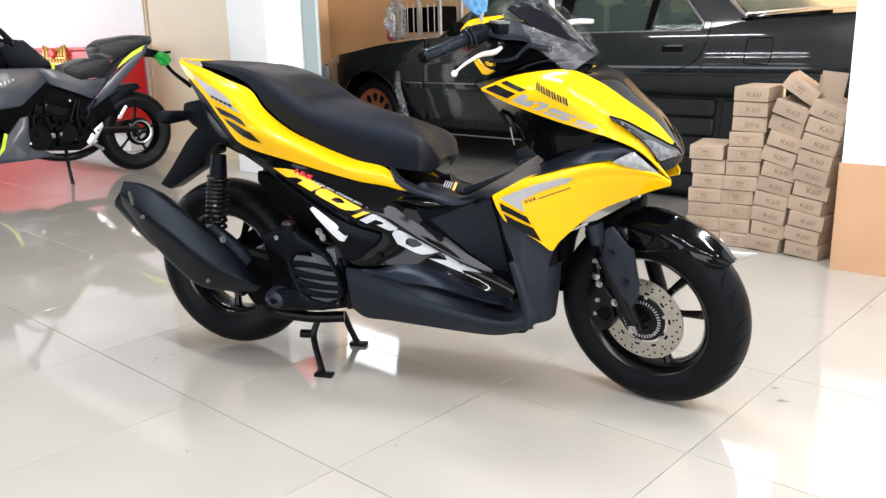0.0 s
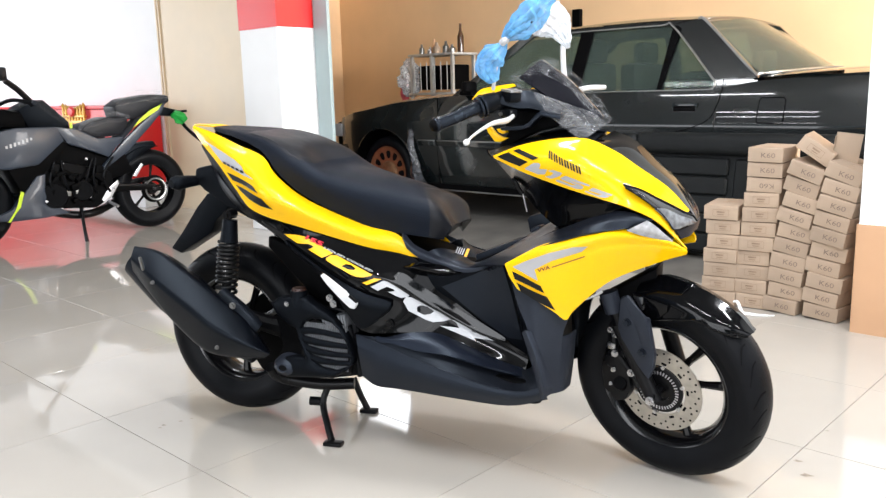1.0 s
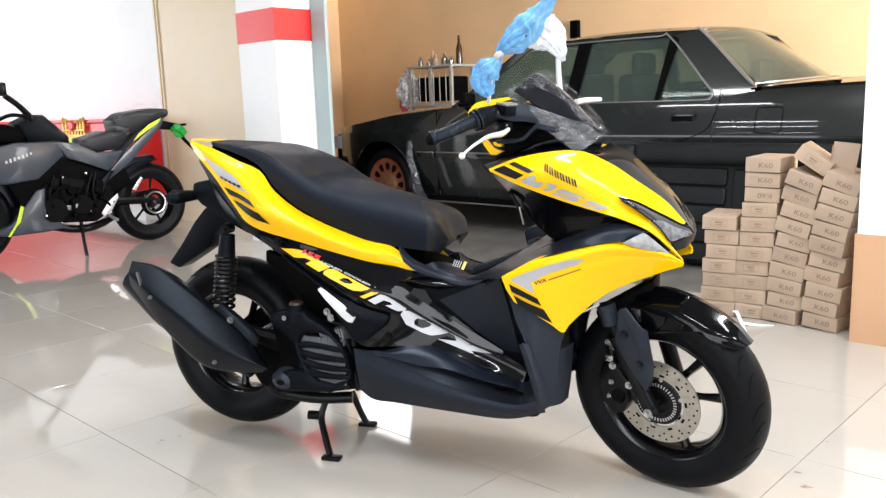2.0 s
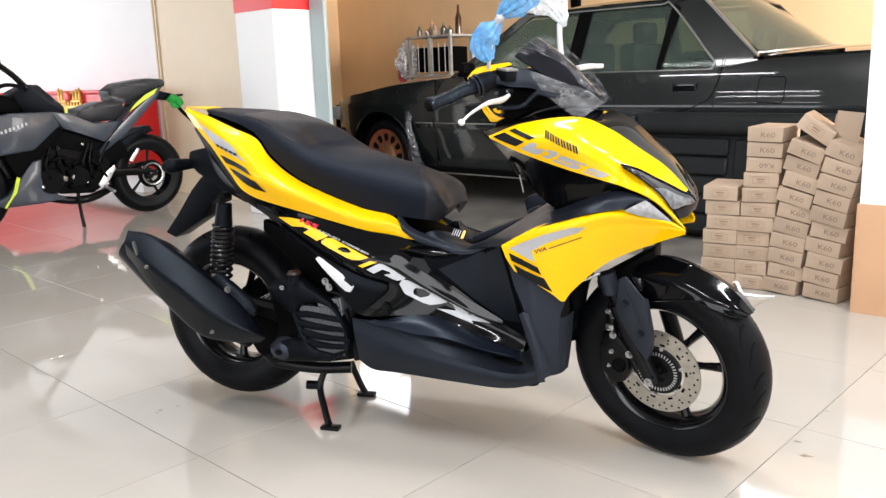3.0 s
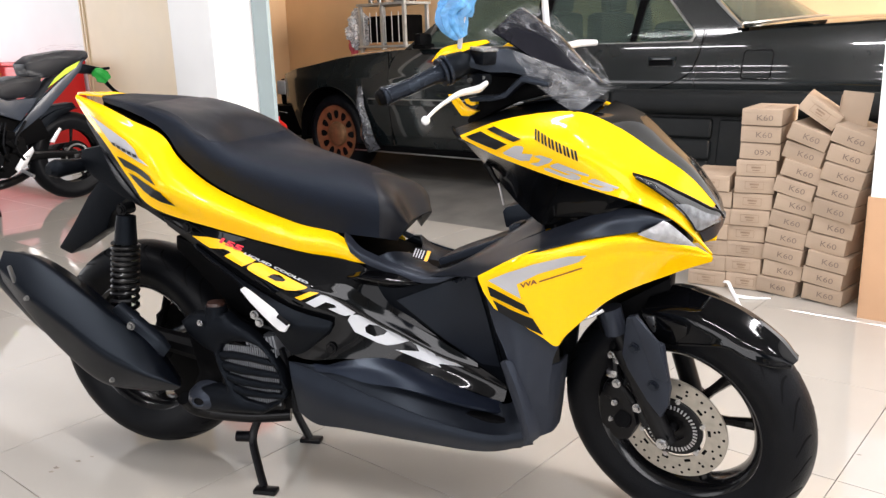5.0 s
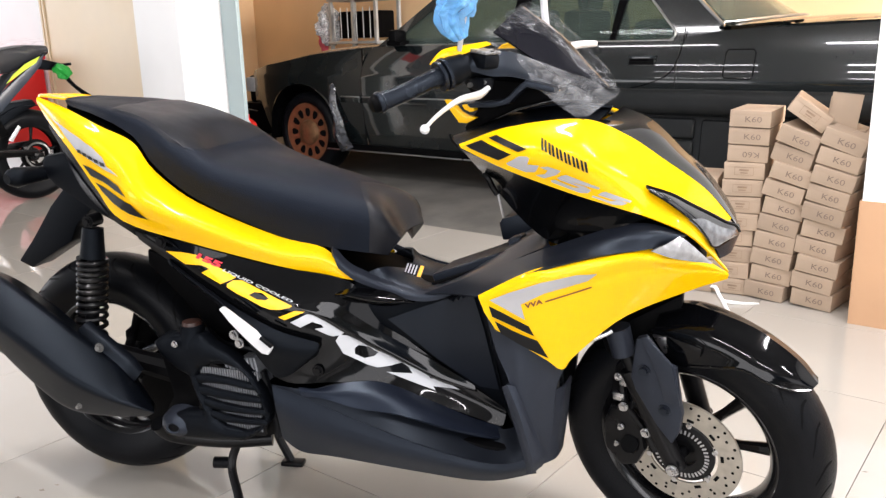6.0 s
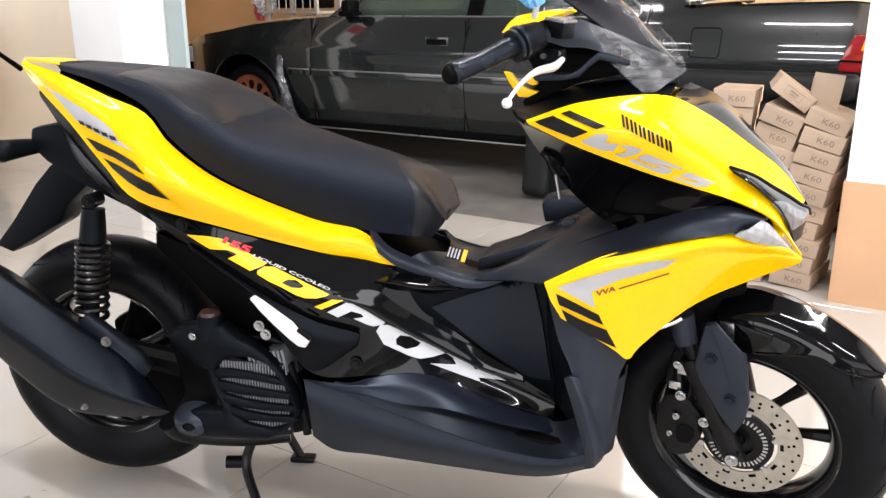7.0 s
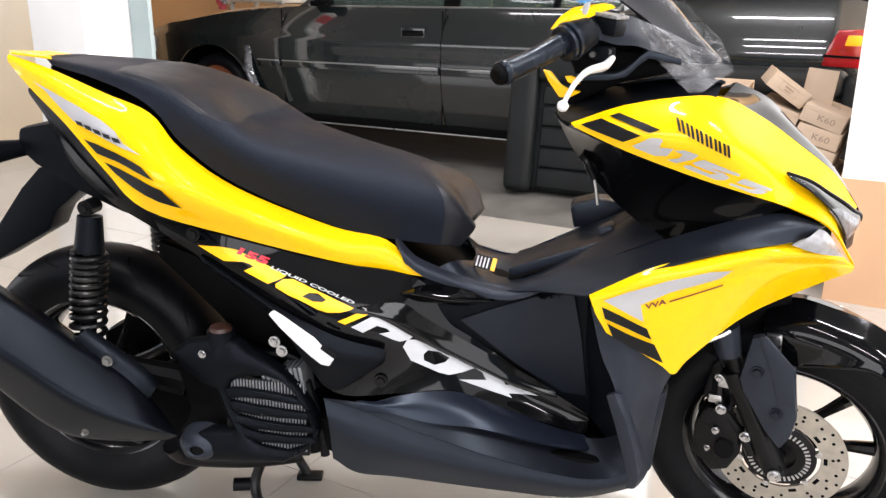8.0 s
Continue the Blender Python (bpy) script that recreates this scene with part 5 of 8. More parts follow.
LAMP = (
    ((1.250, -0.166, 0.797), (1.253, -0.169, 0.793), (1.256, -0.170, 0.789)),
    ((1.290, -0.148, 0.782), (1.288, -0.163, 0.777), (1.284, -0.167, 0.772)),
    ((1.324, -0.127, 0.761), (1.320, -0.148, 0.753), (1.313, -0.155, 0.749)),
    ((1.356, -0.104, 0.741), (1.348, -0.130, 0.729), (1.336, -0.141, 0.727)),
    ((1.381, -0.080, 0.723), (1.370, -0.107, 0.710), (1.352, -0.129, 0.704)),
    ((1.399, -0.057, 0.712), (1.390, -0.082, 0.697), (1.365, -0.113, 0.683)),
    ((1.407, -0.036, 0.696), (1.403, -0.050, 0.691), (1.389, -0.066, 0.686)),
)
lamp = part("headlight", patch_bm(LAMP, 30, 10, 0.003), M_DARKLENS, scooter, "slim swept-back headlight with a dark upper glass")
part("headlight_lens", patch_bm((
    ((1.326, -0.148, 0.739), (1.324, -0.152, 0.738), (1.322, -0.153, 0.737)),
    ((1.346, -0.131, 0.736), (1.343, -0.139, 0.728), (1.337, -0.144, 0.722)),
    ((1.374, -0.101, 0.717), (1.366, -0.117, 0.708), (1.352, -0.132, 0.703)),
    ((1.396, -0.069, 0.704), (1.386, -0.091, 0.695), (1.366, -0.116, 0.685)),
    ((1.403, -0.053, 0.695), (1.398, -0.060, 0.690), (1.388, -0.070, 0.687))), 20, 8, 0.003), M_HEADLENS, lamp, "clear faceted headlight lens")
part("headlight_rim", tube_bm([(x, y - 0.003, z) for x, y, z in (r[0] for r in LAMP)], 0.0022, n=30, sides=6), M_GLOSS, lamp)
part("headlight_rim", tube_bm([(x, y - 0.003, z) for x, y, z in (r[2] for r in LAMP)], 0.0018, n=30, sides=6), M_GLOSS, lamp)
panel("nose_chin", (
    ((1.364, -0.106, 0.684), (1.370, -0.098, 0.672), (1.376, -0.088, 0.657)),
    ((1.389, -0.068, 0.688), (1.391, -0.064, 0.676), (1.393, -0.060, 0.661)),
    ((1.405, -0.030, 0.695), (1.405, -0.028, 0.685), (1.400, -0.026, 0.668)),
    ((1.409, 0.000, 0.694), (1.408, 0.000, 0.685), (1.403, 0.000, 0.668))), M_SATIN, 14, 6, 0.004, label="black chin under the headlight")
part("front_indicator", patch_bm([((1.264, -0.192, 0.690), (1.286, -0.190, 0.702), (1.307, -0.168, 0.712)), ((1.303, -0.184, 0.677), (1.314, -0.182, 0.690), (1.322, -0.165, 0.703)), ((1.362, -0.122, 0.655), (1.362, -0.122, 0.656), (1.362, -0.121, 0.657))], 12, 6, 0.004), M_LENS, scooter, "clear front turn signal lens")
part("front_core", prism_bm([(x, z) for x, y, z in ((0.967, -0.120, 0.519), (1.036, -0.120, 0.608), (1.148, -0.120, 0.646), (1.255, -0.120, 0.677), (1.332, -0.120, 0.701), (1.355, -0.120, 0.649), (1.324, -0.120, 0.618), (1.253, -0.120, 0.603), (1.174, -0.120, 0.556), (1.103, -0.120, 0.465), (1.058, -0.120, 0.395), (1.063, -0.120, 0.269), (1.029, -0.120, 0.277), (0.997, -0.120, 0.400))], -0.10, 0.10, 0.01), M_CARBLACK, scooter)
part("head_core", prism_bm([(x, z) for x, y, z in ((0.950, -0.060, 0.803), (1.021, -0.060, 0.864), (1.132, -0.060, 0.891), (1.217, -0.060, 0.860), (1.306, -0.060, 0.777), (1.349, -0.060, 0.721), (1.344, -0.060, 0.681), (1.242, -0.060, 0.686), (1.120, -0.060, 0.658), (1.050, -0.060, 0.685), (0.998, -0.060, 0.734))], -0.045, 0.045, 0.01), M_CARBLACK, scooter)
part("wheel_well", prism_bm([(x, z) for x, y, z in ((1.164, -0.050, 0.481), (1.266, -0.050, 0.544), (1.316, -0.050, 0.576), (1.314, -0.050, 0.499), (1.275, -0.050, 0.452), (1.224, -0.050, 0.422), (1.177, -0.050, 0.443))], -0.05, 0.05, 0.01), M_CARBLACK, scooter, "black inner wheel well")
part("key_hook", tube_bm([(0.942, -0.070, 0.792), (0.952, -0.075, 0.784), (0.957, -0.070, 0.770), (0.966, -0.065, 0.754)], 0.006, n=10, sides=8), M_BLACKMET, scooter)
part("cable_end", tube_bm([(0.965, -0.060, 0.758), (0.970, -0.060, 0.735), (0.975, -0.055, 0.706)], 0.0022, n=6, sides=6), M_ALU, scooter)
for o, y0 in (([(0.8735, 0.9345), (0.886, 0.932), (0.904, 0.911), (0.916, 0.905), (0.936, 0.901), (0.917, 0.891), (0.901, 0.892), (0.883, 0.9165)], -0.085), ([(0.9087, 0.925), (0.919, 0.926), (0.933, 0.921), (0.934, 0.914), (0.9245, 0.912), (0.914, 0.9165)], -0.090)):
    part("yellow_inner_trim", prism_bm(o, y0 - 0.010, y0 + 0.012, 0.002), M_YELLOW, scooter, "yellow cowl edge behind the brake lever")
part("cowl_lip", prism_bm([(0.926, 0.930), (0.989, 0.935), (1.002, 0.941), (1.022, 0.961), (1.035, 0.971), (1.086, 0.958), (1.086, 0.948), (1.036, 0.958), (1.022, 0.947), (1.004, 0.929), (0.976, 0.923), (0.932, 0.922)], -0.128, -0.090, 0.003), M_SATIN, scooter, "satin black lower lip of the handlebar cowl")

part("far_inner_panel", prism_bm([(0.928, 0.660), (0.935, 0.671), (0.972, 0.682), (1.040, 0.676), (1.050, 0.640), (0.936, 0.622)], 0.09, 0.15, 0.008), M_SATIN, scooter, "satin black inner cover of the far leg shield")

# windscreen in its plastic wrap
SCREEN = (
    ((1.126, -0.034, 0.945), (1.163, -0.005, 0.950), (1.160, 0.030, 0.950)),
    ((1.069, -0.084, 0.987), (1.120, 0.000, 0.994), (1.105, 0.084, 0.990)),
    ((1.015, -0.102, 1.026), (1.072, 0.000, 1.046), (1.050, 0.100, 1.030)),
    ((0.972, -0.104, 1.054), (1.000, 0.000, 1.098), (0.990, 0.100, 1.075)),
)
screen = part("windscreen", patch_bm(SCREEN, 16, 16, 0.003), M_SMOKE, scooter, "smoked plastic windscreen")
WRAP = (
    ((1.122, -0.032, 0.892), (1.180, -0.018, 0.934), (1.180, 0.050, 0.935)),
    ((1.085, -0.066, 0.922), (1.155, -0.002, 0.976), (1.145, 0.060, 0.980)),
    ((1.038, -0.108, 0.970), (1.116, 0.010, 1.018), (1.100, 0.100, 1.020)),
    ((0.988, -0.122, 1.020), (1.068, 0.010, 1.068), (1.050, 0.110, 1.060)),
    ((0.946, -0.118, 1.050), (1.008, 0.000, 1.106), (1.000, 0.110, 1.090)),
)
wb = patch_bm(WRAP, 48, 48, 0)
for v in wb.verts:
    q = v.co * 26
    v.co += Vector((0.006, -0.003, 0.004)) * (noise.noise(q * 0.6) * 0.8 + 0.5 * abs(noise.noise(q * 1.7)) + 0.15 * noise.noise(q * 4.0))
part("plastic_wrap", wb, M_FILM, screen, "crumpled clear plastic film wrapped round the windscreen", sharp=80)
fb = patch_bm((
    ((1.121, -0.038, 0.891), (1.150, -0.034, 0.913), (1.181, -0.026, 0.934)),
    ((1.084, -0.071, 0.921), (1.110, -0.064, 0.945), (1.138, -0.048, 0.965)),
    ((1.037, -0.113, 0.970), (1.048, -0.110, 0.985), (1.062, -0.100, 0.998)),
    ((0.993, -0.126, 1.013), (0.998, -0.125, 1.018), (1.004, -0.122, 1.022))), 30, 24, 0)
for v in fb.verts:
    q = v.co * 34
    v.co += Vector((0.003, -0.005, 0.002)) * (noise.noise(q) + 0.6 * abs(noise.noise(q * 2.3)))
part("film_fold", fb, M_FOLD, screen, "doubled pale fold of the plastic film", sharp=80)

# handlebar, turned to the right with the wheel
grip = part("grip", tube_bm([(0.826, -0.300, 0.945), (0.838, -0.287, 0.950), (0.866, -0.260, 0.962), (0.898, -0.230, 0.979), (0.915, -0.214, 0.986)], [0.0170, 0.0160, 0.0152, 0.0160, 0.0172], n=28, sides=24), M_GRIP, scooter, "black rubber throttle grip")
GA, GB = (Vector(p) for p in ((0.826, -0.300, 0.945), (0.915, -0.214, 0.986)))
for k in range(3):
    f = 0.80 + 0.04 * k
    c = GA.lerp(GB, f)
    part("grip_rib", rod_bm(c, c + (GB - GA) * 0.03, 0.0168, 20, 0.0165), M_GRIP, grip)
part("grip_end", tube_bm([GA - (GB - GA) * 0.10, GA - (GB - GA) * 0.09, GA - (GB - GA) * 0.05, GA], [0.0085, 0.0115, 0.0145, 0.0150], n=12, sides=22), M_CARBLACK, grip, "black rounded grip end")
part("grip_ring", tube_bm([GA - (GB - GA) * 0.01, GA + (GB - GA) * 0.01, GA + (GB - GA) * 0.05, GA + (GB - GA) * 0.07], [0.0165, 0.0182, 0.0182, 0.0165], n=12, sides=24), M_GRIP, grip)
for f0, f1, fr in ((0.90, 0.955, 0.0265), (0.975, 1.03, 0.0285)):
    part("grip_flange", tube_bm([GA.lerp(GB, f0), GA.lerp(GB, f0 + 0.008), GA.lerp(GB, f1 - 0.008), GA.lerp(GB, f1)], [fr - 0.004, fr, fr, fr - 0.003], n=9, sides=28), M_GRIP, grip, "black ribbed grip flange")
part("switch_housing", tube_bm([GA.lerp(GB, 1.0), GA.lerp(GB, 1.12), GA.lerp(GB, 1.30)], [0.025, 0.026, 0.022], n=8, sides=18), M_MATTE, scooter, "matte black switch housing")
lever = part("brake_lever", tube_bm([(0.979, -0.172, 0.960), (0.968, -0.190, 0.950), (0.945, -0.220, 0.945), (0.930, -0.250, 0.934), (0.920, -0.285, 0.921), (0.913, -0.312, 0.908)], [0.0070, 0.0098, 0.0078, 0.0058, 0.0048, 0.0044], n=30, sides=12, flat=0.7), M_LEVER, scooter, "silver painted brake lever")
lb = bmesh.new()
bmesh.ops.create_uvsphere(lb, u_segments=16, v_segments=12, radius=0.0080, matrix=Matrix.Translation((0.912, -0.316, 0.905)))
part("lever_ball", lb, M_LEVER, lever)
perch = part("lever_perch", box_bm((0.036, 0.03, 0.024), (0, 0, 0), 0.008, pose(0.964, -0.160, 0.968, 0, 8, -25)), M_MATTE, scooter, "black lever perch")
for p in ((0.951, -0.180, 0.966), (0.974, -0.172, 0.970)):
    part("perch_screw", rod_bm(p, (p[0] - 0.002, p[1] - 0.006, p[2]), 0.0042, 12), M_CARTRIM, perch)
reservoir = part("fluid_reservoir", box_bm((0.043, 0.037, 0.026), (0, 0, 0), 0.007, pose(0.971, -0.168, 1.007, 0, 8, -30)), M_MATTE, scooter, "black brake fluid reservoir")
part("reservoir_cap", box_bm((0.044, 0.038, 0.006), (0, 0, 0.015), 0.003, pose(0.971, -0.168, 1.007, 0, 8, -30)), M_CAP, reservoir)
for s in (-1, 1):
    part("cap_screw", rod_bm((s * 0.018, 0, 0.02), (s * 0.018, 0, 0.0225), 0.004, 10), M_CHROME, reservoir).matrix_local = pose(0.971, -0.168, 1.006, 0, 8, -30)
BAR = (
    ((0.913, -0.207, 0.972), (0.914, -0.212, 0.990), (0.919, -0.198, 1.010)),
    ((0.941, -0.192, 0.991), (0.946, -0.190, 1.003), (0.956, -0.169, 1.021)),
    ((0.983, -0.168, 0.980), (0.990, -0.162, 0.998), (1.003, -0.135, 1.020)),
    ((1.020, -0.136, 0.976), (1.028, -0.122, 0.989), (1.036, -0.080, 1.006)),
    ((1.070, -0.075, 0.955), (1.070, -0.060, 0.966), (1.068, -0.010, 0.980)),
)
panel("handlebar_cover", BAR, M_SATIN, 30, 10, 0.005, label="satin black handlebar cover")
part("handlebar_core", tube_bm([(0.922, -0.190, 0.999), (0.979, -0.110, 0.997), (1.041, 0.000, 0.990), (1.02, 0.10, 1.0), (1.05, 0.2, 0.99)], [0.022, 0.028, 0.034, 0.03, 0.022], n=16, sides=12), M_MATTE, scooter)
# black block put in for the shade inside the handlebar cavity
part("cavity_fill", prism_bm([(x, z) for x, y, z in ((0.906, -0.120, 0.986), (0.962, -0.120, 0.981), (1.009, -0.120, 0.969), (1.089, -0.120, 0.953), (1.073, -0.120, 0.931), (1.001, -0.120, 0.915), (0.952, -0.120, 0.892), (0.910, -0.120, 0.868), (0.902, -0.120, 0.881), (0.929, -0.120, 0.914), (0.919, -0.120, 0.943), (0.905, -0.120, 0.961))], -0.07, 0.0, 0.008), M_CARBLACK, scooter, "black filler for the shaded handlebar cavity")
TRIM = (
    ((0.887, -0.212, 1.003), (0.893, -0.211, 1.003), (0.901, -0.206, 1.003)), ((0.900, -0.207, 1.020), (0.910, -0.206, 1.018), (0.922, -0.201, 1.011)), ((0.915, -0.200, 1.029), (0.928, -0.196, 1.026), (0.942, -0.187, 1.019)), ((0.944, -0.178, 1.034), (0.950, -0.174, 1.031), (0.958, -0.170, 1.026)), ((0.972, -0.150, 1.038), (0.976, -0.150, 1.036), (0.980, -0.148, 1.033)))
panel("bar_trim", TRIM, M_YELLOW, 24, 6, 0.005, label="yellow trim on the handlebar cover")
part("left_grip", tube_bm([(0.985, 0.20, 1.0), (0.955, 0.33, 0.985)], 0.018, n=8, sides=14), M_GRIP, scooter, "black rubber left grip")
part("left_lever", tube_bm([(1.055, 0.190, 1.019), (1.069, 0.260, 1.023), (1.091, 0.330, 1.023)], [0.008, 0.008, 0.007], n=12, sides=10), M_LEVER, scooter, "silver clutch-side brake lever")


def bag_bm(spine, radii, seed, n=34, sides=40, crush=0.35, flat=0.6):
    """A crumpled plastic bag: a pipe of uneven radius with sharp lengthwise folds."""
    bm = tube_bm(spine, radii, n=n, sides=sides, flat=flat)
    centre = spline(spine, n)
    for i, v in enumerate(bm.verts):
        c = centre[min(i // sides, n)]
        r = v.co - c
        a = (i % sides) / sides * 2 * math.pi
        q = v.co * 24 + Vector((seed, seed * 2.3, 0))
        fold = abs(math.sin(a * 4.5 + seed + 3 * noise.noise(q * 0.35))) - 0.6
        v.co = c + r * (1 + crush * (0.55 * fold + 0.5 * noise.noise(q) + 0.3 * noise.noise(q * 2.6)))
    return bm


rm = part("mirror", tube_bm([(0.934, -0.190, 1.025), (0.952, -0.210, 1.086), (0.974, -0.220, 1.137)], 0.0045, n=10, sides=10), M_WHITE, scooter, "right rear-view mirror on a wrapped stalk, bagged")
part("mirror_head", tube_bm([(0.980, -0.220, 1.148), (1.021, -0.215, 1.176), (1.060, -0.205, 1.205)], [0.010, 0.022, 0.014], n=10, sides=14, flat=0.4), M_BLACKMET, rm)
part("bag", bag_bm([(0.977, -0.220, 1.135), (0.986, -0.222, 1.147), (1.013, -0.220, 1.168), (1.042, -0.210, 1.193), (1.069, -0.200, 1.223), (1.100, -0.200, 1.261)], [0.006, 0.016, 0.028, 0.032, 0.026, 0.010], 3, crush=0.75), M_BLUEBAG, rm, "light blue plastic bag over the mirror")
part("bag", bag_bm([(0.977, -0.220, 1.137), (0.966, -0.220, 1.122), (0.950, -0.220, 1.107), (0.933, -0.215, 1.090), (0.933, -0.205, 1.066), (0.939, -0.195, 1.044)], [0.006, 0.015, 0.027, 0.032, 0.021, 0.013], 5, crush=0.65), M_BLUEBAG, rm, "light blue plastic bag tied round the stalk")
part("bag_tie", tube_bm([(0.970, -0.226, 1.131), (0.979, -0.228, 1.138), (0.984, -0.222, 1.142)], [0.008, 0.010, 0.007], n=8, sides=10), M_WHITE, rm, "white knot between the bags")
lm = part("mirror", tube_bm([(1.02, 0.17, 1.0), (1.003, 0.200, 1.093), (0.996, 0.220, 1.141)], 0.0075, n=10, sides=10), M_WHITE, scooter, "left rear-view mirror on its stalk, bagged")
part("bag", bag_bm([(1.009, 0.220, 1.134), (0.996, 0.225, 1.169), (0.974, 0.230, 1.199), (0.945, 0.230, 1.220), (0.919, 0.235, 1.234), (0.897, 0.240, 1.246)], [0.008, 0.024, 0.05, 0.055, 0.045, 0.02], 9, crush=0.6), M_WHITEBAG, lm, "white translucent plastic bag over the mirror")

# front fork, guard, brake: all turned with the wheel
fork = part("front_fork", rod_bm((-0.107, -0.085, 0.249), (-0.000, -0.085, -0.019), 0.0165, 18), M_BLACKMET, scooter, "black telescopic fork leg")
fork.matrix_local = FW
part("fork_leg", rod_bm((-0.089, -0.085, 0.182), (-0.000, -0.085, -0.019), 0.0205, 18), M_BLACKMET, fork)
part("fork_leg", rod_bm([p * q for p, q in zip((-0.061, -0.085, 0.198), (1, -1, 1))], [p * q for p, q in zip((-0.004, -0.085, -0.025), (1, -1, 1))], 0.0215, 18), M_BLACKMET, fork)
part("fork_tube", rod_bm([p * q for p, q in zip((-0.092, -0.085, 0.328), (1, -1, 1))], [p * q for p, q in zip((-0.004, -0.085, -0.025), (1, -1, 1))], 0.0165, 18), M_ALU, fork)
part("fork_cap", rod_bm((-0.111, -0.088, 0.268), (-0.099, -0.088, 0.214), 0.0245, 20, 0.022), M_GREYPL, fork, "grey fork dust cover")
part("axle", rod_bm((0, -0.10, 0), (0, 0.10, 0), 0.010, 16), M_BLACKMET, fork)
part("axle_bolt", bolt_bm((-0.001, -0.108, -0.008), (0, -1, 0), 0.0088, 0.010), M_CHROME, fork, "bright axle bolt")
guard = part("fork_guard", prism_bm([(p[0], p[2]) for p in ((-0.062, -0.108, 0.268), (-0.045, -0.108, 0.274), (-0.027, -0.108, 0.251), (-0.005, -0.108, 0.224), (0.010, -0.108, 0.221), (0.022, -0.108, 0.124), (0.016, -0.108, 0.086), (0.001, -0.108, 0.055), (-0.027, -0.108, 0.089), (-0.067, -0.108, 0.157), (-0.076, -0.108, 0.184))], -0.116, -0.100, 0.005), M_GREYPL, fork, "dark grey fork guard plate")
ridge = part("guard_ridge", prism_bm([(p[0], p[2]) for p in ((-0.052, -0.120, 0.274), (-0.041, -0.120, 0.277), (0.005, -0.120, 0.227), (0.019, -0.120, 0.145), (-0.010, -0.120, 0.149), (-0.025, -0.120, 0.204))], -0.1195, -0.112, 0.003), M_GREYPL, fork)
for p in ((-0.048, -0.116, 0.205), (-0.011, -0.116, 0.129)):
    part("bolt", bolt_bm(p, (0, -1, 0), 0.0085, 0.008), M_SATIN, fork)
disc = part("brake_disc", lathe_bm([(0.070, -0.058), (0.115, -0.058), (0.115, -0.0535), (0.070, -0.0535)], 90, close=True), M_DISC, fork, "drilled steel brake disc")
for ring, (rr, count, off, hr) in enumerate(((0.107, 18, 0.0, 0.0030), (0.099, 18, 0.17, 0.0030), (0.090, 12, 0.1, 0.0028), (0.078, 10, 0.05, 0.0050))):
    for k in range(count):
        a = 2 * math.pi * (k + off * 3) / count
        c = Vector((rr * math.cos(a), -0.0583, rr * math.sin(a)))
        if ring == 3:
            part("disc_slot", box_bm((0.014, 0.0012, 0.0065), (0, 0, 0), 0.0005, Matrix.Translation(c) @ Matrix.Rotation(-a + math.pi / 2, 4, "Y"), 1), M_GROOVE, disc)
        else:
            part("disc_hole", rod_bm(c + Vector((0, -0.0004, 0)), c + Vector((0, 0.004, 0)), hr, 10), M_GROOVE, disc)
part("disc_carrier", lathe_bm([(0.030, -0.060), (0.058, -0.060), (0.064, -0.057), (0.064, -0.052), (0.030, -0.052)], 60, close=True), M_BLACKMET, disc, "black disc carrier")
for k in range(6):
    a = 2 * math.pi * k / 6 + 0.3
    part("disc_rivet", rod_bm((0.068 * math.cos(a), -0.0625, 0.068 * math.sin(a)), (0.068 * math.cos(a), -0.053, 0.068 * math.sin(a)), 0.0055, 14), M_CHROME, disc)
for k in range(40):
    a = 2 * math.pi * k / 40
    part("sensor_tooth", box_bm((0.0085, 0.002, 0.0032), (0.050, -0.0612, 0), 0, Matrix.Rotation(a, 4, "Y")), M_ALU, disc)
cal = part("brake_caliper", prism_bm([(p[0], p[2]) for p in ((-0.148, -0.075, 0.050), (-0.132, -0.075, 0.092), (-0.094, -0.075, 0.096), (-0.070, -0.075, 0.046), (-0.064, -0.075, 0.003), (-0.082, -0.075, -0.036), (-0.112, -0.075, -0.048), (-0.148, -0.075, -0.012))], -0.088, -0.035, 0.008), M_BLACKMET, fork, "black brake caliper")
part("caliper_carrier", prism_bm([(-0.140, 0.100), (-0.128, 0.170), (-0.104, 0.196), (-0.086, 0.170), (-0.074, 0.100), (-0.092, 0.082)], -0.066, -0.048, 0.004), M_BLACKMET, cal, "black caliper carrier")
part("hose_clip", box_bm((0.030, 0.012, 0.022), (-0.098, -0.080, 0.150), 0.004, None), M_CHROME, cal, "bright hose clip")
part("hose_clip", box_bm((0.024, 0.012, 0.018), (-0.116, -0.080, 0.112), 0.004, None), M_CHROME, cal)
part("caliper_piston", rod_bm((-0.090, -0.100, 0.019), (-0.096, -0.070, -0.004), 0.017, 20), M_CARBLACK, cal)
part("caliper_bracket", tube_bm([(-0.115, -0.070, 0.146), (-0.105, -0.078, 0.097), (-0.064, -0.080, 0.044), (-0.045, -0.080, 0.007)], [0.010, 0.009, 0.009, 0.010], n=10, sides=8), M_BLACKMET, cal)
for p, rr in zip(((-0.111, -0.090, 0.163), (-0.103, -0.090, 0.097), (-0.057, -0.095, 0.053), (-0.109, -0.092, 0.051), (-0.121, -0.088, 0.006)), (0.0055, 0.007, 0.0075, 0.005, 0.004)):
    part("bolt", bolt_bm(p, (0, -1, 0), rr, 0.009), M_CHROME, cal)
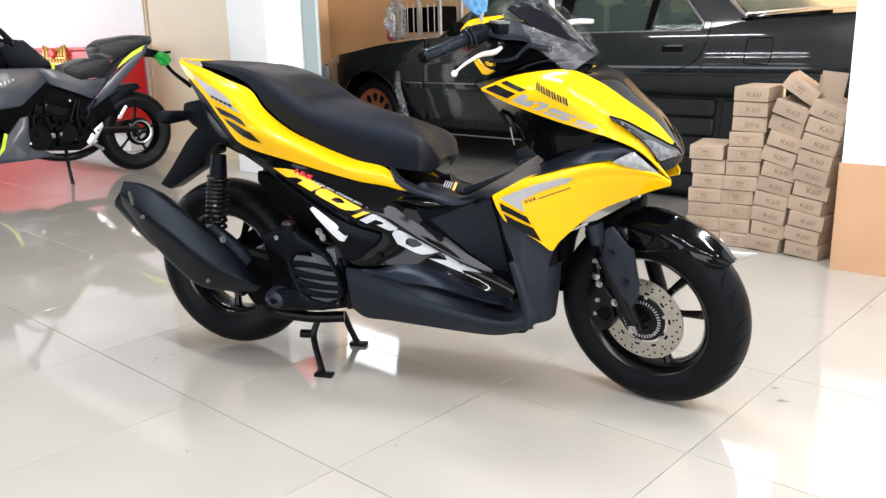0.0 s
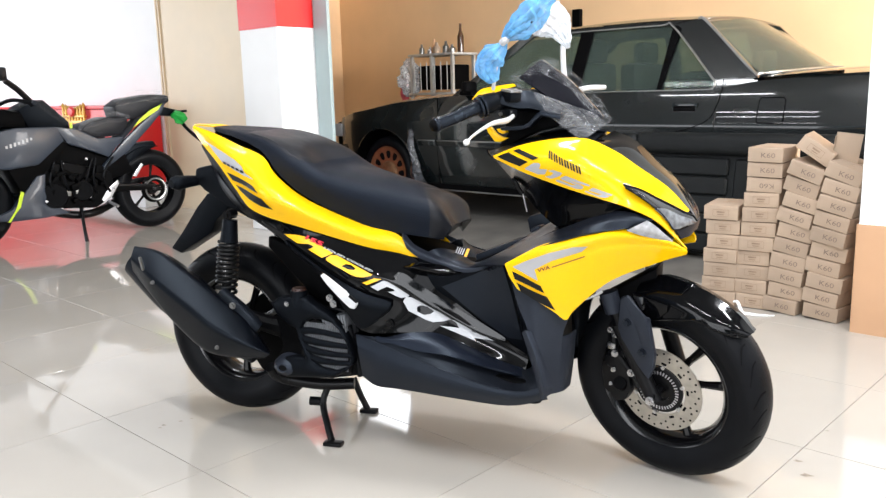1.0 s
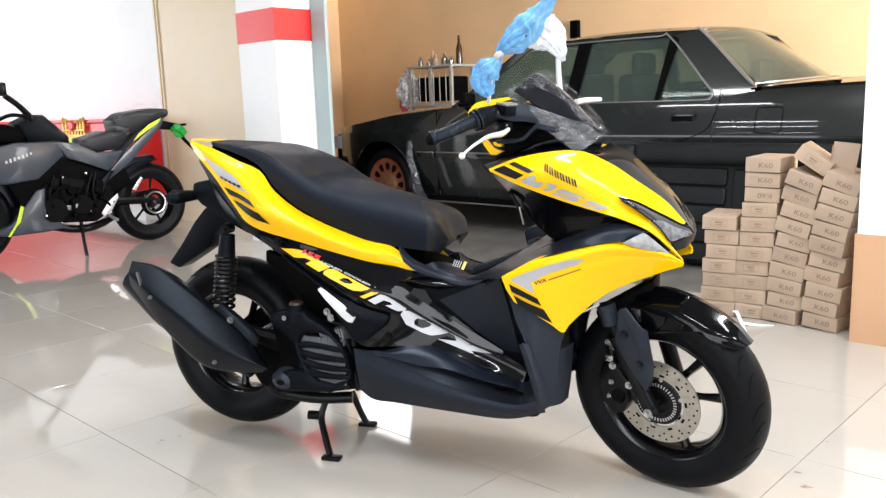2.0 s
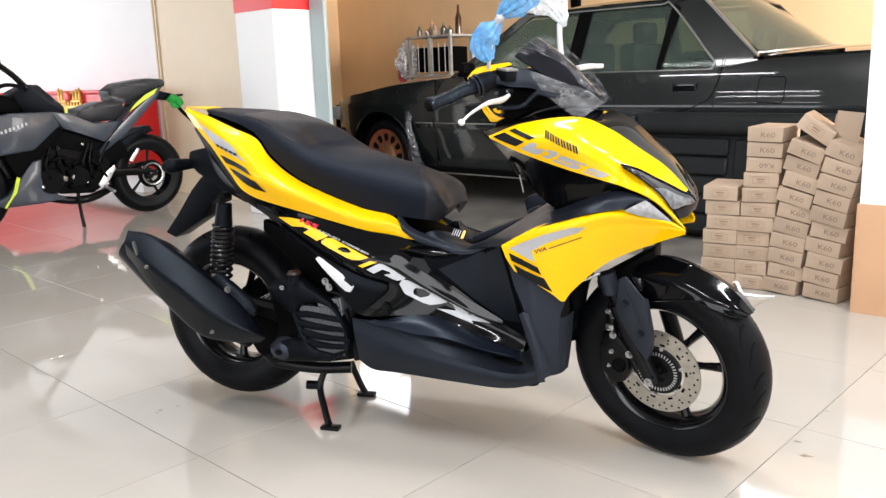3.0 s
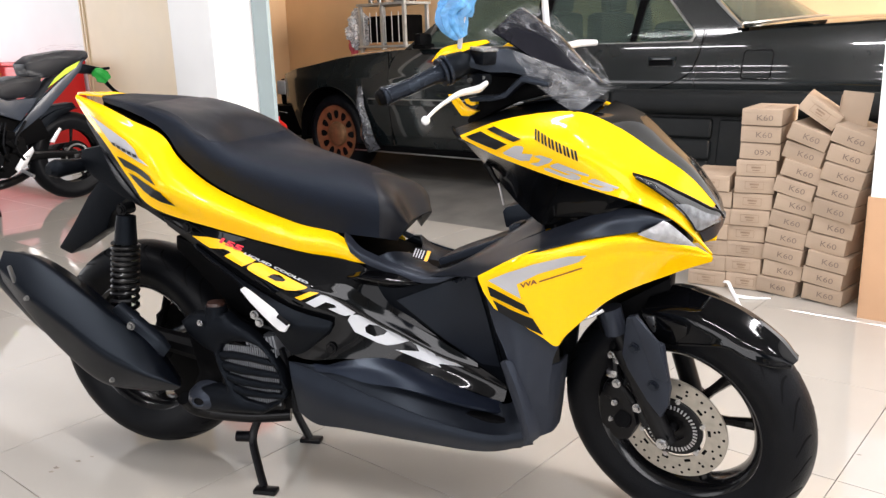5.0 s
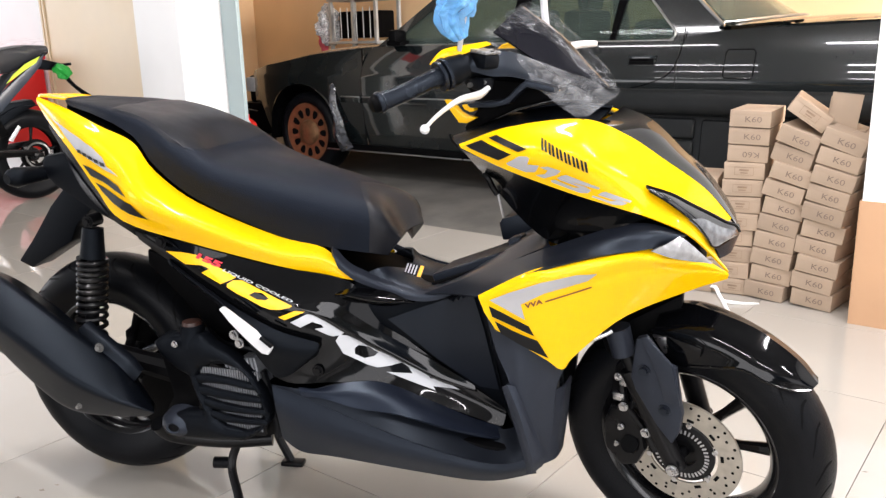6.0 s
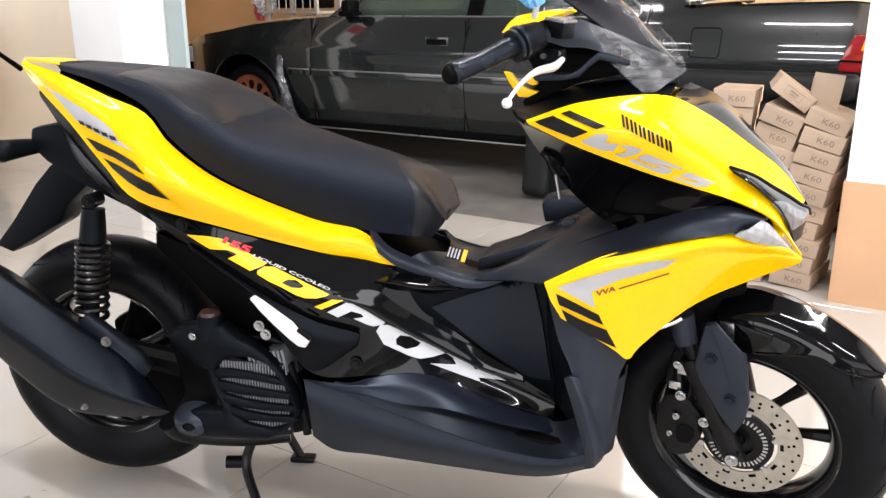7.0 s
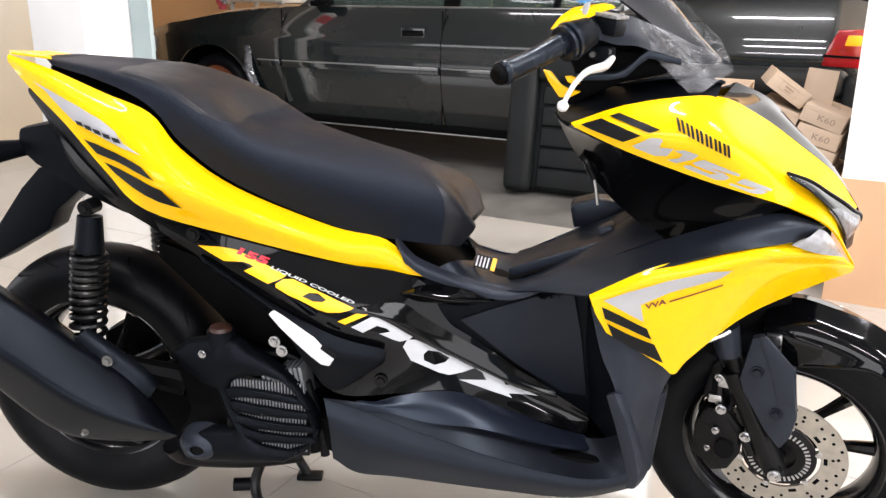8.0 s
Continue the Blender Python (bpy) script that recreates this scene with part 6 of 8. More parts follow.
part("brake_hose", tube_bm([(-0.121, -0.060, 0.194), (-0.100, -0.070, 0.156), (-0.088, -0.075, 0.113), (-0.103, -0.080, 0.061), (-0.119, -0.080, 0.024)], 0.005, n=20, sides=8), M_RUBBER, cal, "black brake hose")
FENDER = (
    ((0.219, -0.022, 0.176), (0.223, -0.014, 0.179), (0.226, 0.0, 0.179)),
    ((0.193, -0.044, 0.182), (0.195, -0.034, 0.200), (0.193, 0.0, 0.217)),
    ((0.152, -0.064, 0.200), (0.152, -0.047, 0.224), (0.152, 0.0, 0.247)),
    ((0.116, -0.068, 0.217), (0.114, -0.051, 0.243), (0.110, 0.0, 0.270)),
    ((0.062, -0.072, 0.213), (0.057, -0.057, 0.262), (0.052, 0.0, 0.286)),
    ((0.005, -0.074, 0.206), (0.000, -0.060, 0.270), (0.000, 0.0, 0.296)),
    ((-0.045, -0.073, 0.215), (-0.050, -0.060, 0.262), (-0.050, 0.0, 0.290)),
)
for mir in (False, True):
    fender = part("front_fender", patch_bm(FENDER, 30, 10, 0.004, mirror=mir), M_GLOSS, scooter, "gloss black front mudguard")
    fender.matrix_local = FW
for mir in (1, -1):
    rim = part("fender_rim", tube_bm([(x, y * mir, z) for x, y, z in spline([r[0] for r in FENDER], 20)], 0.0032, n=0, sides=6), M_GLOSS, fender)
skirt = part("fender_stay", prism_bm([(p[0], p[2]) for p in ((-0.050, -0.075, 0.270), (-0.010, -0.075, 0.263), (0.046, -0.075, 0.251), (0.043, -0.075, 0.232), (0.012, -0.075, 0.204), (-0.010, -0.075, 0.210))], -0.080, -0.066, 0.004), M_GLOSS, scooter)
skirt.matrix_local = FW
clip = part("fender_reflector", prism_bm([(p[0], p[2]) for p in ((-0.044, -0.083, 0.264), (-0.018, -0.083, 0.264), (-0.017, -0.083, 0.230), (-0.023, -0.083, 0.229))], -0.086, -0.080, 0.002), M_CHROME, scooter, "small bright clip on the mudguard stay")
clip.matrix_local = FW
part("chrome_edge", tube_bm([(1.153, -0.155, 0.505), (1.171, -0.152, 0.512), (1.189, -0.150, 0.521), (1.198, -0.148, 0.527)], 0.004, n=10, sides=8), M_CHROME, scooter, "bright clip under the front cover")

# exhaust
EXH = (
    ((-0.238, -0.200, 0.573), (-0.200, -0.255, 0.591), (-0.191, -0.285, 0.559), (-0.212, -0.260, 0.509), (-0.257, -0.190, 0.479)),
    ((-0.149, -0.180, 0.554), (-0.124, -0.240, 0.577), (-0.097, -0.300, 0.499), (-0.129, -0.275, 0.440), (-0.202, -0.170, 0.399)),
    ((-0.056, -0.170, 0.499), (-0.029, -0.235, 0.523), (0.004, -0.305, 0.440), (-0.058, -0.270, 0.362), (-0.120, -0.160, 0.317)),
    ((0.049, -0.170, 0.426), (0.071, -0.235, 0.458), (0.106, -0.305, 0.378), (0.043, -0.265, 0.288), (-0.007, -0.160, 0.250)),
    ((0.148, -0.170, 0.350), (0.163, -0.225, 0.389), (0.193, -0.285, 0.333), (0.144, -0.250, 0.273), (0.098, -0.160, 0.239)),
    ((0.214, -0.185, 0.283), (0.225, -0.210, 0.296), (0.261, -0.245, 0.295), (0.233, -0.235, 0.277), (0.203, -0.180, 0.256)),
)
eb = faceted_bm(EXH)
bmesh.ops.holes_fill(eb, edges=[e for e in eb.edges if e.is_boundary], sides=0)
exhaust = part("exhaust", eb, M_EXH, scooter, "large matte black exhaust muffler")
part("exhaust_shell", tube_bm([(-0.236, -0.210, 0.533), (-0.104, -0.210, 0.443), (0.047, -0.200, 0.346), (0.175, -0.190, 0.267)], [0.05, 0.066, 0.062, 0.03], n=20, sides=18), M_EXH, exhaust)
part("tailpipe_slot", box_bm((0.006, 0.012, 0.042), (0, 0, 0), 0.005, pose(*(-0.143, -0.292, 0.546), 0, -12, 12)), M_CARTRIM, exhaust, "pale oval tailpipe opening")
for p, rr in zip(((-0.096, -0.302, 0.495), (0.116, -0.296, 0.316), (0.138, -0.240, 0.428)), (0.0045, 0.0045, 0.0075)):
    part("bolt", bolt_bm(p, (0, -1, 0), rr, 0.009), M_CARTRIM, exhaust, "bright exhaust bolt")
part("exhaust_bracket", tube_bm([(0.064, -0.200, 0.452), (0.125, -0.215, 0.417), (0.171, -0.210, 0.372), (0.192, -0.200, 0.351)], [0.02, 0.026, 0.03, 0.02], n=12, sides=10, flat=0.4), M_EXH, exhaust)
part("header_pipe", tube_bm([(0.204, -0.170, 0.226), (0.215, -0.130, 0.180), (0.317, -0.080, 0.155), (0.415, -0.040, 0.154)], 0.018, n=16, sides=12), M_BLACKMET, exhaust)

# rear shock absorbers
for s in (1, -1):
    top, bot = Vector((0.071, -0.135, 0.679)), Vector((0.050, -0.165, 0.401))
    top.y *= s
    bot.y *= s
    d = bot - top
    shock = part("shock_absorber", rod_bm(top + d * 0.06, top + d * 0.30, 0.022, 18, 0.027), M_MATTE, scooter, "black coil-over shock absorber")
    part("shock_eye", rod_bm(top + Vector((0, -0.017, 0)), top + Vector((0, 0.017, 0)), 0.0145, 18), M_BLACKMET, shock)
    part("shock_bolt", bolt_bm(top + Vector((0, -0.017 * s, 0)), (0, -s, 0), 0.008, 0.007), M_BLACKMET, shock)
    part("damper_rod", rod_bm(top + d * 0.25, bot, 0.010, 12), M_BLACKMET, shock)
    part("damper_body", rod_bm(top + d * 0.55, bot - d * 0.03, 0.015, 14), M_BLACKMET, shock)
    part("spring_seat", rod_bm(top + d * 0.93, top + d * 0.97, 0.027, 18), M_BLACKMET, shock)
    e1 = d.orthogonal().normalized()
    e2 = d.cross(e1).normalized()
    turns = 11.5
    pts = []
    for i in range(220):
        f = i / 219
        g = 0.30 + 0.64 * f
        a = 2 * math.pi * turns * (1 - (1 - f) ** 1.35)
        pts.append(top + d * g + 0.029 * (math.cos(a) * e1 + math.sin(a) * e2))
    part("spring", tube_bm(pts, 0.0056, n=0, sides=7), M_SPRING, shock, "glossy black coil spring")

# engine, radiator cover, swing arm
engine = part("engine", prism_bm([(x, z) for x, y, z in ((0.216, -0.150, 0.386), (0.286, -0.150, 0.422), (0.370, -0.150, 0.424), (0.449, -0.150, 0.390), (0.500, -0.150, 0.305), (0.493, -0.150, 0.224), (0.402, -0.150, 0.204), (0.214, -0.150, 0.182), (0.192, -0.150, 0.214), (0.237, -0.150, 0.289))], -0.150, 0.12, 0.012), M_ENGINE, scooter, "dark cast engine case")
part("cylinder_block", box_bm((0.16, 0.2, 0.10), (0, 0, 0), 0.015, pose(*(0.293, 0.000, 0.343), 0, -20, 0)), M_ENGINE, engine)
for k in range(9):
    part("cylinder_fin", box_bm((0.006, 0.05, 0.07), (0, 0, 0), 0.001, pose(*(0.432, -0.140, 0.366), 0, -10, 0) @ pose(-0.035 + 0.009 * k, 0, 0)), M_FINS, engine)
fins = part("radiator_core", prism_bm([(x, z) for x, y, z in ((0.333, -0.168, 0.368), (0.363, -0.168, 0.386), (0.444, -0.168, 0.367), (0.486, -0.168, 0.288), (0.477, -0.168, 0.232), (0.308, -0.168, 0.216))], -0.170, -0.160), M_BLACKMET, engine, "grey radiator fins")
RA = [Vector(p) for p in ((0.336, -0.173, 0.381), (0.473, -0.173, 0.240))]
for k in range(24):
    x = RA[0].x + (RA[1].x - RA[0].x) * k / 23
    part("radiator_fin", box_bm((0.0024, 0.005, RA[0].z - RA[1].z - 0.004), (x, -0.172, (RA[0].z + RA[1].z) / 2)), M_FINS, fins)
cover = part("radiator_cover", shell_bm([(0.231, 0.428), (0.256, 0.447), (0.302, 0.455), (0.352, 0.455), (0.375, 0.435), (0.411, 0.419), (0.441, 0.400), (0.467, 0.373), (0.487, 0.336), (0.500, 0.294), (0.495, 0.270), (0.467, 0.242), (0.431, 0.221), (0.350, 0.214), (0.269, 0.207), (0.235, 0.212), (0.232, 0.243), (0.270, 0.268), (0.306, 0.273), (0.340, 0.275), (0.330, 0.300), (0.319, 0.330), (0.312, 0.358), (0.285, 0.370), (0.246, 0.398)], -0.186, 0.03, 0.012, [(0.353, 0.297), (0.367, 0.267), (0.388, 0.251), (0.439, 0.245), (0.480, 0.261), (0.490, 0.290), (0.478, 0.329), (0.455, 0.367), (0.434, 0.386), (0.403, 0.394), (0.369, 0.392), (0.342, 0.380), (0.330, 0.361), (0.338, 0.330)]), M_MATTE, engine, "matte black louvred radiator cover", sharp=50)
for o in (
    [(0.325, 0.362), (0.358, 0.365), (0.401, 0.362), (0.451, 0.356), (0.478, 0.349), (0.480, 0.341), (0.450, 0.342), (0.401, 0.347), (0.357, 0.347), (0.327, 0.342)],
    [(0.328, 0.339), (0.381, 0.332), (0.431, 0.328), (0.483, 0.325), (0.486, 0.313), (0.430, 0.312), (0.380, 0.313), (0.332, 0.319)],
    [(0.333, 0.313), (0.385, 0.303), (0.435, 0.299), (0.490, 0.299), (0.492, 0.287), (0.435, 0.284), (0.384, 0.285), (0.340, 0.292)],
    [(0.345, 0.287), (0.390, 0.277), (0.440, 0.274), (0.492, 0.277), (0.488, 0.264), (0.440, 0.260), (0.389, 0.259), (0.354, 0.266)],
):
    part("cover_slat", shell_bm(o, -0.186, 0.02, 0.006, None, 0.01, 0.003), M_MATTE, cover, sharp=50)
boss = part("crank_boss", lathe_bm([(0.010, -0.020), (0.014, -0.022), (0.026, -0.014), (0.036, 0.004), (0.040, 0.030)], 32), M_GREYPL, engine, "grey conical boss")
boss.matrix_local = Matrix.Translation((0.268, -0.180, 0.238)) @ Matrix.Diagonal((1.25, 1, 0.85, 1))
part("boss_hole", rod_bm((0.004, -0.0235, 0.003), (0.004, -0.015, 0.003), 0.009, 16), M_GROOVE, boss)
part("oil_cap", tube_bm([(0.318, -0.165, 0.425), (0.319, -0.165, 0.452), (0.319, -0.165, 0.470)], [0.032, 0.026, 0.025], n=6, sides=16), M_MATTE, engine)
part("oil_cap_top", rod_bm((0.319, -0.165, 0.468), (0.319, -0.165, 0.477), 0.022, 18, 0.019), M_OILCAP, engine, "dark brown oil filler cap")
part("bolt", bolt_bm((0.296, -0.198, 0.435), (0, -1, 0), 0.0055, 0.006), M_CHROME, engine)
for p in ((0.418, -0.160, 0.453), (0.433, -0.165, 0.438)):
    part("bolt", bolt_bm(p, (0, -1, 0), 0.008, 0.009), M_CHROME, engine)
part("swing_arm", tube_bm([(0.213, -0.100, 0.327), (0.125, -0.120, 0.352), (0.072, -0.150, 0.385)], [0.03, 0.026, 0.02], n=10, sides=10), M_ENGINE, engine)
part("belt_case", prism_bm([(-0.07, 0.22), (0.02, 0.21), (0.32, 0.18), (0.38, 0.26), (0.30, 0.36), (0.02, 0.39), (-0.08, 0.33)], 0.085, 0.15, 0.015), M_ENGINE, engine, "cast transmission case")
part("hose", tube_bm([(0.471, -0.150, 0.374), (0.486, -0.150, 0.315), (0.498, -0.150, 0.256), (0.501, -0.150, 0.225)], 0.009, n=12, sides=8), M_RUBBER, engine)
part("hose", tube_bm([(0.310, -0.100, 0.435), (0.371, -0.130, 0.416), (0.437, -0.120, 0.405), (0.477, -0.110, 0.344)], 0.008, n=16, sides=8), M_RUBBER, engine)

# centre stand
stand = part("centre_stand", tube_bm([(0.343, -0.070, 0.156), (0.331, -0.090, 0.100), (0.362, -0.122, 0.045), (0.392, -0.150, 0.008)], 0.0105, n=14, sides=10), M_BLACKMET, scooter, "black tubular centre stand")
part("stand_leg", tube_bm([(0.318, 0.120, 0.106), (0.344, 0.114, 0.055), (0.372, 0.110, 0.008)], 0.0105, n=14, sides=10), M_BLACKMET, stand)
part("stand_bar", rod_bm((0.339, -0.070, 0.146), (0.318, 0.120, 0.096), 0.010, 10), M_BLACKMET, stand)
for p, w in (((0.402, -0.157, 0.006), 0.032), ((0.378, 0.108, 0.006), 0.032)):
    part("stand_foot", box_bm((0.058, 0.03, 0.012), (0, 0, 0), 0.004, pose(*p, 0, 0, 8)), M_BLACKMET, stand)
part("stand_pad", rod_bm((0.288, -0.095, 0.102), (0.324, -0.085, 0.101), 0.0135, 14), M_RUBBER, stand)
part("stand_arm", rod_bm((0.315, -0.090, 0.101), (0.338, -0.088, 0.104), 0.008, 10), M_BLACKMET, stand)


# ---- the parked car ----
CAR = pose(1.29, 2.96, 0.0, 0, 0, -19.5)
car = thing("car", "old black saloon car with dusty paint and bronze wheels", "car", CAR)


def cpart(name, bm, material, label="", parent=None):
    return part(name, bm, material, parent or car, label)


def run(pairs, x):
    """A value along the car from (x, value) pairs."""
    for (a, va), (b, vb) in zip(pairs, pairs[1:]):
        if x <= b:
            f = max(0.0, (x - a) / (b - a))
            f = f * f * (3 - 2 * f) * 0.4 + f * 0.6
            return va + (vb - va) * f
    return pairs[-1][1]


SHOULDER_Z = ((-3.70, 0.815), (-3.4, 0.868), (-2.85, 0.945), (-2.3, 0.985), (-1.2, 0.985), (-0.2, 0.995), (0.06, 1.035), (0.4, 1.060), (0.8, 1.070), (0.95, 1.055), (1.04, 1.0))
SILL_Z = ((-3.70, 0.33), (-3.5, 0.27), (-2.6, 0.28), (0.0, 0.30), (0.7, 0.30), (1.04, 0.36))
HUBS = ((-3.05, 0.365), (-0.33, 0.365))
ARCH = 0.365


def flank_y(x, z):
    t = (z - 0.30) / 0.70
    y = 0.055 * max(0, 1 - t) ** 3 + 0.070 * max(0, t - 0.52) ** 2 / 0.2
    y -= 0.006 * math.exp(-((z - 0.785) / 0.028) ** 2) + 0.003 * math.exp(-((z - 0.575) / 0.03) ** 2)
    if x < -3.2:
        y += 0.5 * (x + 3.2) ** 2
    if x > 0.78:
        y += 1.1 * (x - 0.78) ** 2
    return y


def flank_bm(x0, x1, n):
    bm = bmesh.new()
    prev = None
    for i in range(n + 1):
        x = x0 + (x1 - x0) * i / n
        low, top = run(SILL_Z, x), run(SHOULDER_Z, x)
        for hx, hz in HUBS:
            if abs(x - hx) < ARCH:
                low = max(low, hz + math.sqrt(ARCH ** 2 - (x - hx) ** 2))
        col = []
        waist = max(0.745, low + 0.01)
        for j in range(33):
            z = low + (waist - low) * j / 12 if j < 12 else waist + (top - waist) * (j - 12) / 20
            col.append(bm.verts.new((x, flank_y(x, z), z)))
        for hx, hz in HUBS:
            if abs(x - hx) < ARCH:
                col[0].co.y -= 0.004
        if prev:
            for j in range(32):
                bm.faces.new((prev[j], col[j], col[j + 1], prev[j + 1]))
        prev = col
    return bm


DOORS = (("front_wing", -3.70, -2.425, 44), ("front_door", -2.42, -1.243, 24), ("rear_door", -1.237, -0.165, 30), ("rear_quarter", -0.160, 1.04, 44))
for name, x0, x1, n in DOORS:
    cpart(name, flank_bm(x0, x1, n), M_CARPAINT, "black painted car " + name.replace("_", " "))
cpart("door_gap", box_bm((0.006, 0.01, 0.66), (-2.4225, 0.03, 0.64)), M_GROOVE)
cpart("door_gap", box_bm((0.006, 0.01, 0.66), (-1.240, 0.03, 0.64)), M_GROOVE)
cpart("far_side", box_bm((4.3, 0.06, 0.66), (-1.4, 1.67, 0.66), 0.02), M_CARPAINT)


def deck_bm(stations, n=24):
    """A crowned deck across the car: stations of (x, edge height, crown, edge y)."""
    rows = [[(x, e, z), (x, e + 0.16, z + c * 0.6), (x, 0.85, z + c), (x, 1.70 - e - 0.16, z + c * 0.6), (x, 1.70 - e, z)] for x, z, c, e in stations]
    return patch_bm(rows, n, 20, 0)


cpart("bonnet", deck_bm([(-3.80, 0.785, 0.02, 0.26), (-3.74, 0.812, 0.03, 0.18), (-3.4, 0.868, 0.035, 0.10), (-2.85, 0.95, 0.04, 0.08), (-2.25, 0.99, 0.04, 0.08)]), M_CARPAINT, "long black bonnet")
cpart("boot_lid", deck_bm([(0.02, 1.050, 0.03, 0.095), (0.4, 1.076, 0.03, 0.085), (0.8, 1.086, 0.02, 0.095), (0.95, 1.068, 0.01, 0.115), (1.04, 1.0, 0.0, 0.15)]), M_CARPAINT, "black boot lid")
cpart("roof", deck_bm([(-1.72, 1.36, 0.05, 0.27), (-1.4, 1.415, 0.05, 0.255), (-0.9, 1.43, 0.055, 0.25), (-0.42, 1.42, 0.045, 0.255), (-0.34, 1.40, 0.03, 0.27)]), M_CARPAINT, "black roof")
cpart("front_bumper", box_bm((0.20, 1.55, 0.26), (-3.78, 0.85, 0.44), 0.05), M_CARBLACK, "black front bumper")
cpart("bumper_side", box_bm((0.42, 0.05, 0.24), (-3.58, 0.10, 0.45), 0.02), M_CARBLACK)
cpart("rear_bumper", box_bm((0.22, 1.66, 0.30), (1.00, 0.85, 0.52), 0.05), M_CARBLACK, "black rear bumper")
cpart("nose_panel", box_bm((0.10, 1.42, 0.22), (-3.73, 0.85, 0.67), 0.03), M_CARBLACK, "dark grille panel")
cpart("headlight", box_bm((0.10, 0.30, 0.12), (-3.750, 0.33, 0.712), 0.02), M_ALUW, "clear corner headlight")
cpart("corner_lamp", box_bm((0.10, 0.06, 0.112), (-3.735, 0.145, 0.708), 0.014), M_ALUW, "clear corner lamp")


def glasshouse(outline, inset=0.0, thick=0.03):
    """A plate on the leaning side of the cabin: outline of (x, s), s from the belt line (0) to the roof (1)."""
    bm = bmesh.new()
    a = [bm.verts.new((x, 0.085 + 0.175 * s + inset, 0.985 + 0.437 * s)) for x, s in outline]
    b = [bm.verts.new((x, 0.085 + 0.175 * s + inset + thick, 0.985 + 0.437 * s)) for x, s in outline]
    k = len(a)
    bm.faces.new(a)
    bm.faces.new(list(reversed(b)))
    for i in range(k):
        bm.faces.new((a[i], b[i], b[(i + 1) % k], a[(i + 1) % k]))
    bmesh.ops.recalc_face_normals(bm, faces=bm.faces[:])
    bmesh.ops.triangulate(bm, faces=[f for f in bm.faces if len(f.verts) > 4])
    return bm


cpart("windscreen_pillar", glasshouse([(-2.32, 0), (-2.22, 0), (-1.66, 0.92), (-1.62, 1), (-1.72, 1)]), M_CARPAINT)
cpart("roof_rail", glasshouse([(-1.66, 0.92), (-0.58, 0.93), (-0.40, 1.0), (-1.70, 1.0)]), M_CARPAINT)
cpart("door_pillar", glasshouse([(-1.27, 0), (-1.17, 0), (-1.15, 0.93), (-1.25, 0.93)]), M_CARBLACK, "black door pillar")
cpart("quarter_bar", glasshouse([(-0.585, 0.03), (-0.555, 0.03), (-0.50, 0.88), (-0.53, 0.93), (-0.56, 0.93)], -0.004), M_CARBLACK)
cpart("rear_pillar", glasshouse([(-0.22, 0), (0.06, 0.0), (0.04, 0.20), (-0.36, 1.0), (-0.48, 1.0), (-0.60, 0.93), (-0.54, 0.93), (-0.205, 0.10)]), M_CARPAINT, "wide black rear roof pillar")
for o in ([(-2.22, 0.02), (-1.27, 0.02), (-1.25, 0.93), (-1.66, 0.93)], [(-1.17, 0.02), (-0.57, 0.02), (-0.545, 0.93), (-1.15, 0.93)], [(-0.57, 0.02), (-0.21, 0.04), (-0.21, 0.12), (-0.53, 0.92), (-0.545, 0.92)]):
    pane = cpart("side_window", glasshouse(o, 0.012, 0.004), M_CARGLASS, "green tinted side window")
    pane.visible_shadow = False


def gh(x, s, out=0.006):
    return (x, 0.085 + 0.175 * s - out, 0.985 + 0.437 * s)


cpart("window_trim", tube_bm([gh(-2.24, 0.01), gh(-1.2, 0.01), gh(-0.30, 0.01), gh(-0.225, 0.025), gh(-0.205, 0.10), gh(-0.25, 0.22), gh(-0.56, 0.92), gh(-0.66, 0.945), gh(-1.2, 0.945), gh(-1.66, 0.94)], 0.006, n=90, sides=8), M_CARTRIM, "satin metal window surround")
cpart("rear_window_trim", tube_bm([(-0.40, 0.255, 1.425), (-0.34, 0.25, 1.40), (0.0, 0.13, 1.10), (0.05, 0.14, 1.078), (0.14, 0.30, 1.088), (0.24, 0.85, 1.108), (0.14, 1.40, 1.088)], 0.008, n=60, sides=8), M_CARTRIM, "satin metal rear window surround")
rw = cpart("rear_window", patch_bm([[(-0.345, 0.30, 1.40), (-0.33, 0.85, 1.44), (-0.345, 1.40, 1.40)], [(0.04, 0.16, 1.082), (0.22, 0.85, 1.10), (0.04, 1.54, 1.082)]], 8, 10, 0.004), M_CARGLASS, "green tinted rear window")
ws = cpart("windscreen", patch_bm([[(-1.70, 0.30, 1.37), (-1.74, 0.85, 1.41), (-1.70, 1.40, 1.37)], [(-2.28, 0.14, 0.995), (-2.42, 0.85, 1.02), (-2.28, 1.56, 0.995)]], 8, 10, 0.004), M_CARGLASS, "green tinted windscreen")
for g in (rw, ws):
    g.visible_shadow = False
for o in ([(-2.22, 0.02), (-1.27, 0.02), (-1.25, 0.93), (-1.66, 0.93)], [(-1.17, 0.02), (-0.57, 0.02), (-0.545, 0.93), (-1.15, 0.93)]):
    b = glasshouse(o, 0.012, 0.004)
    b.transform(Matrix.Translation((0, 1.70, 0)) @ Matrix.Diagonal((1, -1, 1, 1)))
    cpart("side_window", b, M_CARGLASS).visible_shadow = False
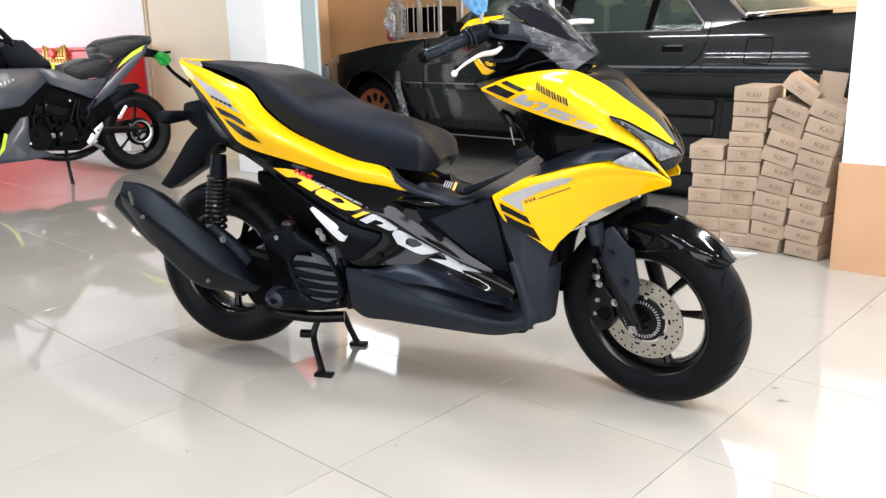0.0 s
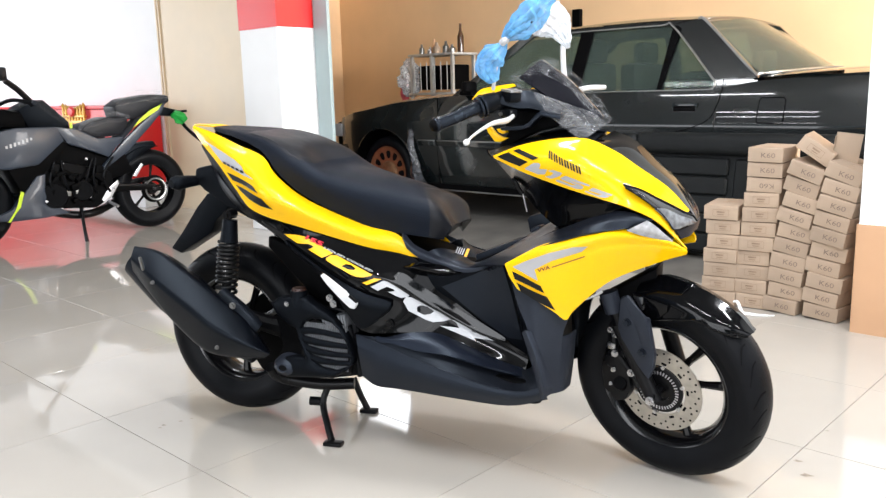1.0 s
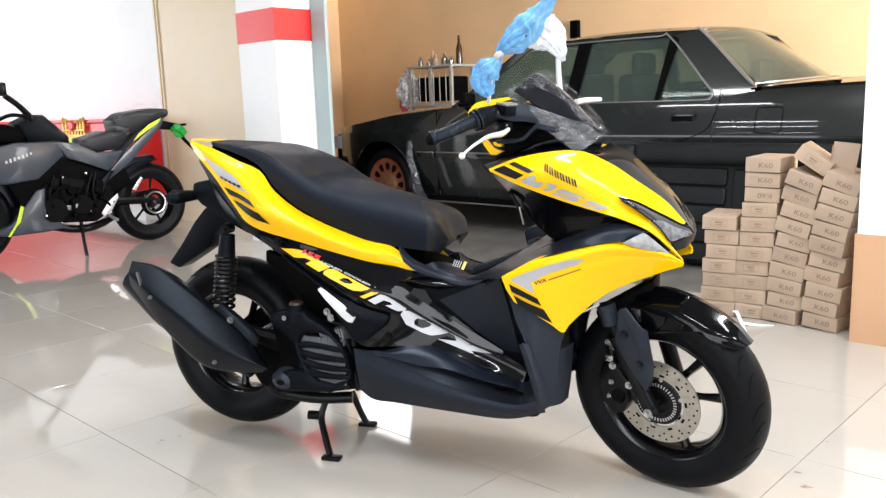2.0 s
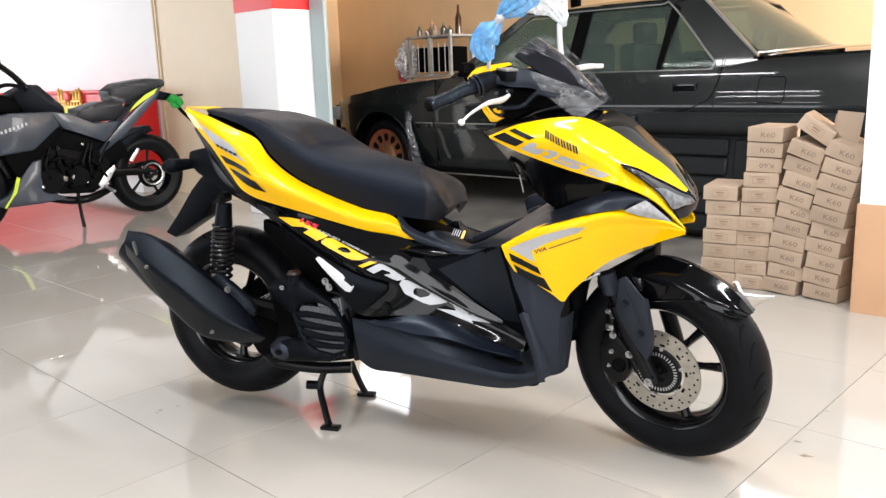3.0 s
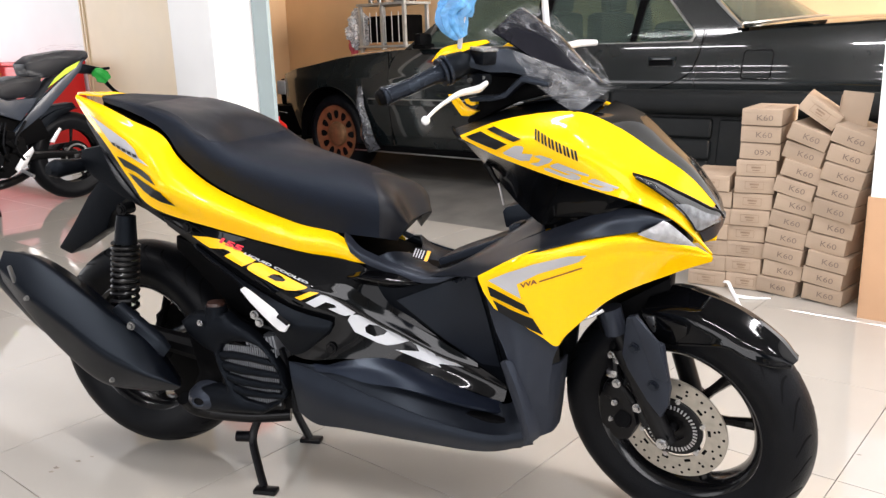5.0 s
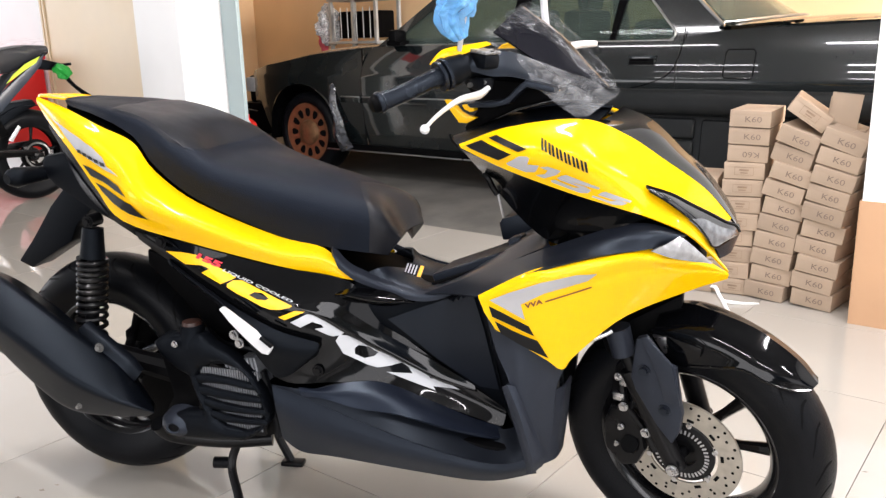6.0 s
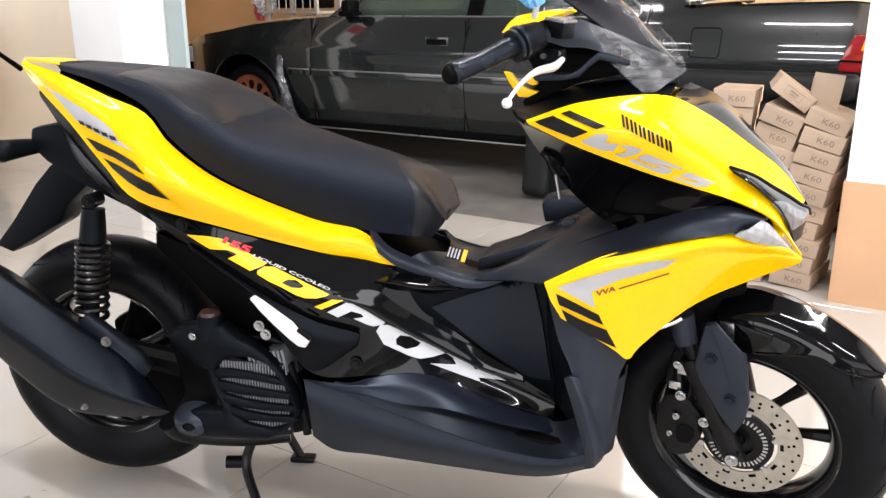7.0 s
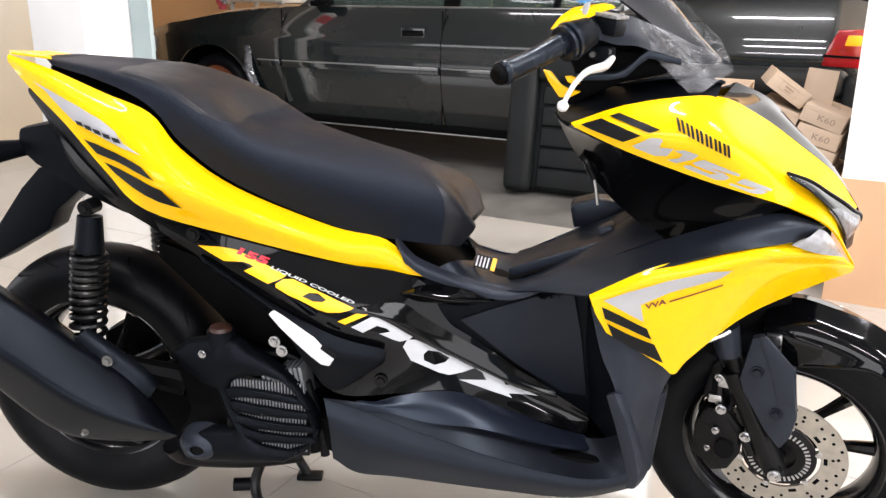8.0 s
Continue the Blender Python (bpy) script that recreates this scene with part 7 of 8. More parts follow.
for o in ([(-2.32, 0), (-2.22, 0), (-1.66, 0.92), (-1.72, 1)], [(-1.66, 0.92), (-0.58, 0.93), (-0.40, 1.0), (-1.70, 1.0)], [(-1.27, 0), (-1.17, 0), (-1.15, 0.93), (-1.25, 0.93)], [(-0.54, 0.0), (0.06, 0.0), (-0.36, 1.0), (-0.60, 0.93)]):
    b = glasshouse(o)
    b.transform(Matrix.Translation((0, 1.70, 0)) @ Matrix.Diagonal((1, -1, 1, 1)))
    cpart("far_pillar", b, M_CARPAINT)
# cabin
cpart("cabin_floor", box_bm((2.9, 1.5, 0.3), (-1.0, 0.85, 0.55), 0.05), M_CARBLACK)
for sx in (-1.32, ):
    for sy in (0.48, 1.22):
        cpart("seat_back", box_bm((0.14, 0.50, 0.55), (sx, sy, 0.92), 0.05, None), M_LEATHER, "dark car seat back")
        cpart("head_rest", box_bm((0.10, 0.26, 0.17), (sx + 0.02, sy, 1.27), 0.05), M_LEATHER)
cpart("seat_back", box_bm((0.16, 1.35, 0.45), (-0.42, 0.85, 0.88), 0.06), M_LEATHER)
for sy in (0.5, 1.2):
    cpart("head_rest", box_bm((0.10, 0.27, 0.16), (-0.36, sy, 1.17), 0.05), M_LEATHER)
cpart("parcel_shelf", box_bm((0.44, 1.40, 0.03), (-0.15, 0.85, 1.045), 0.01), M_CARBLACK, "dark parcel shelf")
cpart("dashboard", box_bm((0.35, 1.4, 0.2), (-2.12, 0.85, 0.93), 0.06), M_CARBLACK)
# trim on the side
for x0, x1 in ((-2.62, -2.43), (-2.415, -1.248), (-1.232, -0.70)):
    strip = cpart("side_moulding", box_bm((x1 - x0, 0.020, 0.045), ((x0 + x1) / 2, 0.004, 0.628), 0.006), M_CARPAINT, "black side moulding with a bright line")
    part("bright_line", box_bm((x1 - x0 - 0.01, 0.006, 0.010), ((x0 + x1) / 2, -0.006, 0.648), 0.002), M_CARTRIM, strip)
for x in (-0.363, -1.435):
    z = 0.886 if x > -1 else 0.846
    hb = cpart("door_handle", box_bm((0.165, 0.016, 0.062), (x, flank_y(x, z) + 0.001, z), 0.006), M_CARPAINT, "black flush door handle")
    part("handle_recess", box_bm((0.140, 0.004, 0.034), (x, flank_y(x, z) - 0.0085, z - 0.004), 0.001), M_GROOVE, hb)
    part("handle_flap", box_bm((0.10, 0.006, 0.014), (x - 0.01, flank_y(x, z) - 0.0095, z + 0.003), 0.002), M_CARBLACK, hb)
fuel = [(0.098, 0.80), (0.225, 0.795), (0.238, 0.81), (0.238, 0.925), (0.225, 0.94), (0.098, 0.94), (0.088, 0.925), (0.088, 0.81), (0.098, 0.80)]
cpart("fuel_flap", tube_bm([(x, flank_y(x, z) - 0.0005, z) for x, z in fuel], 0.0028, n=0, sides=6), M_GROOVE, "square fuel flap seam")
gap = [(-0.150, 1.05), (-0.150, 0.98), (-0.162, 0.90), (-0.20, 0.82), (-0.30, 0.77), (-0.42, 0.74)]
cpart("door_seam", tube_bm([(x, flank_y(x, min(z, 0.99)) - 0.001 + (0.02 if z > 1 else 0), z) for x, z in gap], 0.003, n=24, sides=6), M_GROOVE)
cpart("sill_trim", box_bm((2.35, 0.03, 0.05), (-1.65, 0.055, 0.285), 0.01), M_CARBLACK, "black sill trim")
cpart("sill_line", box_bm((2.35, 0.008, 0.010), (-1.65, 0.036, 0.262), 0.003), M_CARTRIM)
lampb = cpart("tail_lamp", prism_bm([(0.785, 0.752), (0.962, 0.745), (0.962, 0.922), (0.845, 0.918), (0.815, 0.85)], 0.004, 0.35, 0.012), M_REDLENSB, "red tail lamp with an amber corner")
part("amber_corner", prism_bm([(0.878, 0.846), (0.950, 0.846), (0.950, 0.895), (0.888, 0.895)], 0.001, 0.30, 0.008), M_ORANGE, lampb, "amber turn signal lens")
part("lamp_bar", prism_bm([(0.79, 0.795), (0.958, 0.79), (0.958, 0.80), (0.795, 0.805)], 0.0, 0.2), M_CARBLACK, lampb)
mir = cpart("door_mirror", box_bm((0.07, 0.13, 0.085), (-2.07, 0.0, 1.050), 0.032), M_CARBLACK, "black door mirror")
part("mirror_foot", box_bm((0.12, 0.10, 0.035), (-2.12, 0.06, 1.005), 0.012), M_CARBLACK, mir)
cpart("mud_flap", patch_bm([[(-2.745, 0.01, 0.73), (-2.715, -0.006, 0.735), (-2.68, 0.01, 0.73)], [(-2.725, -0.02, 0.60), (-2.69, -0.045, 0.60), (-2.655, -0.01, 0.60)], [(-2.70, -0.01, 0.48), (-2.655, -0.04, 0.47), (-2.61, -0.005, 0.475)], [(-2.69, -0.03, 0.38), (-2.63, -0.055, 0.36), (-2.56, -0.02, 0.37)], [(-2.66, 0.0, 0.27), (-2.60, -0.03, 0.26), (-2.52, 0.0, 0.29)]], 22, 7, 0.004), M_LINER, "torn grey plastic arch liner hanging loose")


def car_wheel(hx, hz, y):
    w = cpart("wheel", lathe_bm([(0.05, -0.012), (0.085, -0.012), (0.097, -0.004), (0.188, -0.010), (0.208, -0.018), (0.219, -0.022), (0.223, -0.012), (0.219, 0.03), (0.21, 0.10), (0.05, 0.10)], 72, close=True), M_BRONZE, "bronze alloy wheel with round vents")
    w.location = (hx, y, hz)
    r = 0.305
    pr = [(0.219, -0.020), (0.226, -0.034), (0.248, -0.040), (0.272, -0.034), (0.292, -0.014), (0.303, 0.02), (r, 0.08), (0.303, 0.14), (0.28, 0.17), (0.20, 0.16)]
    part("tyre", lathe_bm([(p.x, p.y) for p in spline([(a, b, 0) for a, b in pr], 30)], 72), M_RUBBER, w, "dull black car tyre")
    for k in range(12):
        a = 2 * math.pi * k / 12
        vent = prism_bm([(0.118, -0.008), (0.118, 0.008), (0.138, 0.020), (0.166, 0.025), (0.181, 0.016), (0.181, -0.016), (0.166, -0.025), (0.138, -0.020)], -0.0125, -0.004, 0.002, 1)
        vent.transform(Matrix.Rotation(a, 4, "Y"))
        part("vent", vent, M_GROOVE, w)
    part("hub_cap", lathe_bm([(0.0, -0.034), (0.068, -0.032), (0.088, -0.022), (0.096, -0.006)], 32), M_BRONZE, w)
    return w


for hx, hz in HUBS:
    car_wheel(hx, hz, 0.085)
    car_wheel(hx, hz, 1.45)
    cpart("arch_liner", patch_bm([[(hx + 0.37 * math.cos(a), y, hz + 0.37 * math.sin(a)) for y in (0.02, 0.2, 0.4)] for a in (-0.15, 0.5, 1.1, 1.57, 2.0, 2.6, 3.3)], 24, 4, 0.004), M_CARBLACK)

# ---- red extinguisher standing behind the jamb ----
ext = thing("fire_extinguisher", "red fire extinguisher with a pale hose beside the garage jamb", "extinguisher", ROOM @ pose(-4.040, 2.75, 0.045))
cyl = lathe_bm([(0.0, 0.0), (0.070, 0.0), (0.076, 0.012), (0.076, 0.36), (0.066, 0.405), (0.035, 0.432), (0.022, 0.440), (0.022, 0.470), (0.0, 0.470)], 32)
cyl.transform(Matrix.Rotation(radians(90), 4, "X"))
part("cylinder", cyl, M_REDRIM, ext)
part("valve", box_bm((0.05, 0.03, 0.03), (0, 0, 0.485), 0.006), M_BLACKMET, ext)
part("squeeze_lever", box_bm((0.10, 0.018, 0.010), (0.02, 0, 0.507), 0.003, pose(0, 0, 0, 0, 6, 0)), M_BLACKMET, ext)
part("hose", tube_bm([(0.0, -0.02, 0.490), (0.02, -0.07, 0.505), (0.06, -0.085, 0.475), (0.135, -0.085, 0.415)], 0.011, n=18, sides=10), M_WHITE, ext, "pale hose with its nozzle")

# ---- a removed bench seat standing on its edge before the car ----
BENCH = ROOM @ pose(-0.46, 2.66, 0.055, -8, 0, 0)
bench = thing("bench_seat", "black leather car bench seat standing upright on the concrete", "car seat", BENCH)
part("seat_shell", box_bm((1.70, 0.14, 0.66), (0, 0.10, 0.34), 0.05, None, 4), M_LEATHER, bench, "black padded seat shell")
for sx in (-0.79, 0.79):
    part("bolster", box_bm((0.15, 0.20, 0.70), (sx, 0.055, 0.35), 0.055, None, 4), M_LEATHER, bench, "rounded black side bolster")
part("top_roll", box_bm((1.46, 0.20, 0.13), (0, 0.07, 0.645), 0.055, None, 4), M_LEATHER, bench, "rounded black top roll")
for sx, w in ((-0.42, 0.54), (0.0, 0.24), (0.42, 0.54)):
    for k in range(5 if sx < 0 else 2):
        h = 0.107 if sx < 0 else 0.268
        part("rib" if sx < 0 else "pad", box_bm((w, 0.06, h), (sx, 0.036 if sx < 0 else 0.046, 0.031 + h / 2 + (h + 0.001) * k), 0.024, None, 3), M_LEATHER, bench)

# ---- rack with bottles against the garage wall ----
RACK = ROOM @ pose(-5.03, 5.02, 0.05)
rack = thing("storage_rack", "grey metal wire rack filled with tools and bottles", "rack", RACK)
for x in (-0.16, 0.14, 0.44):
    for y in (-0.17, 0.17):
        part("post", box_bm((0.035, 0.03, 1.36), (x, y, 0.68), 0.004), M_RACK, rack)
for z in (0.15, 0.55, 0.95, 1.36):
    part("shelf", box_bm((0.66, 0.40, 0.025), (0.14, 0, z), 0.004), M_RACK, rack)
for x in (-0.01, 0.29):
    for z in (0.28, 0.72, 1.12):
        part("crate", box_bm((0.22, 0.26, 0.26), (x, 0.02, z), 0.02), random.choice((M_CARBLACK, M_GREYPL, M_CARBLACK)), rack)
        for k in range(3):
            part("wire", rod_bm((x - 0.09 + k * 0.09, -0.19, z - 0.14), (x - 0.09 + k * 0.09, -0.19, z + 0.16), 0.005, 6), M_RACK, rack)


def bottle(x, y, z, r, h, material, label):
    b = lathe_bm([(0, 0), (r, 0), (r * 1.02, h * 0.1), (r, h * 0.55), (r * 0.45, h * 0.75), (r * 0.35, h), (0, h)], 18)
    b.transform(Matrix.Rotation(radians(90), 4, "X"))
    ob = part("bottle", b, material)
    ob.matrix_world = RACK @ pose(x, y, z)
    return tagged(ob, label, "bottle", "bottles on the rack")


for x, r, h, m_, l_ in ((-0.13, 0.03, 0.11, M_CARTRIM, "small grey bottle on the rack"), (-0.05, 0.035, 0.08, M_CHROME, "bright metal can on the rack"), (0.03, 0.03, 0.16, M_BROWN, "tan bottle on the rack"), (0.11, 0.04, 0.12, M_CARD, "brown bottle on the rack"), (0.20, 0.035, 0.13, M_CARTRIM, "grey bottle on the rack"), (0.30, 0.035, 0.09, M_CARTRIM, "small grey bottle on the rack"), (0.40, 0.035, 0.30, M_BROWNGLASS, "tall dark brown glass bottle on the rack")):
    bottle(x, random.uniform(-0.08, 0.08), 1.373, r, h, m_, l_)
bag = part("plastic_bag", bag_bm([(0, 0, 0), (0, 0, -0.12), (0.01, 0, -0.28), (0, 0, -0.42)], [0.03, 0.09, 0.12, 0.05], 21, crush=0.8), M_WHITEBAG)
bag.matrix_world = RACK @ pose(-0.25, -0.12, 1.34)
tagged(bag, "grey translucent plastic bag hung on the rack", "bag")
cloth = part("cloth", bag_bm([(0, 0, 0), (0, 0, -0.1), (0.01, 0, -0.25)], [0.02, 0.05, 0.03], 31, crush=0.7), M_PINK)
cloth.matrix_world = RACK @ pose(-0.36, -0.10, 1.12)
tagged(cloth, "small pink cloth hung beside the rack", "cloth")
sw = part("wall_box", box_bm((0.09, 0.06, 0.17), (0, 0, 0), 0.01), M_CARBLACK)
sw.matrix_world = ROOM @ pose(-3.35, GAR - 0.03, 1.69)
tagged(sw, "small dark switch box on the garage wall", "switch box")

# gilt ornament on the front of the counter
orn = thing("ornament", "red and gilt crown-shaped ornament fixed to the red counter", "ornament", ROOM @ pose(-7.10, 1.915, 0.80) @ Matrix.Diagonal((1.55, 1, 0.95, 1)))
part("base", box_bm((0.34, 0.05, 0.03), (0, 0, 0.015), 0.006), M_GOLD, orn)
part("red_heart", lathe_bm([(0.0, -0.02), (0.04, -0.015), (0.055, 0.0), (0.04, 0.015), (0.0, 0.02)], 24), M_REDRIM, orn).matrix_local = pose(0, -0.025, 0.125)
part("band", box_bm((0.34, 0.035, 0.022), (0, 0, 0.075), 0.006), M_GOLD, orn)
for k in range(8):
    x = -0.154 + 0.044 * k
    h = 0.20 - 0.05 * abs(abs(x) - 0.15) / 0.15
    part("finial", lathe_bm([(0.0, 0.0), (0.015, 0.0), (0.010, h * 0.3), (0.017, h * 0.5), (0.010, h * 0.7), (0.018, h * 0.85), (0.0, h)], 12), M_GOLD, orn).matrix_local = pose(x, 0, 0.02, 90, 0, 0)

# ---- grey naked motorcycle at the counter, leaning on its side stand ----
BIKE = Matrix.Translation((-3.216, 3.02, 0)) @ Matrix.Rotation(radians(-109.3), 4, "Z")
bike = thing("motorcycle", "grey and black naked motorcycle with lime accents and wrapped seat", "motorcycle", BIKE)


def bpart(name, bm, material, label="", parent=None):
    return part(name, bm, material, parent or bike, label)


def slab(pts, half, bevel=0.012):
    return prism_bm([(p[0], p[2]) for p in pts], -half, half, bevel)


for k in range(7):
    bpart("mark_bar", box_bm((0.014, 0.003, 0.026 if k % 3 else 0.018), (1.12 - 0.028 * k, 0.2115, 0.722 + 0.008 * k), 0.0, None), M_WHITE, "pale mark on the tank shroud")
for nm, cx in (("rear_wheel", 0.0), ("front_wheel", 1.36)):
    w = bpart(nm, lathe_bm([(0.212, -0.045), (0.225, -0.052), (0.222, -0.03), (0.200, 0.0), (0.222, 0.03), (0.225, 0.052), (0.212, 0.045), (0.190, 0.0)], 60, close=True), M_BLACKRIM, "black alloy wheel")
    w.location = (cx, 0, 0.315)
    part("tyre", lathe_bm([(p.x, p.y) for p in spline([(0.192, 0.052, 0), (0.25, 0.068, 0), (0.28, 0.062, 0), (0.305, 0.035, 0), (0.314, 0, 0), (0.305, -0.035, 0), (0.28, -0.062, 0), (0.25, -0.068, 0), (0.192, -0.052, 0)], 28)], 72), M_RUBBER, w, "wide black tyre")
    for k in range(5):
        part("spoke", spoke_bm(0.215, k, 0, 5), M_BLACKRIM, w)
    part("hub", lathe_bm([(0.012, -0.06), (0.04, -0.06), (0.05, -0.04), (0.05, 0.04), (0.04, 0.06), (0.012, 0.06)], 28), M_BLACKMET, w)
    part("brake_disc", lathe_bm([(0.06, 0.074), (0.11, 0.074), (0.11, 0.078), (0.06, 0.078)], 50, close=True), M_ENGINE, w, "dark brake disc")
part("sprocket_cover", lathe_bm([(0.078, 0.108), (0.090, 0.110), (0.090, 0.104), (0.078, 0.102)], 40, close=True), M_CARTRIM, bpart("axle", rod_bm((0, -0.1, 0.315), (0, 0.1, 0.315), 0.012), M_ALU)).matrix_local = pose(0, 0, 0.315)
bpart("pillion_seat", slab(((0.280, 0.100, 0.976), (0.198, 0.100, 1.029), (-0.036, 0.100, 1.060), (-0.184, 0.100, 1.052), (-0.193, 0.100, 1.002), (-0.103, 0.100, 0.939), (0.111, 0.100, 0.874), (0.260, 0.100, 0.877)), 0.10, 0.025), M_SEATEDGE, "black pillion seat in clear film")
bpart("rider_seat", slab(((0.572, 0.120, 0.794), (0.519, 0.120, 0.849), (0.342, 0.120, 0.898), (0.178, 0.120, 0.890), (0.192, 0.120, 0.813), (0.261, 0.120, 0.757), (0.438, 0.120, 0.743)), 0.12, 0.025), M_SEATEDGE, "black rider seat in clear film")
for sgn in (1, -1):
    g = prism_bm([(p[0], p[2]) for p in ((-0.134, 0.110, 1.000), (-0.066, 0.110, 0.949), (0.088, 0.110, 0.838), (0.239, 0.110, 0.717), (0.463, 0.110, 0.498), (0.429, 0.110, 0.495), (0.203, 0.110, 0.640), (0.022, 0.110, 0.804), (-0.096, 0.110, 0.917))], sgn * 0.105, sgn * 0.135, 0.006)
    bpart("tail_panel", g, M_GREYBIKE, "grey tail panel with a lime edge")
    g = prism_bm([(p[0], p[2]) for p in ((-0.098, 0.120, 0.983), (0.012, 0.120, 0.935), (0.103, 0.120, 0.869), (0.156, 0.120, 0.811), (0.037, 0.120, 0.883), (-0.064, 0.120, 0.940))], sgn * 0.136, sgn * 0.139, 0.0)
    bpart("lime_edge", g, M_LIME)
    g = prism_bm([(p[0], p[2]) for p in ((0.760, 0.150, 0.846), (0.602, 0.150, 0.820), (0.451, 0.150, 0.744), (0.250, 0.150, 0.748), (0.292, 0.150, 0.691), (0.382, 0.150, 0.599), (0.545, 0.150, 0.667), (0.683, 0.150, 0.719))], sgn * 0.13, sgn * 0.16, 0.01)
    bpart("side_panel", g, M_GREYBIKE, "grey side panel")
    g = prism_bm([(p[0], p[2]) for p in ((0.768, 0.200, 0.847), (0.720, 0.200, 0.747), (0.917, 0.200, 0.586), (1.126, 0.200, 0.566), (1.302, 0.200, 0.583), (1.271, 0.200, 0.808), (1.052, 0.200, 0.851))], sgn * 0.17, sgn * 0.21, 0.015)
    bpart("tank_shroud", g, M_GREYBIKE, "grey tank shroud")
    g = prism_bm([(p[0], p[2]) for p in ((0.931, 0.180, 0.506), (0.868, 0.180, 0.516), (0.885, 0.180, 0.380), (0.841, 0.180, 0.292), (0.717, 0.180, 0.218), (0.900, 0.180, 0.201), (1.129, 0.180, 0.201), (1.273, 0.180, 0.222), (1.118, 0.180, 0.287))], sgn * 0.13, sgn * 0.18, 0.012)
    bpart("belly_cowl", g, M_GREYBIKE, "grey belly cowl with a lime flash")
    g = prism_bm([(p[0], p[2]) for p in ((1.030, 0.185, 0.400), (1.052, 0.185, 0.410), (1.089, 0.185, 0.304), (1.115, 0.185, 0.262), (1.160, 0.185, 0.204), (1.145, 0.185, 0.200), (1.097, 0.185, 0.265), (1.065, 0.185, 0.298))], sgn * 0.181, sgn * 0.184, 0.0)
    bpart("lime_flash", g, M_LIME)
bpart("fuel_tank", slab(((0.990, 0, 0.980), (0.873, 0, 1.033), (0.793, 0, 1.043), (0.722, 0, 0.965), (0.626, 0, 0.878), (0.625, 0, 0.800), (0.753, 0, 0.784), (0.930, 0, 0.840)), 0.12, 0.045), M_MATTE, "black fuel tank under clear film")
bpart("tank_pad", slab(((1.30, 0, 0.860), (1.25, 0, 0.965), (1.076, 0, 0.985), (0.950, 0, 0.955), (0.93, 0, 0.84)), 0.13, 0.04), M_CARBLACK)
bpart("film", bag_bm([(0.96, 0.08, 0.99), (0.84, 0.10, 1.02), (0.72, 0.12, 0.93), (0.62, 0.12, 0.84)], [0.03, 0.05, 0.05, 0.03], 53, n=20, sides=20, crush=0.5), M_FILM, "crumpled clear film over the tank")
bpart("tag", box_bm((0.022, 0.006, 0.04), (0.641, 0.155, 0.848), 0.003, None, 1), M_LIME, "small lime tag")
bpart("frame", slab(((1.098, 0.100, 0.795), (0.796, 0.100, 0.775), (0.523, 0.100, 0.673), (0.224, 0.100, 0.607), (0.171, 0.100, 0.470), (0.426, 0.100, 0.408), (0.667, 0.100, 0.518), (1.055, 0.100, 0.555)), 0.11, 0.015), M_CARBLACK)
eng = bpart("engine", slab(((0.990, 0.140, 0.590), (0.676, 0.140, 0.582), (0.369, 0.140, 0.491), (0.345, 0.140, 0.314), (0.509, 0.140, 0.226), (0.838, 0.140, 0.256), (0.942, 0.140, 0.363)), 0.15, 0.02), M_ENGINE, "black engine block")
part("clutch_case", rod_bm((0.829, 0.200, 0.354), (0.799, 0.120, 0.345), 0.085, 28, 0.095), M_ENGINE, eng)
part("sprocket_case", rod_bm((0.620, 0.190, 0.370), (0.591, 0.120, 0.363), 0.07, 28, 0.08), M_ENGINE, eng)
part("engine_badge", box_bm((0.09, 0.004, 0.035), (0, 0, 0), 0.002, pose(*(0.758, 0.205, 0.366), 0, -10, 0)), M_CARTRIM, eng)
for p in ((0.737, 0.160, 0.580), (0.558, 0.160, 0.598), (0.499, 0.160, 0.567), (0.774, 0.160, 0.249), (0.575, 0.200, 0.324), (0.371, 0.160, 0.362), (0.893, 0.200, 0.321)):
    part("bolt", bolt_bm(p, (0, 1, 0), 0.007, 0.01), M_CHROME, eng)
bpart("swing_arm", tube_bm([(0.366, 0.100, 0.358), (0.188, 0.105, 0.347), (-0.001, 0.100, 0.326)], [0.045, 0.036, 0.03], n=10, sides=10, flat=0.5), M_BLACKMET, "black swing arm")
bpart("chain_guard", slab(((0.340, 0.100, 0.390), (0.013, 0.100, 0.410), (0.008, 0.100, 0.373), (0.324, 0.100, 0.331)), 0.012, 0.002), M_BLACKMET)
bpart("axle_block", box_bm((0.07, 0.02, 0.035), (0.0, 0.115, 0.315), 0.008), M_BLACKMET, "black axle adjuster")
bpart("rear_hugger", patch_bm([[(0.345 * math.cos(a), y, 0.315 + 0.345 * math.sin(a)) for y in (-0.08, -0.05, 0, 0.05, 0.08)] for a in (0.55, 0.95, 1.35, 1.75)], 16, 8, 0.006), M_MATTE, "black rear hugger")
bpart("tail_unit", slab(((-0.100, 0.050, 0.975), (-0.316, 0.050, 0.921), (-0.311, 0.050, 0.871), (-0.125, 0.050, 0.894)), 0.05, 0.01), M_MATTE, "black tail unit")
bpart("plate_holder", tube_bm([(-0.299, -0.000, 0.886), (-0.389, 0.000, 0.765), (-0.549, -0.000, 0.637)], [0.02, 0.014, 0.02], n=10, sides=8), M_MATTE, "black plate holder stalk")
ind = bpart("rear_indicator", bag_bm([(-0.218, 0.090, 0.912), (-0.267, 0.100, 0.864), (-0.298, 0.110, 0.831)], [0.03, 0.05, 0.03], 41, n=12, sides=14, crush=0.8), M_GREEN, "turn signal wrapped in green tape")
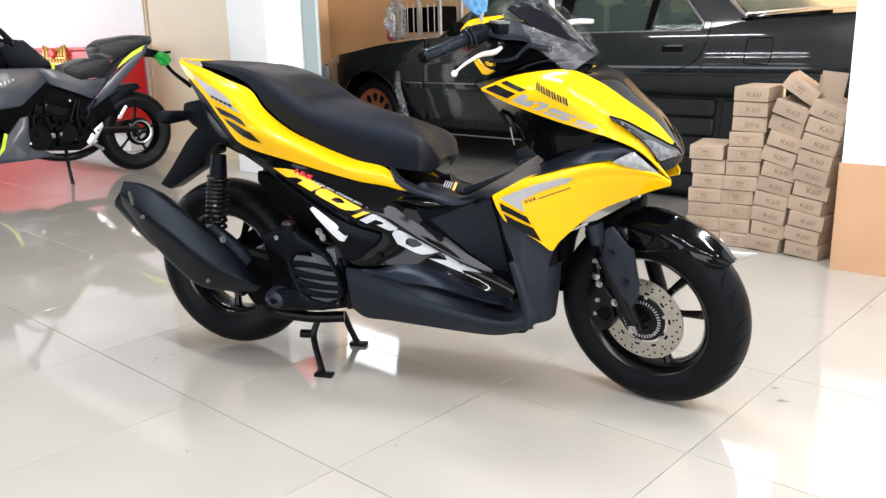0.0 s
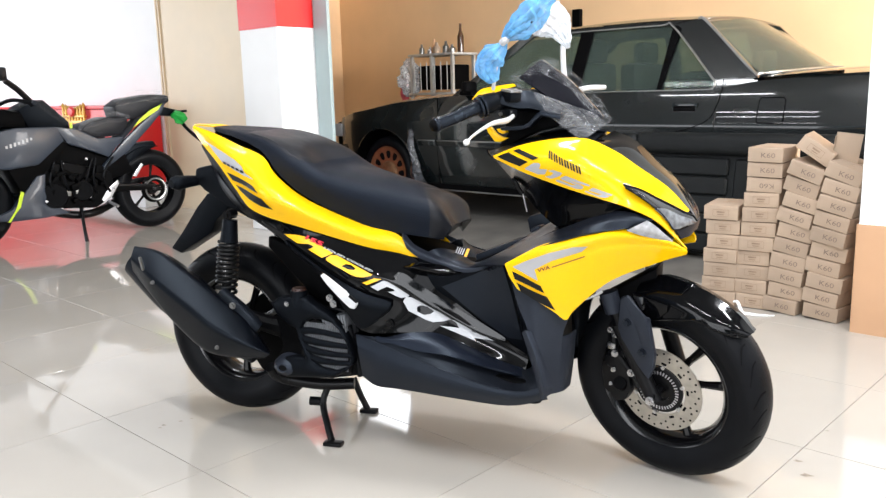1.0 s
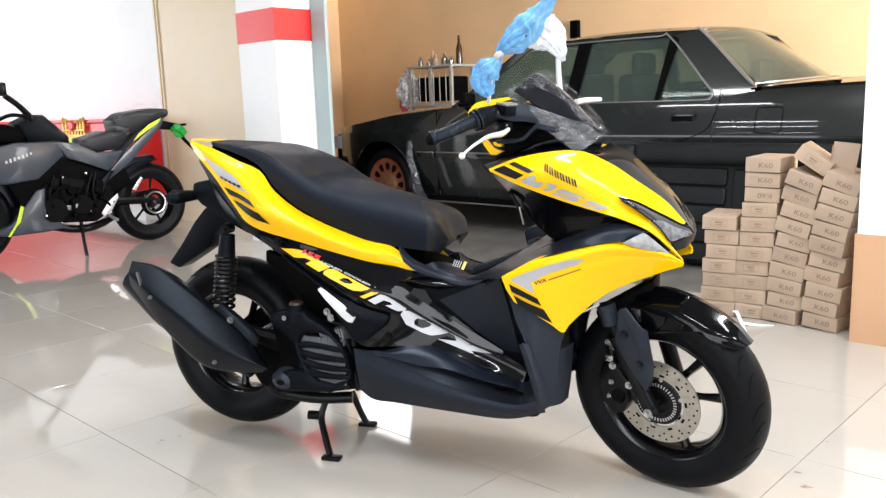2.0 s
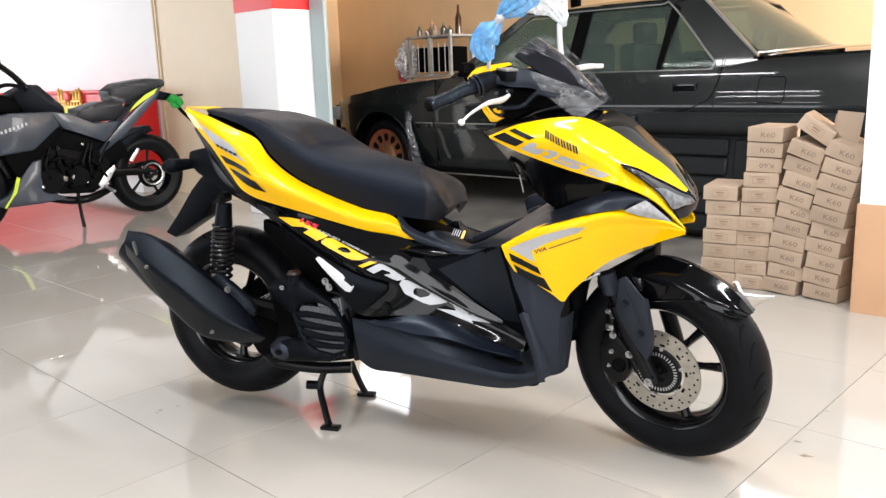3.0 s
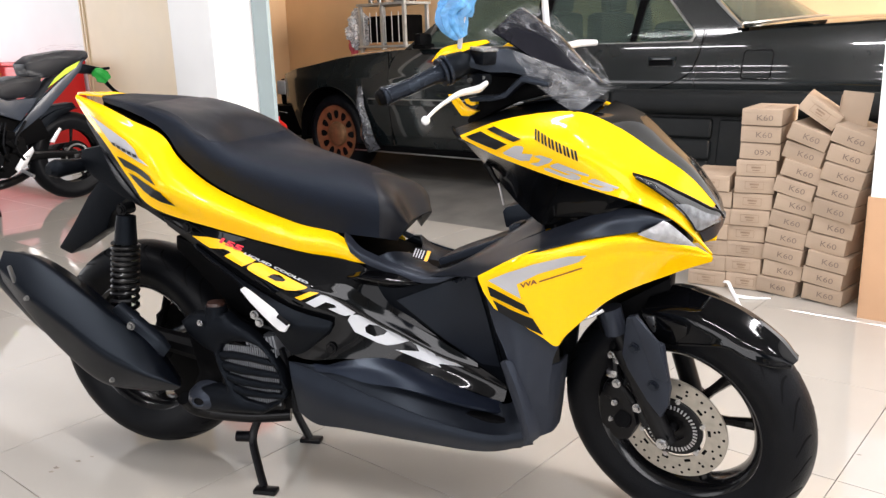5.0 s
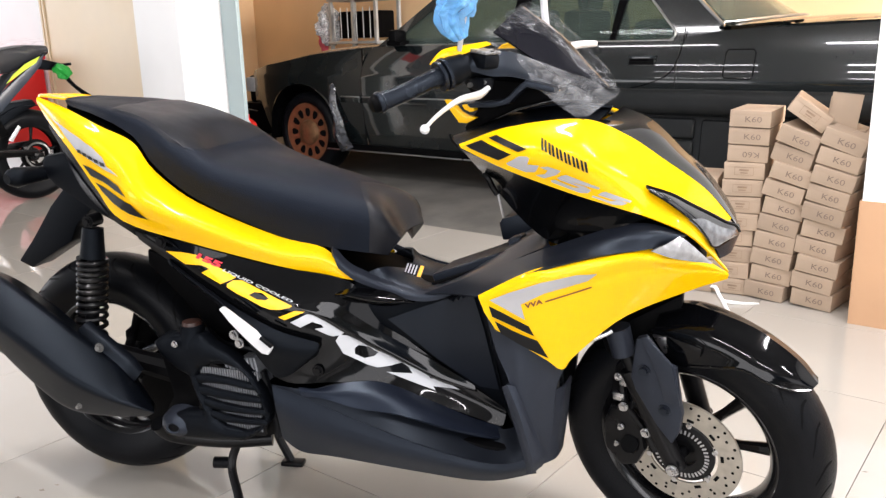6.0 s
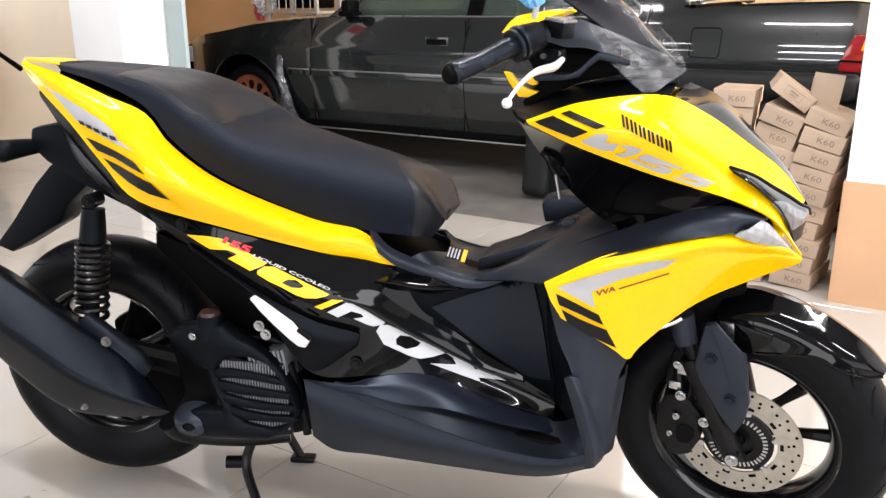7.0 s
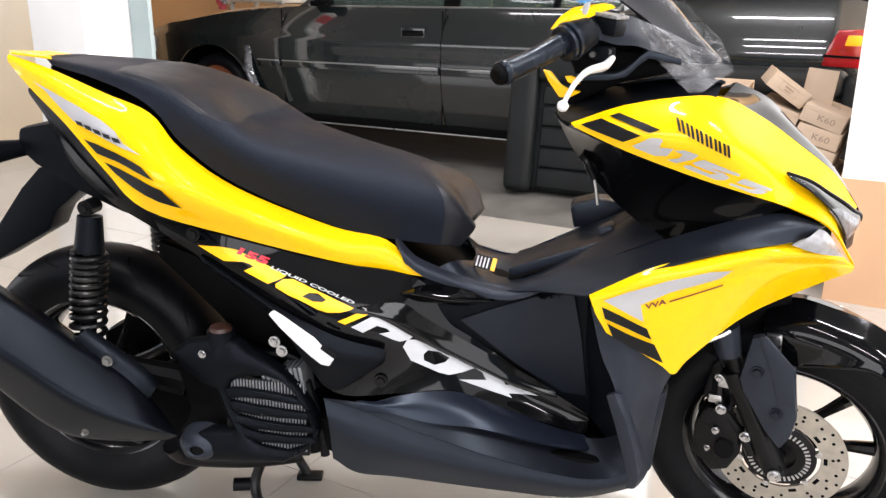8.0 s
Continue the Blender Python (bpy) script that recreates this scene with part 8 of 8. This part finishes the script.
bpart("indicator_stalk", rod_bm((-0.226, 0.030, 0.912), (-0.322, 0.120, 0.921), 0.010, 8), M_MATTE)
bpart("peg_bracket", slab(((0.468, 0.160, 0.287), (0.406, 0.160, 0.366), (0.328, 0.160, 0.423), (0.323, 0.160, 0.392), (0.387, 0.160, 0.299), (0.449, 0.160, 0.259)), 0.004, 0.001), M_ALU).location = (0, 0.15, 0)
bpart("foot_peg", rod_bm((0.425, 0.140, 0.272), (0.389, 0.240, 0.231), 0.012, 10), M_ALU, "bright foot peg")
bpart("peg_hanger", slab(((0.199, 0.150, 0.440), (0.119, 0.150, 0.533), (0.102, 0.150, 0.519), (0.169, 0.150, 0.428)), 0.006, 0.002), M_ALU).location = (0, 0.13, 0)
bpart("side_stand", tube_bm([(0.617, 0.120, 0.251), (0.642, 0.190, 0.119), (0.655, 0.250, -0.014)], [0.014, 0.012, 0.014], n=10, sides=10), M_BLACKMET, "black side stand")
bpart("stand_foot", box_bm((0.06, 0.04, 0.012), (0, 0, 0), 0.003, Matrix.Translation((0.649, 0.260, -0.031))), M_BLACKMET)
bpart("fork", tube_bm([(1.36, 0.11, 0.315), (1.20, 0.11, 0.70), (1.12, 0.11, 0.95)], 0.022, n=8, sides=10), M_BLACKMET, "black fork leg")
bpart("fork", tube_bm([(1.36, -0.11, 0.315), (1.20, -0.11, 0.70), (1.12, -0.11, 0.95)], 0.022, n=8, sides=10), M_BLACKMET, "black fork leg")
bpart("handlebar", tube_bm([(0.98, 0.38, 1.02), (1.05, 0.2, 1.04), (1.10, 0, 1.0), (1.05, -0.2, 1.04), (0.98, -0.38, 1.02)], 0.014, n=24, sides=10), M_BLACKMET, "black handlebar")
bpart("headlight_cowl", box_bm((0.2, 0.26, 0.26), (1.28, 0, 0.86), 0.06), M_GREYBIKE, "grey headlight cowl")
for s in (1, -1):
    bpart("mirror", tube_bm([(0.945, s * 0.30, 1.005), (1.03, s * 0.31, 1.10), (1.12, s * 0.33, 1.17)], [0.022, 0.020, 0.020], n=10, sides=8), M_BLACKMET, "black mirror stalk")
    bpart("mirror_head", box_bm((0.05, 0.16, 0.09), (1.17, s * 0.38, 1.21), 0.018), M_BLACKMET)
    bpart("grip", rod_bm((0.985, s * 0.27, 1.027), (0.97, s * 0.40, 1.02), 0.018, 12), M_GRIP)
sw2 = bag_bm([(0.282, 0.130, 0.997), (0.120, 0.130, 1.043), (-0.099, 0.130, 1.045), (-0.164, 0.130, 1.016)], [0.03, 0.06, 0.055, 0.02], 51, n=20, sides=20, crush=0.5)
bpart("film", sw2, M_FILM, "crumpled clear film over the seat")

bpart("rear_mudguard", slab(((0.274, 0.020, 0.575), (0.130, 0.020, 0.680), (-0.044, 0.020, 0.695), (-0.069, 0.020, 0.650), (0.068, 0.020, 0.600), (0.191, 0.020, 0.478), (0.269, 0.020, 0.450)), 0.06, 0.015), M_MATTE, "black rear mudguard")
sw3 = bag_bm([(0.569, 0.130, 0.818), (0.471, 0.130, 0.863), (0.317, 0.130, 0.893), (0.189, 0.130, 0.882)], [0.03, 0.05, 0.05, 0.03], 57, n=20, sides=20, crush=0.45)
bpart("film", sw3, M_FILM, "crumpled clear film over the rider seat")
bpart("radiator_shroud", slab(((1.116, 0.170, 0.564), (0.914, 0.170, 0.672), (0.767, 0.170, 0.754), (0.671, 0.170, 0.719), (0.853, 0.170, 0.538), (1.028, 0.170, 0.376)), 0.17, 0.012), M_CARBLACK, "black radiator shroud")
bpart("exhaust_pipe", tube_bm([(0.857, 0.080, 0.237), (0.667, 0.100, 0.188), (0.496, 0.100, 0.191), (0.208, -0.120, 0.237)], 0.03, n=14, sides=12), M_BLACKMET, "black exhaust pipe")
bpart("rear_shock", tube_bm([(0.269, 0.060, 0.644), (0.198, 0.060, 0.471)], 0.022, n=4, sides=10), M_BLACKMET)
bpart("caliper", box_bm((0.07, 0.03, 0.05), (0.06, 0.09, 0.36), 0.01), M_BLACKMET)

# castings, hoses and brackets crowded round the engine
for k in range(26):
    ex, ez = 0.44 + 0.40 * random.random(), 0.30 + 0.24 * random.random()
    dims = (random.uniform(0.03, 0.09), 0.05, random.uniform(0.02, 0.06))
    part("casting", box_bm(dims, (0, 0, 0), 0.008, pose(ex, 0.145 + random.uniform(0, 0.03), ez, 0, random.uniform(-50, 50), 0)), M_CARTRIM if k % 13 == 0 else M_CARBLACK, eng)
for k in range(5):
    hx = 0.40 + 0.1 * k
    part("hose", tube_bm([(hx, 0.16, 0.34), (hx + random.uniform(-0.06, 0.06), 0.19, 0.46), (hx + random.uniform(-0.1, 0.1), 0.16, 0.60)], 0.009, n=10, sides=7), M_RUBBER, eng)


# ---- floor tiles, each its own piece ----
TS, JOINT = 0.600, 0.0022
tile_bm = box_bm((TS - JOINT, TS - JOINT, 0.006), (0, 0, -0.003), 0.0005, None, 1)
tile_me = bpy.data.meshes.new("floor_tile")
tile_bm.to_mesh(tile_me)
tile_bm.free()
tile_me.materials.append(M_TILE)
rest = bmesh.new()
for i in range(math.floor(WEST / TS), math.ceil(EAST / TS)):
    for j in range(math.floor(SOUTH / TS), math.ceil(EDGE / TS)):
        u0, u1 = max(WEST, i * TS), min(EAST, (i + 1) * TS)
        v0, v1 = max(SOUTH, j * TS), min(EDGE - 0.002, (j + 1) * TS)
        if u1 - u0 < 0.02 or v1 - v0 < 0.02:
            continue
        whole = u1 - u0 > TS - 0.001 and v1 - v0 > TS - 0.003
        near = -12 <= i <= 3 and -4 <= j <= 3
        if near and whole:
            ob = new("floor_tile", tile_me)
            ob.parent = floor
            ob.matrix_parent_inverse = ROOM.inverted()
            ob.matrix_world = ROOM @ pose((u0 + u1) / 2, (v0 + v1) / 2, 0.0)
        elif near:
            part("floor_tile", box_bm((u1 - u0 - JOINT, v1 - v0 - JOINT, 0.006), ((u0 + u1) / 2, (v0 + v1) / 2, -0.003), 0.0005, None, 1), M_TILE, floor, smooth=False)
        else:
            bmesh.ops.create_cube(rest, size=1, matrix=Matrix.Translation(((u0 + u1) / 2, (v0 + v1) / 2, -0.003)) @ Matrix.Diagonal((u1 - u0 - JOINT, v1 - v0 - JOINT, 0.006, 1)))
far = part("floor_tiles_beyond", rest, M_TILE, floor, smooth=False)
tagged(far, kind="stuff")

# small scuffs and drops of dirt trodden into the floor
for n_s, (x, y, z) in enumerate(((1.667, 0.199, -0.000), (1.689, 0.116, 0.000), (1.968, 1.057, 0.000), (1.745, 0.444, -0.000), (0.798, -0.478, 0.000), (0.318, -0.685, 0.000), (-0.191, -0.214, 0.000), (-0.187, -0.235, 0.000), (-0.161, -0.170, 0.000), (-0.143, -0.140, 0.000))):
    sb2 = bmesh.new()
    r0 = (0.010, 0.014, 0.012, 0.006, 0.005, 0.006, 0.008, 0.006, 0.007, 0.005)[n_s]
    sb2.faces.new([sb2.verts.new((x + r0 * (1 + 0.6 * math.sin(k * 2.3 + n_s)) * math.cos(k * 0.628), y + 0.6 * r0 * (1 + 0.5 * math.cos(k * 1.7 + n_s)) * math.sin(k * 0.628), 0.0006)) for k in range(10)])
    scuff = part("scuff", sb2, M_DIRT, floor, smooth=False)
    scuff.matrix_parent_inverse = ROOM.inverted()
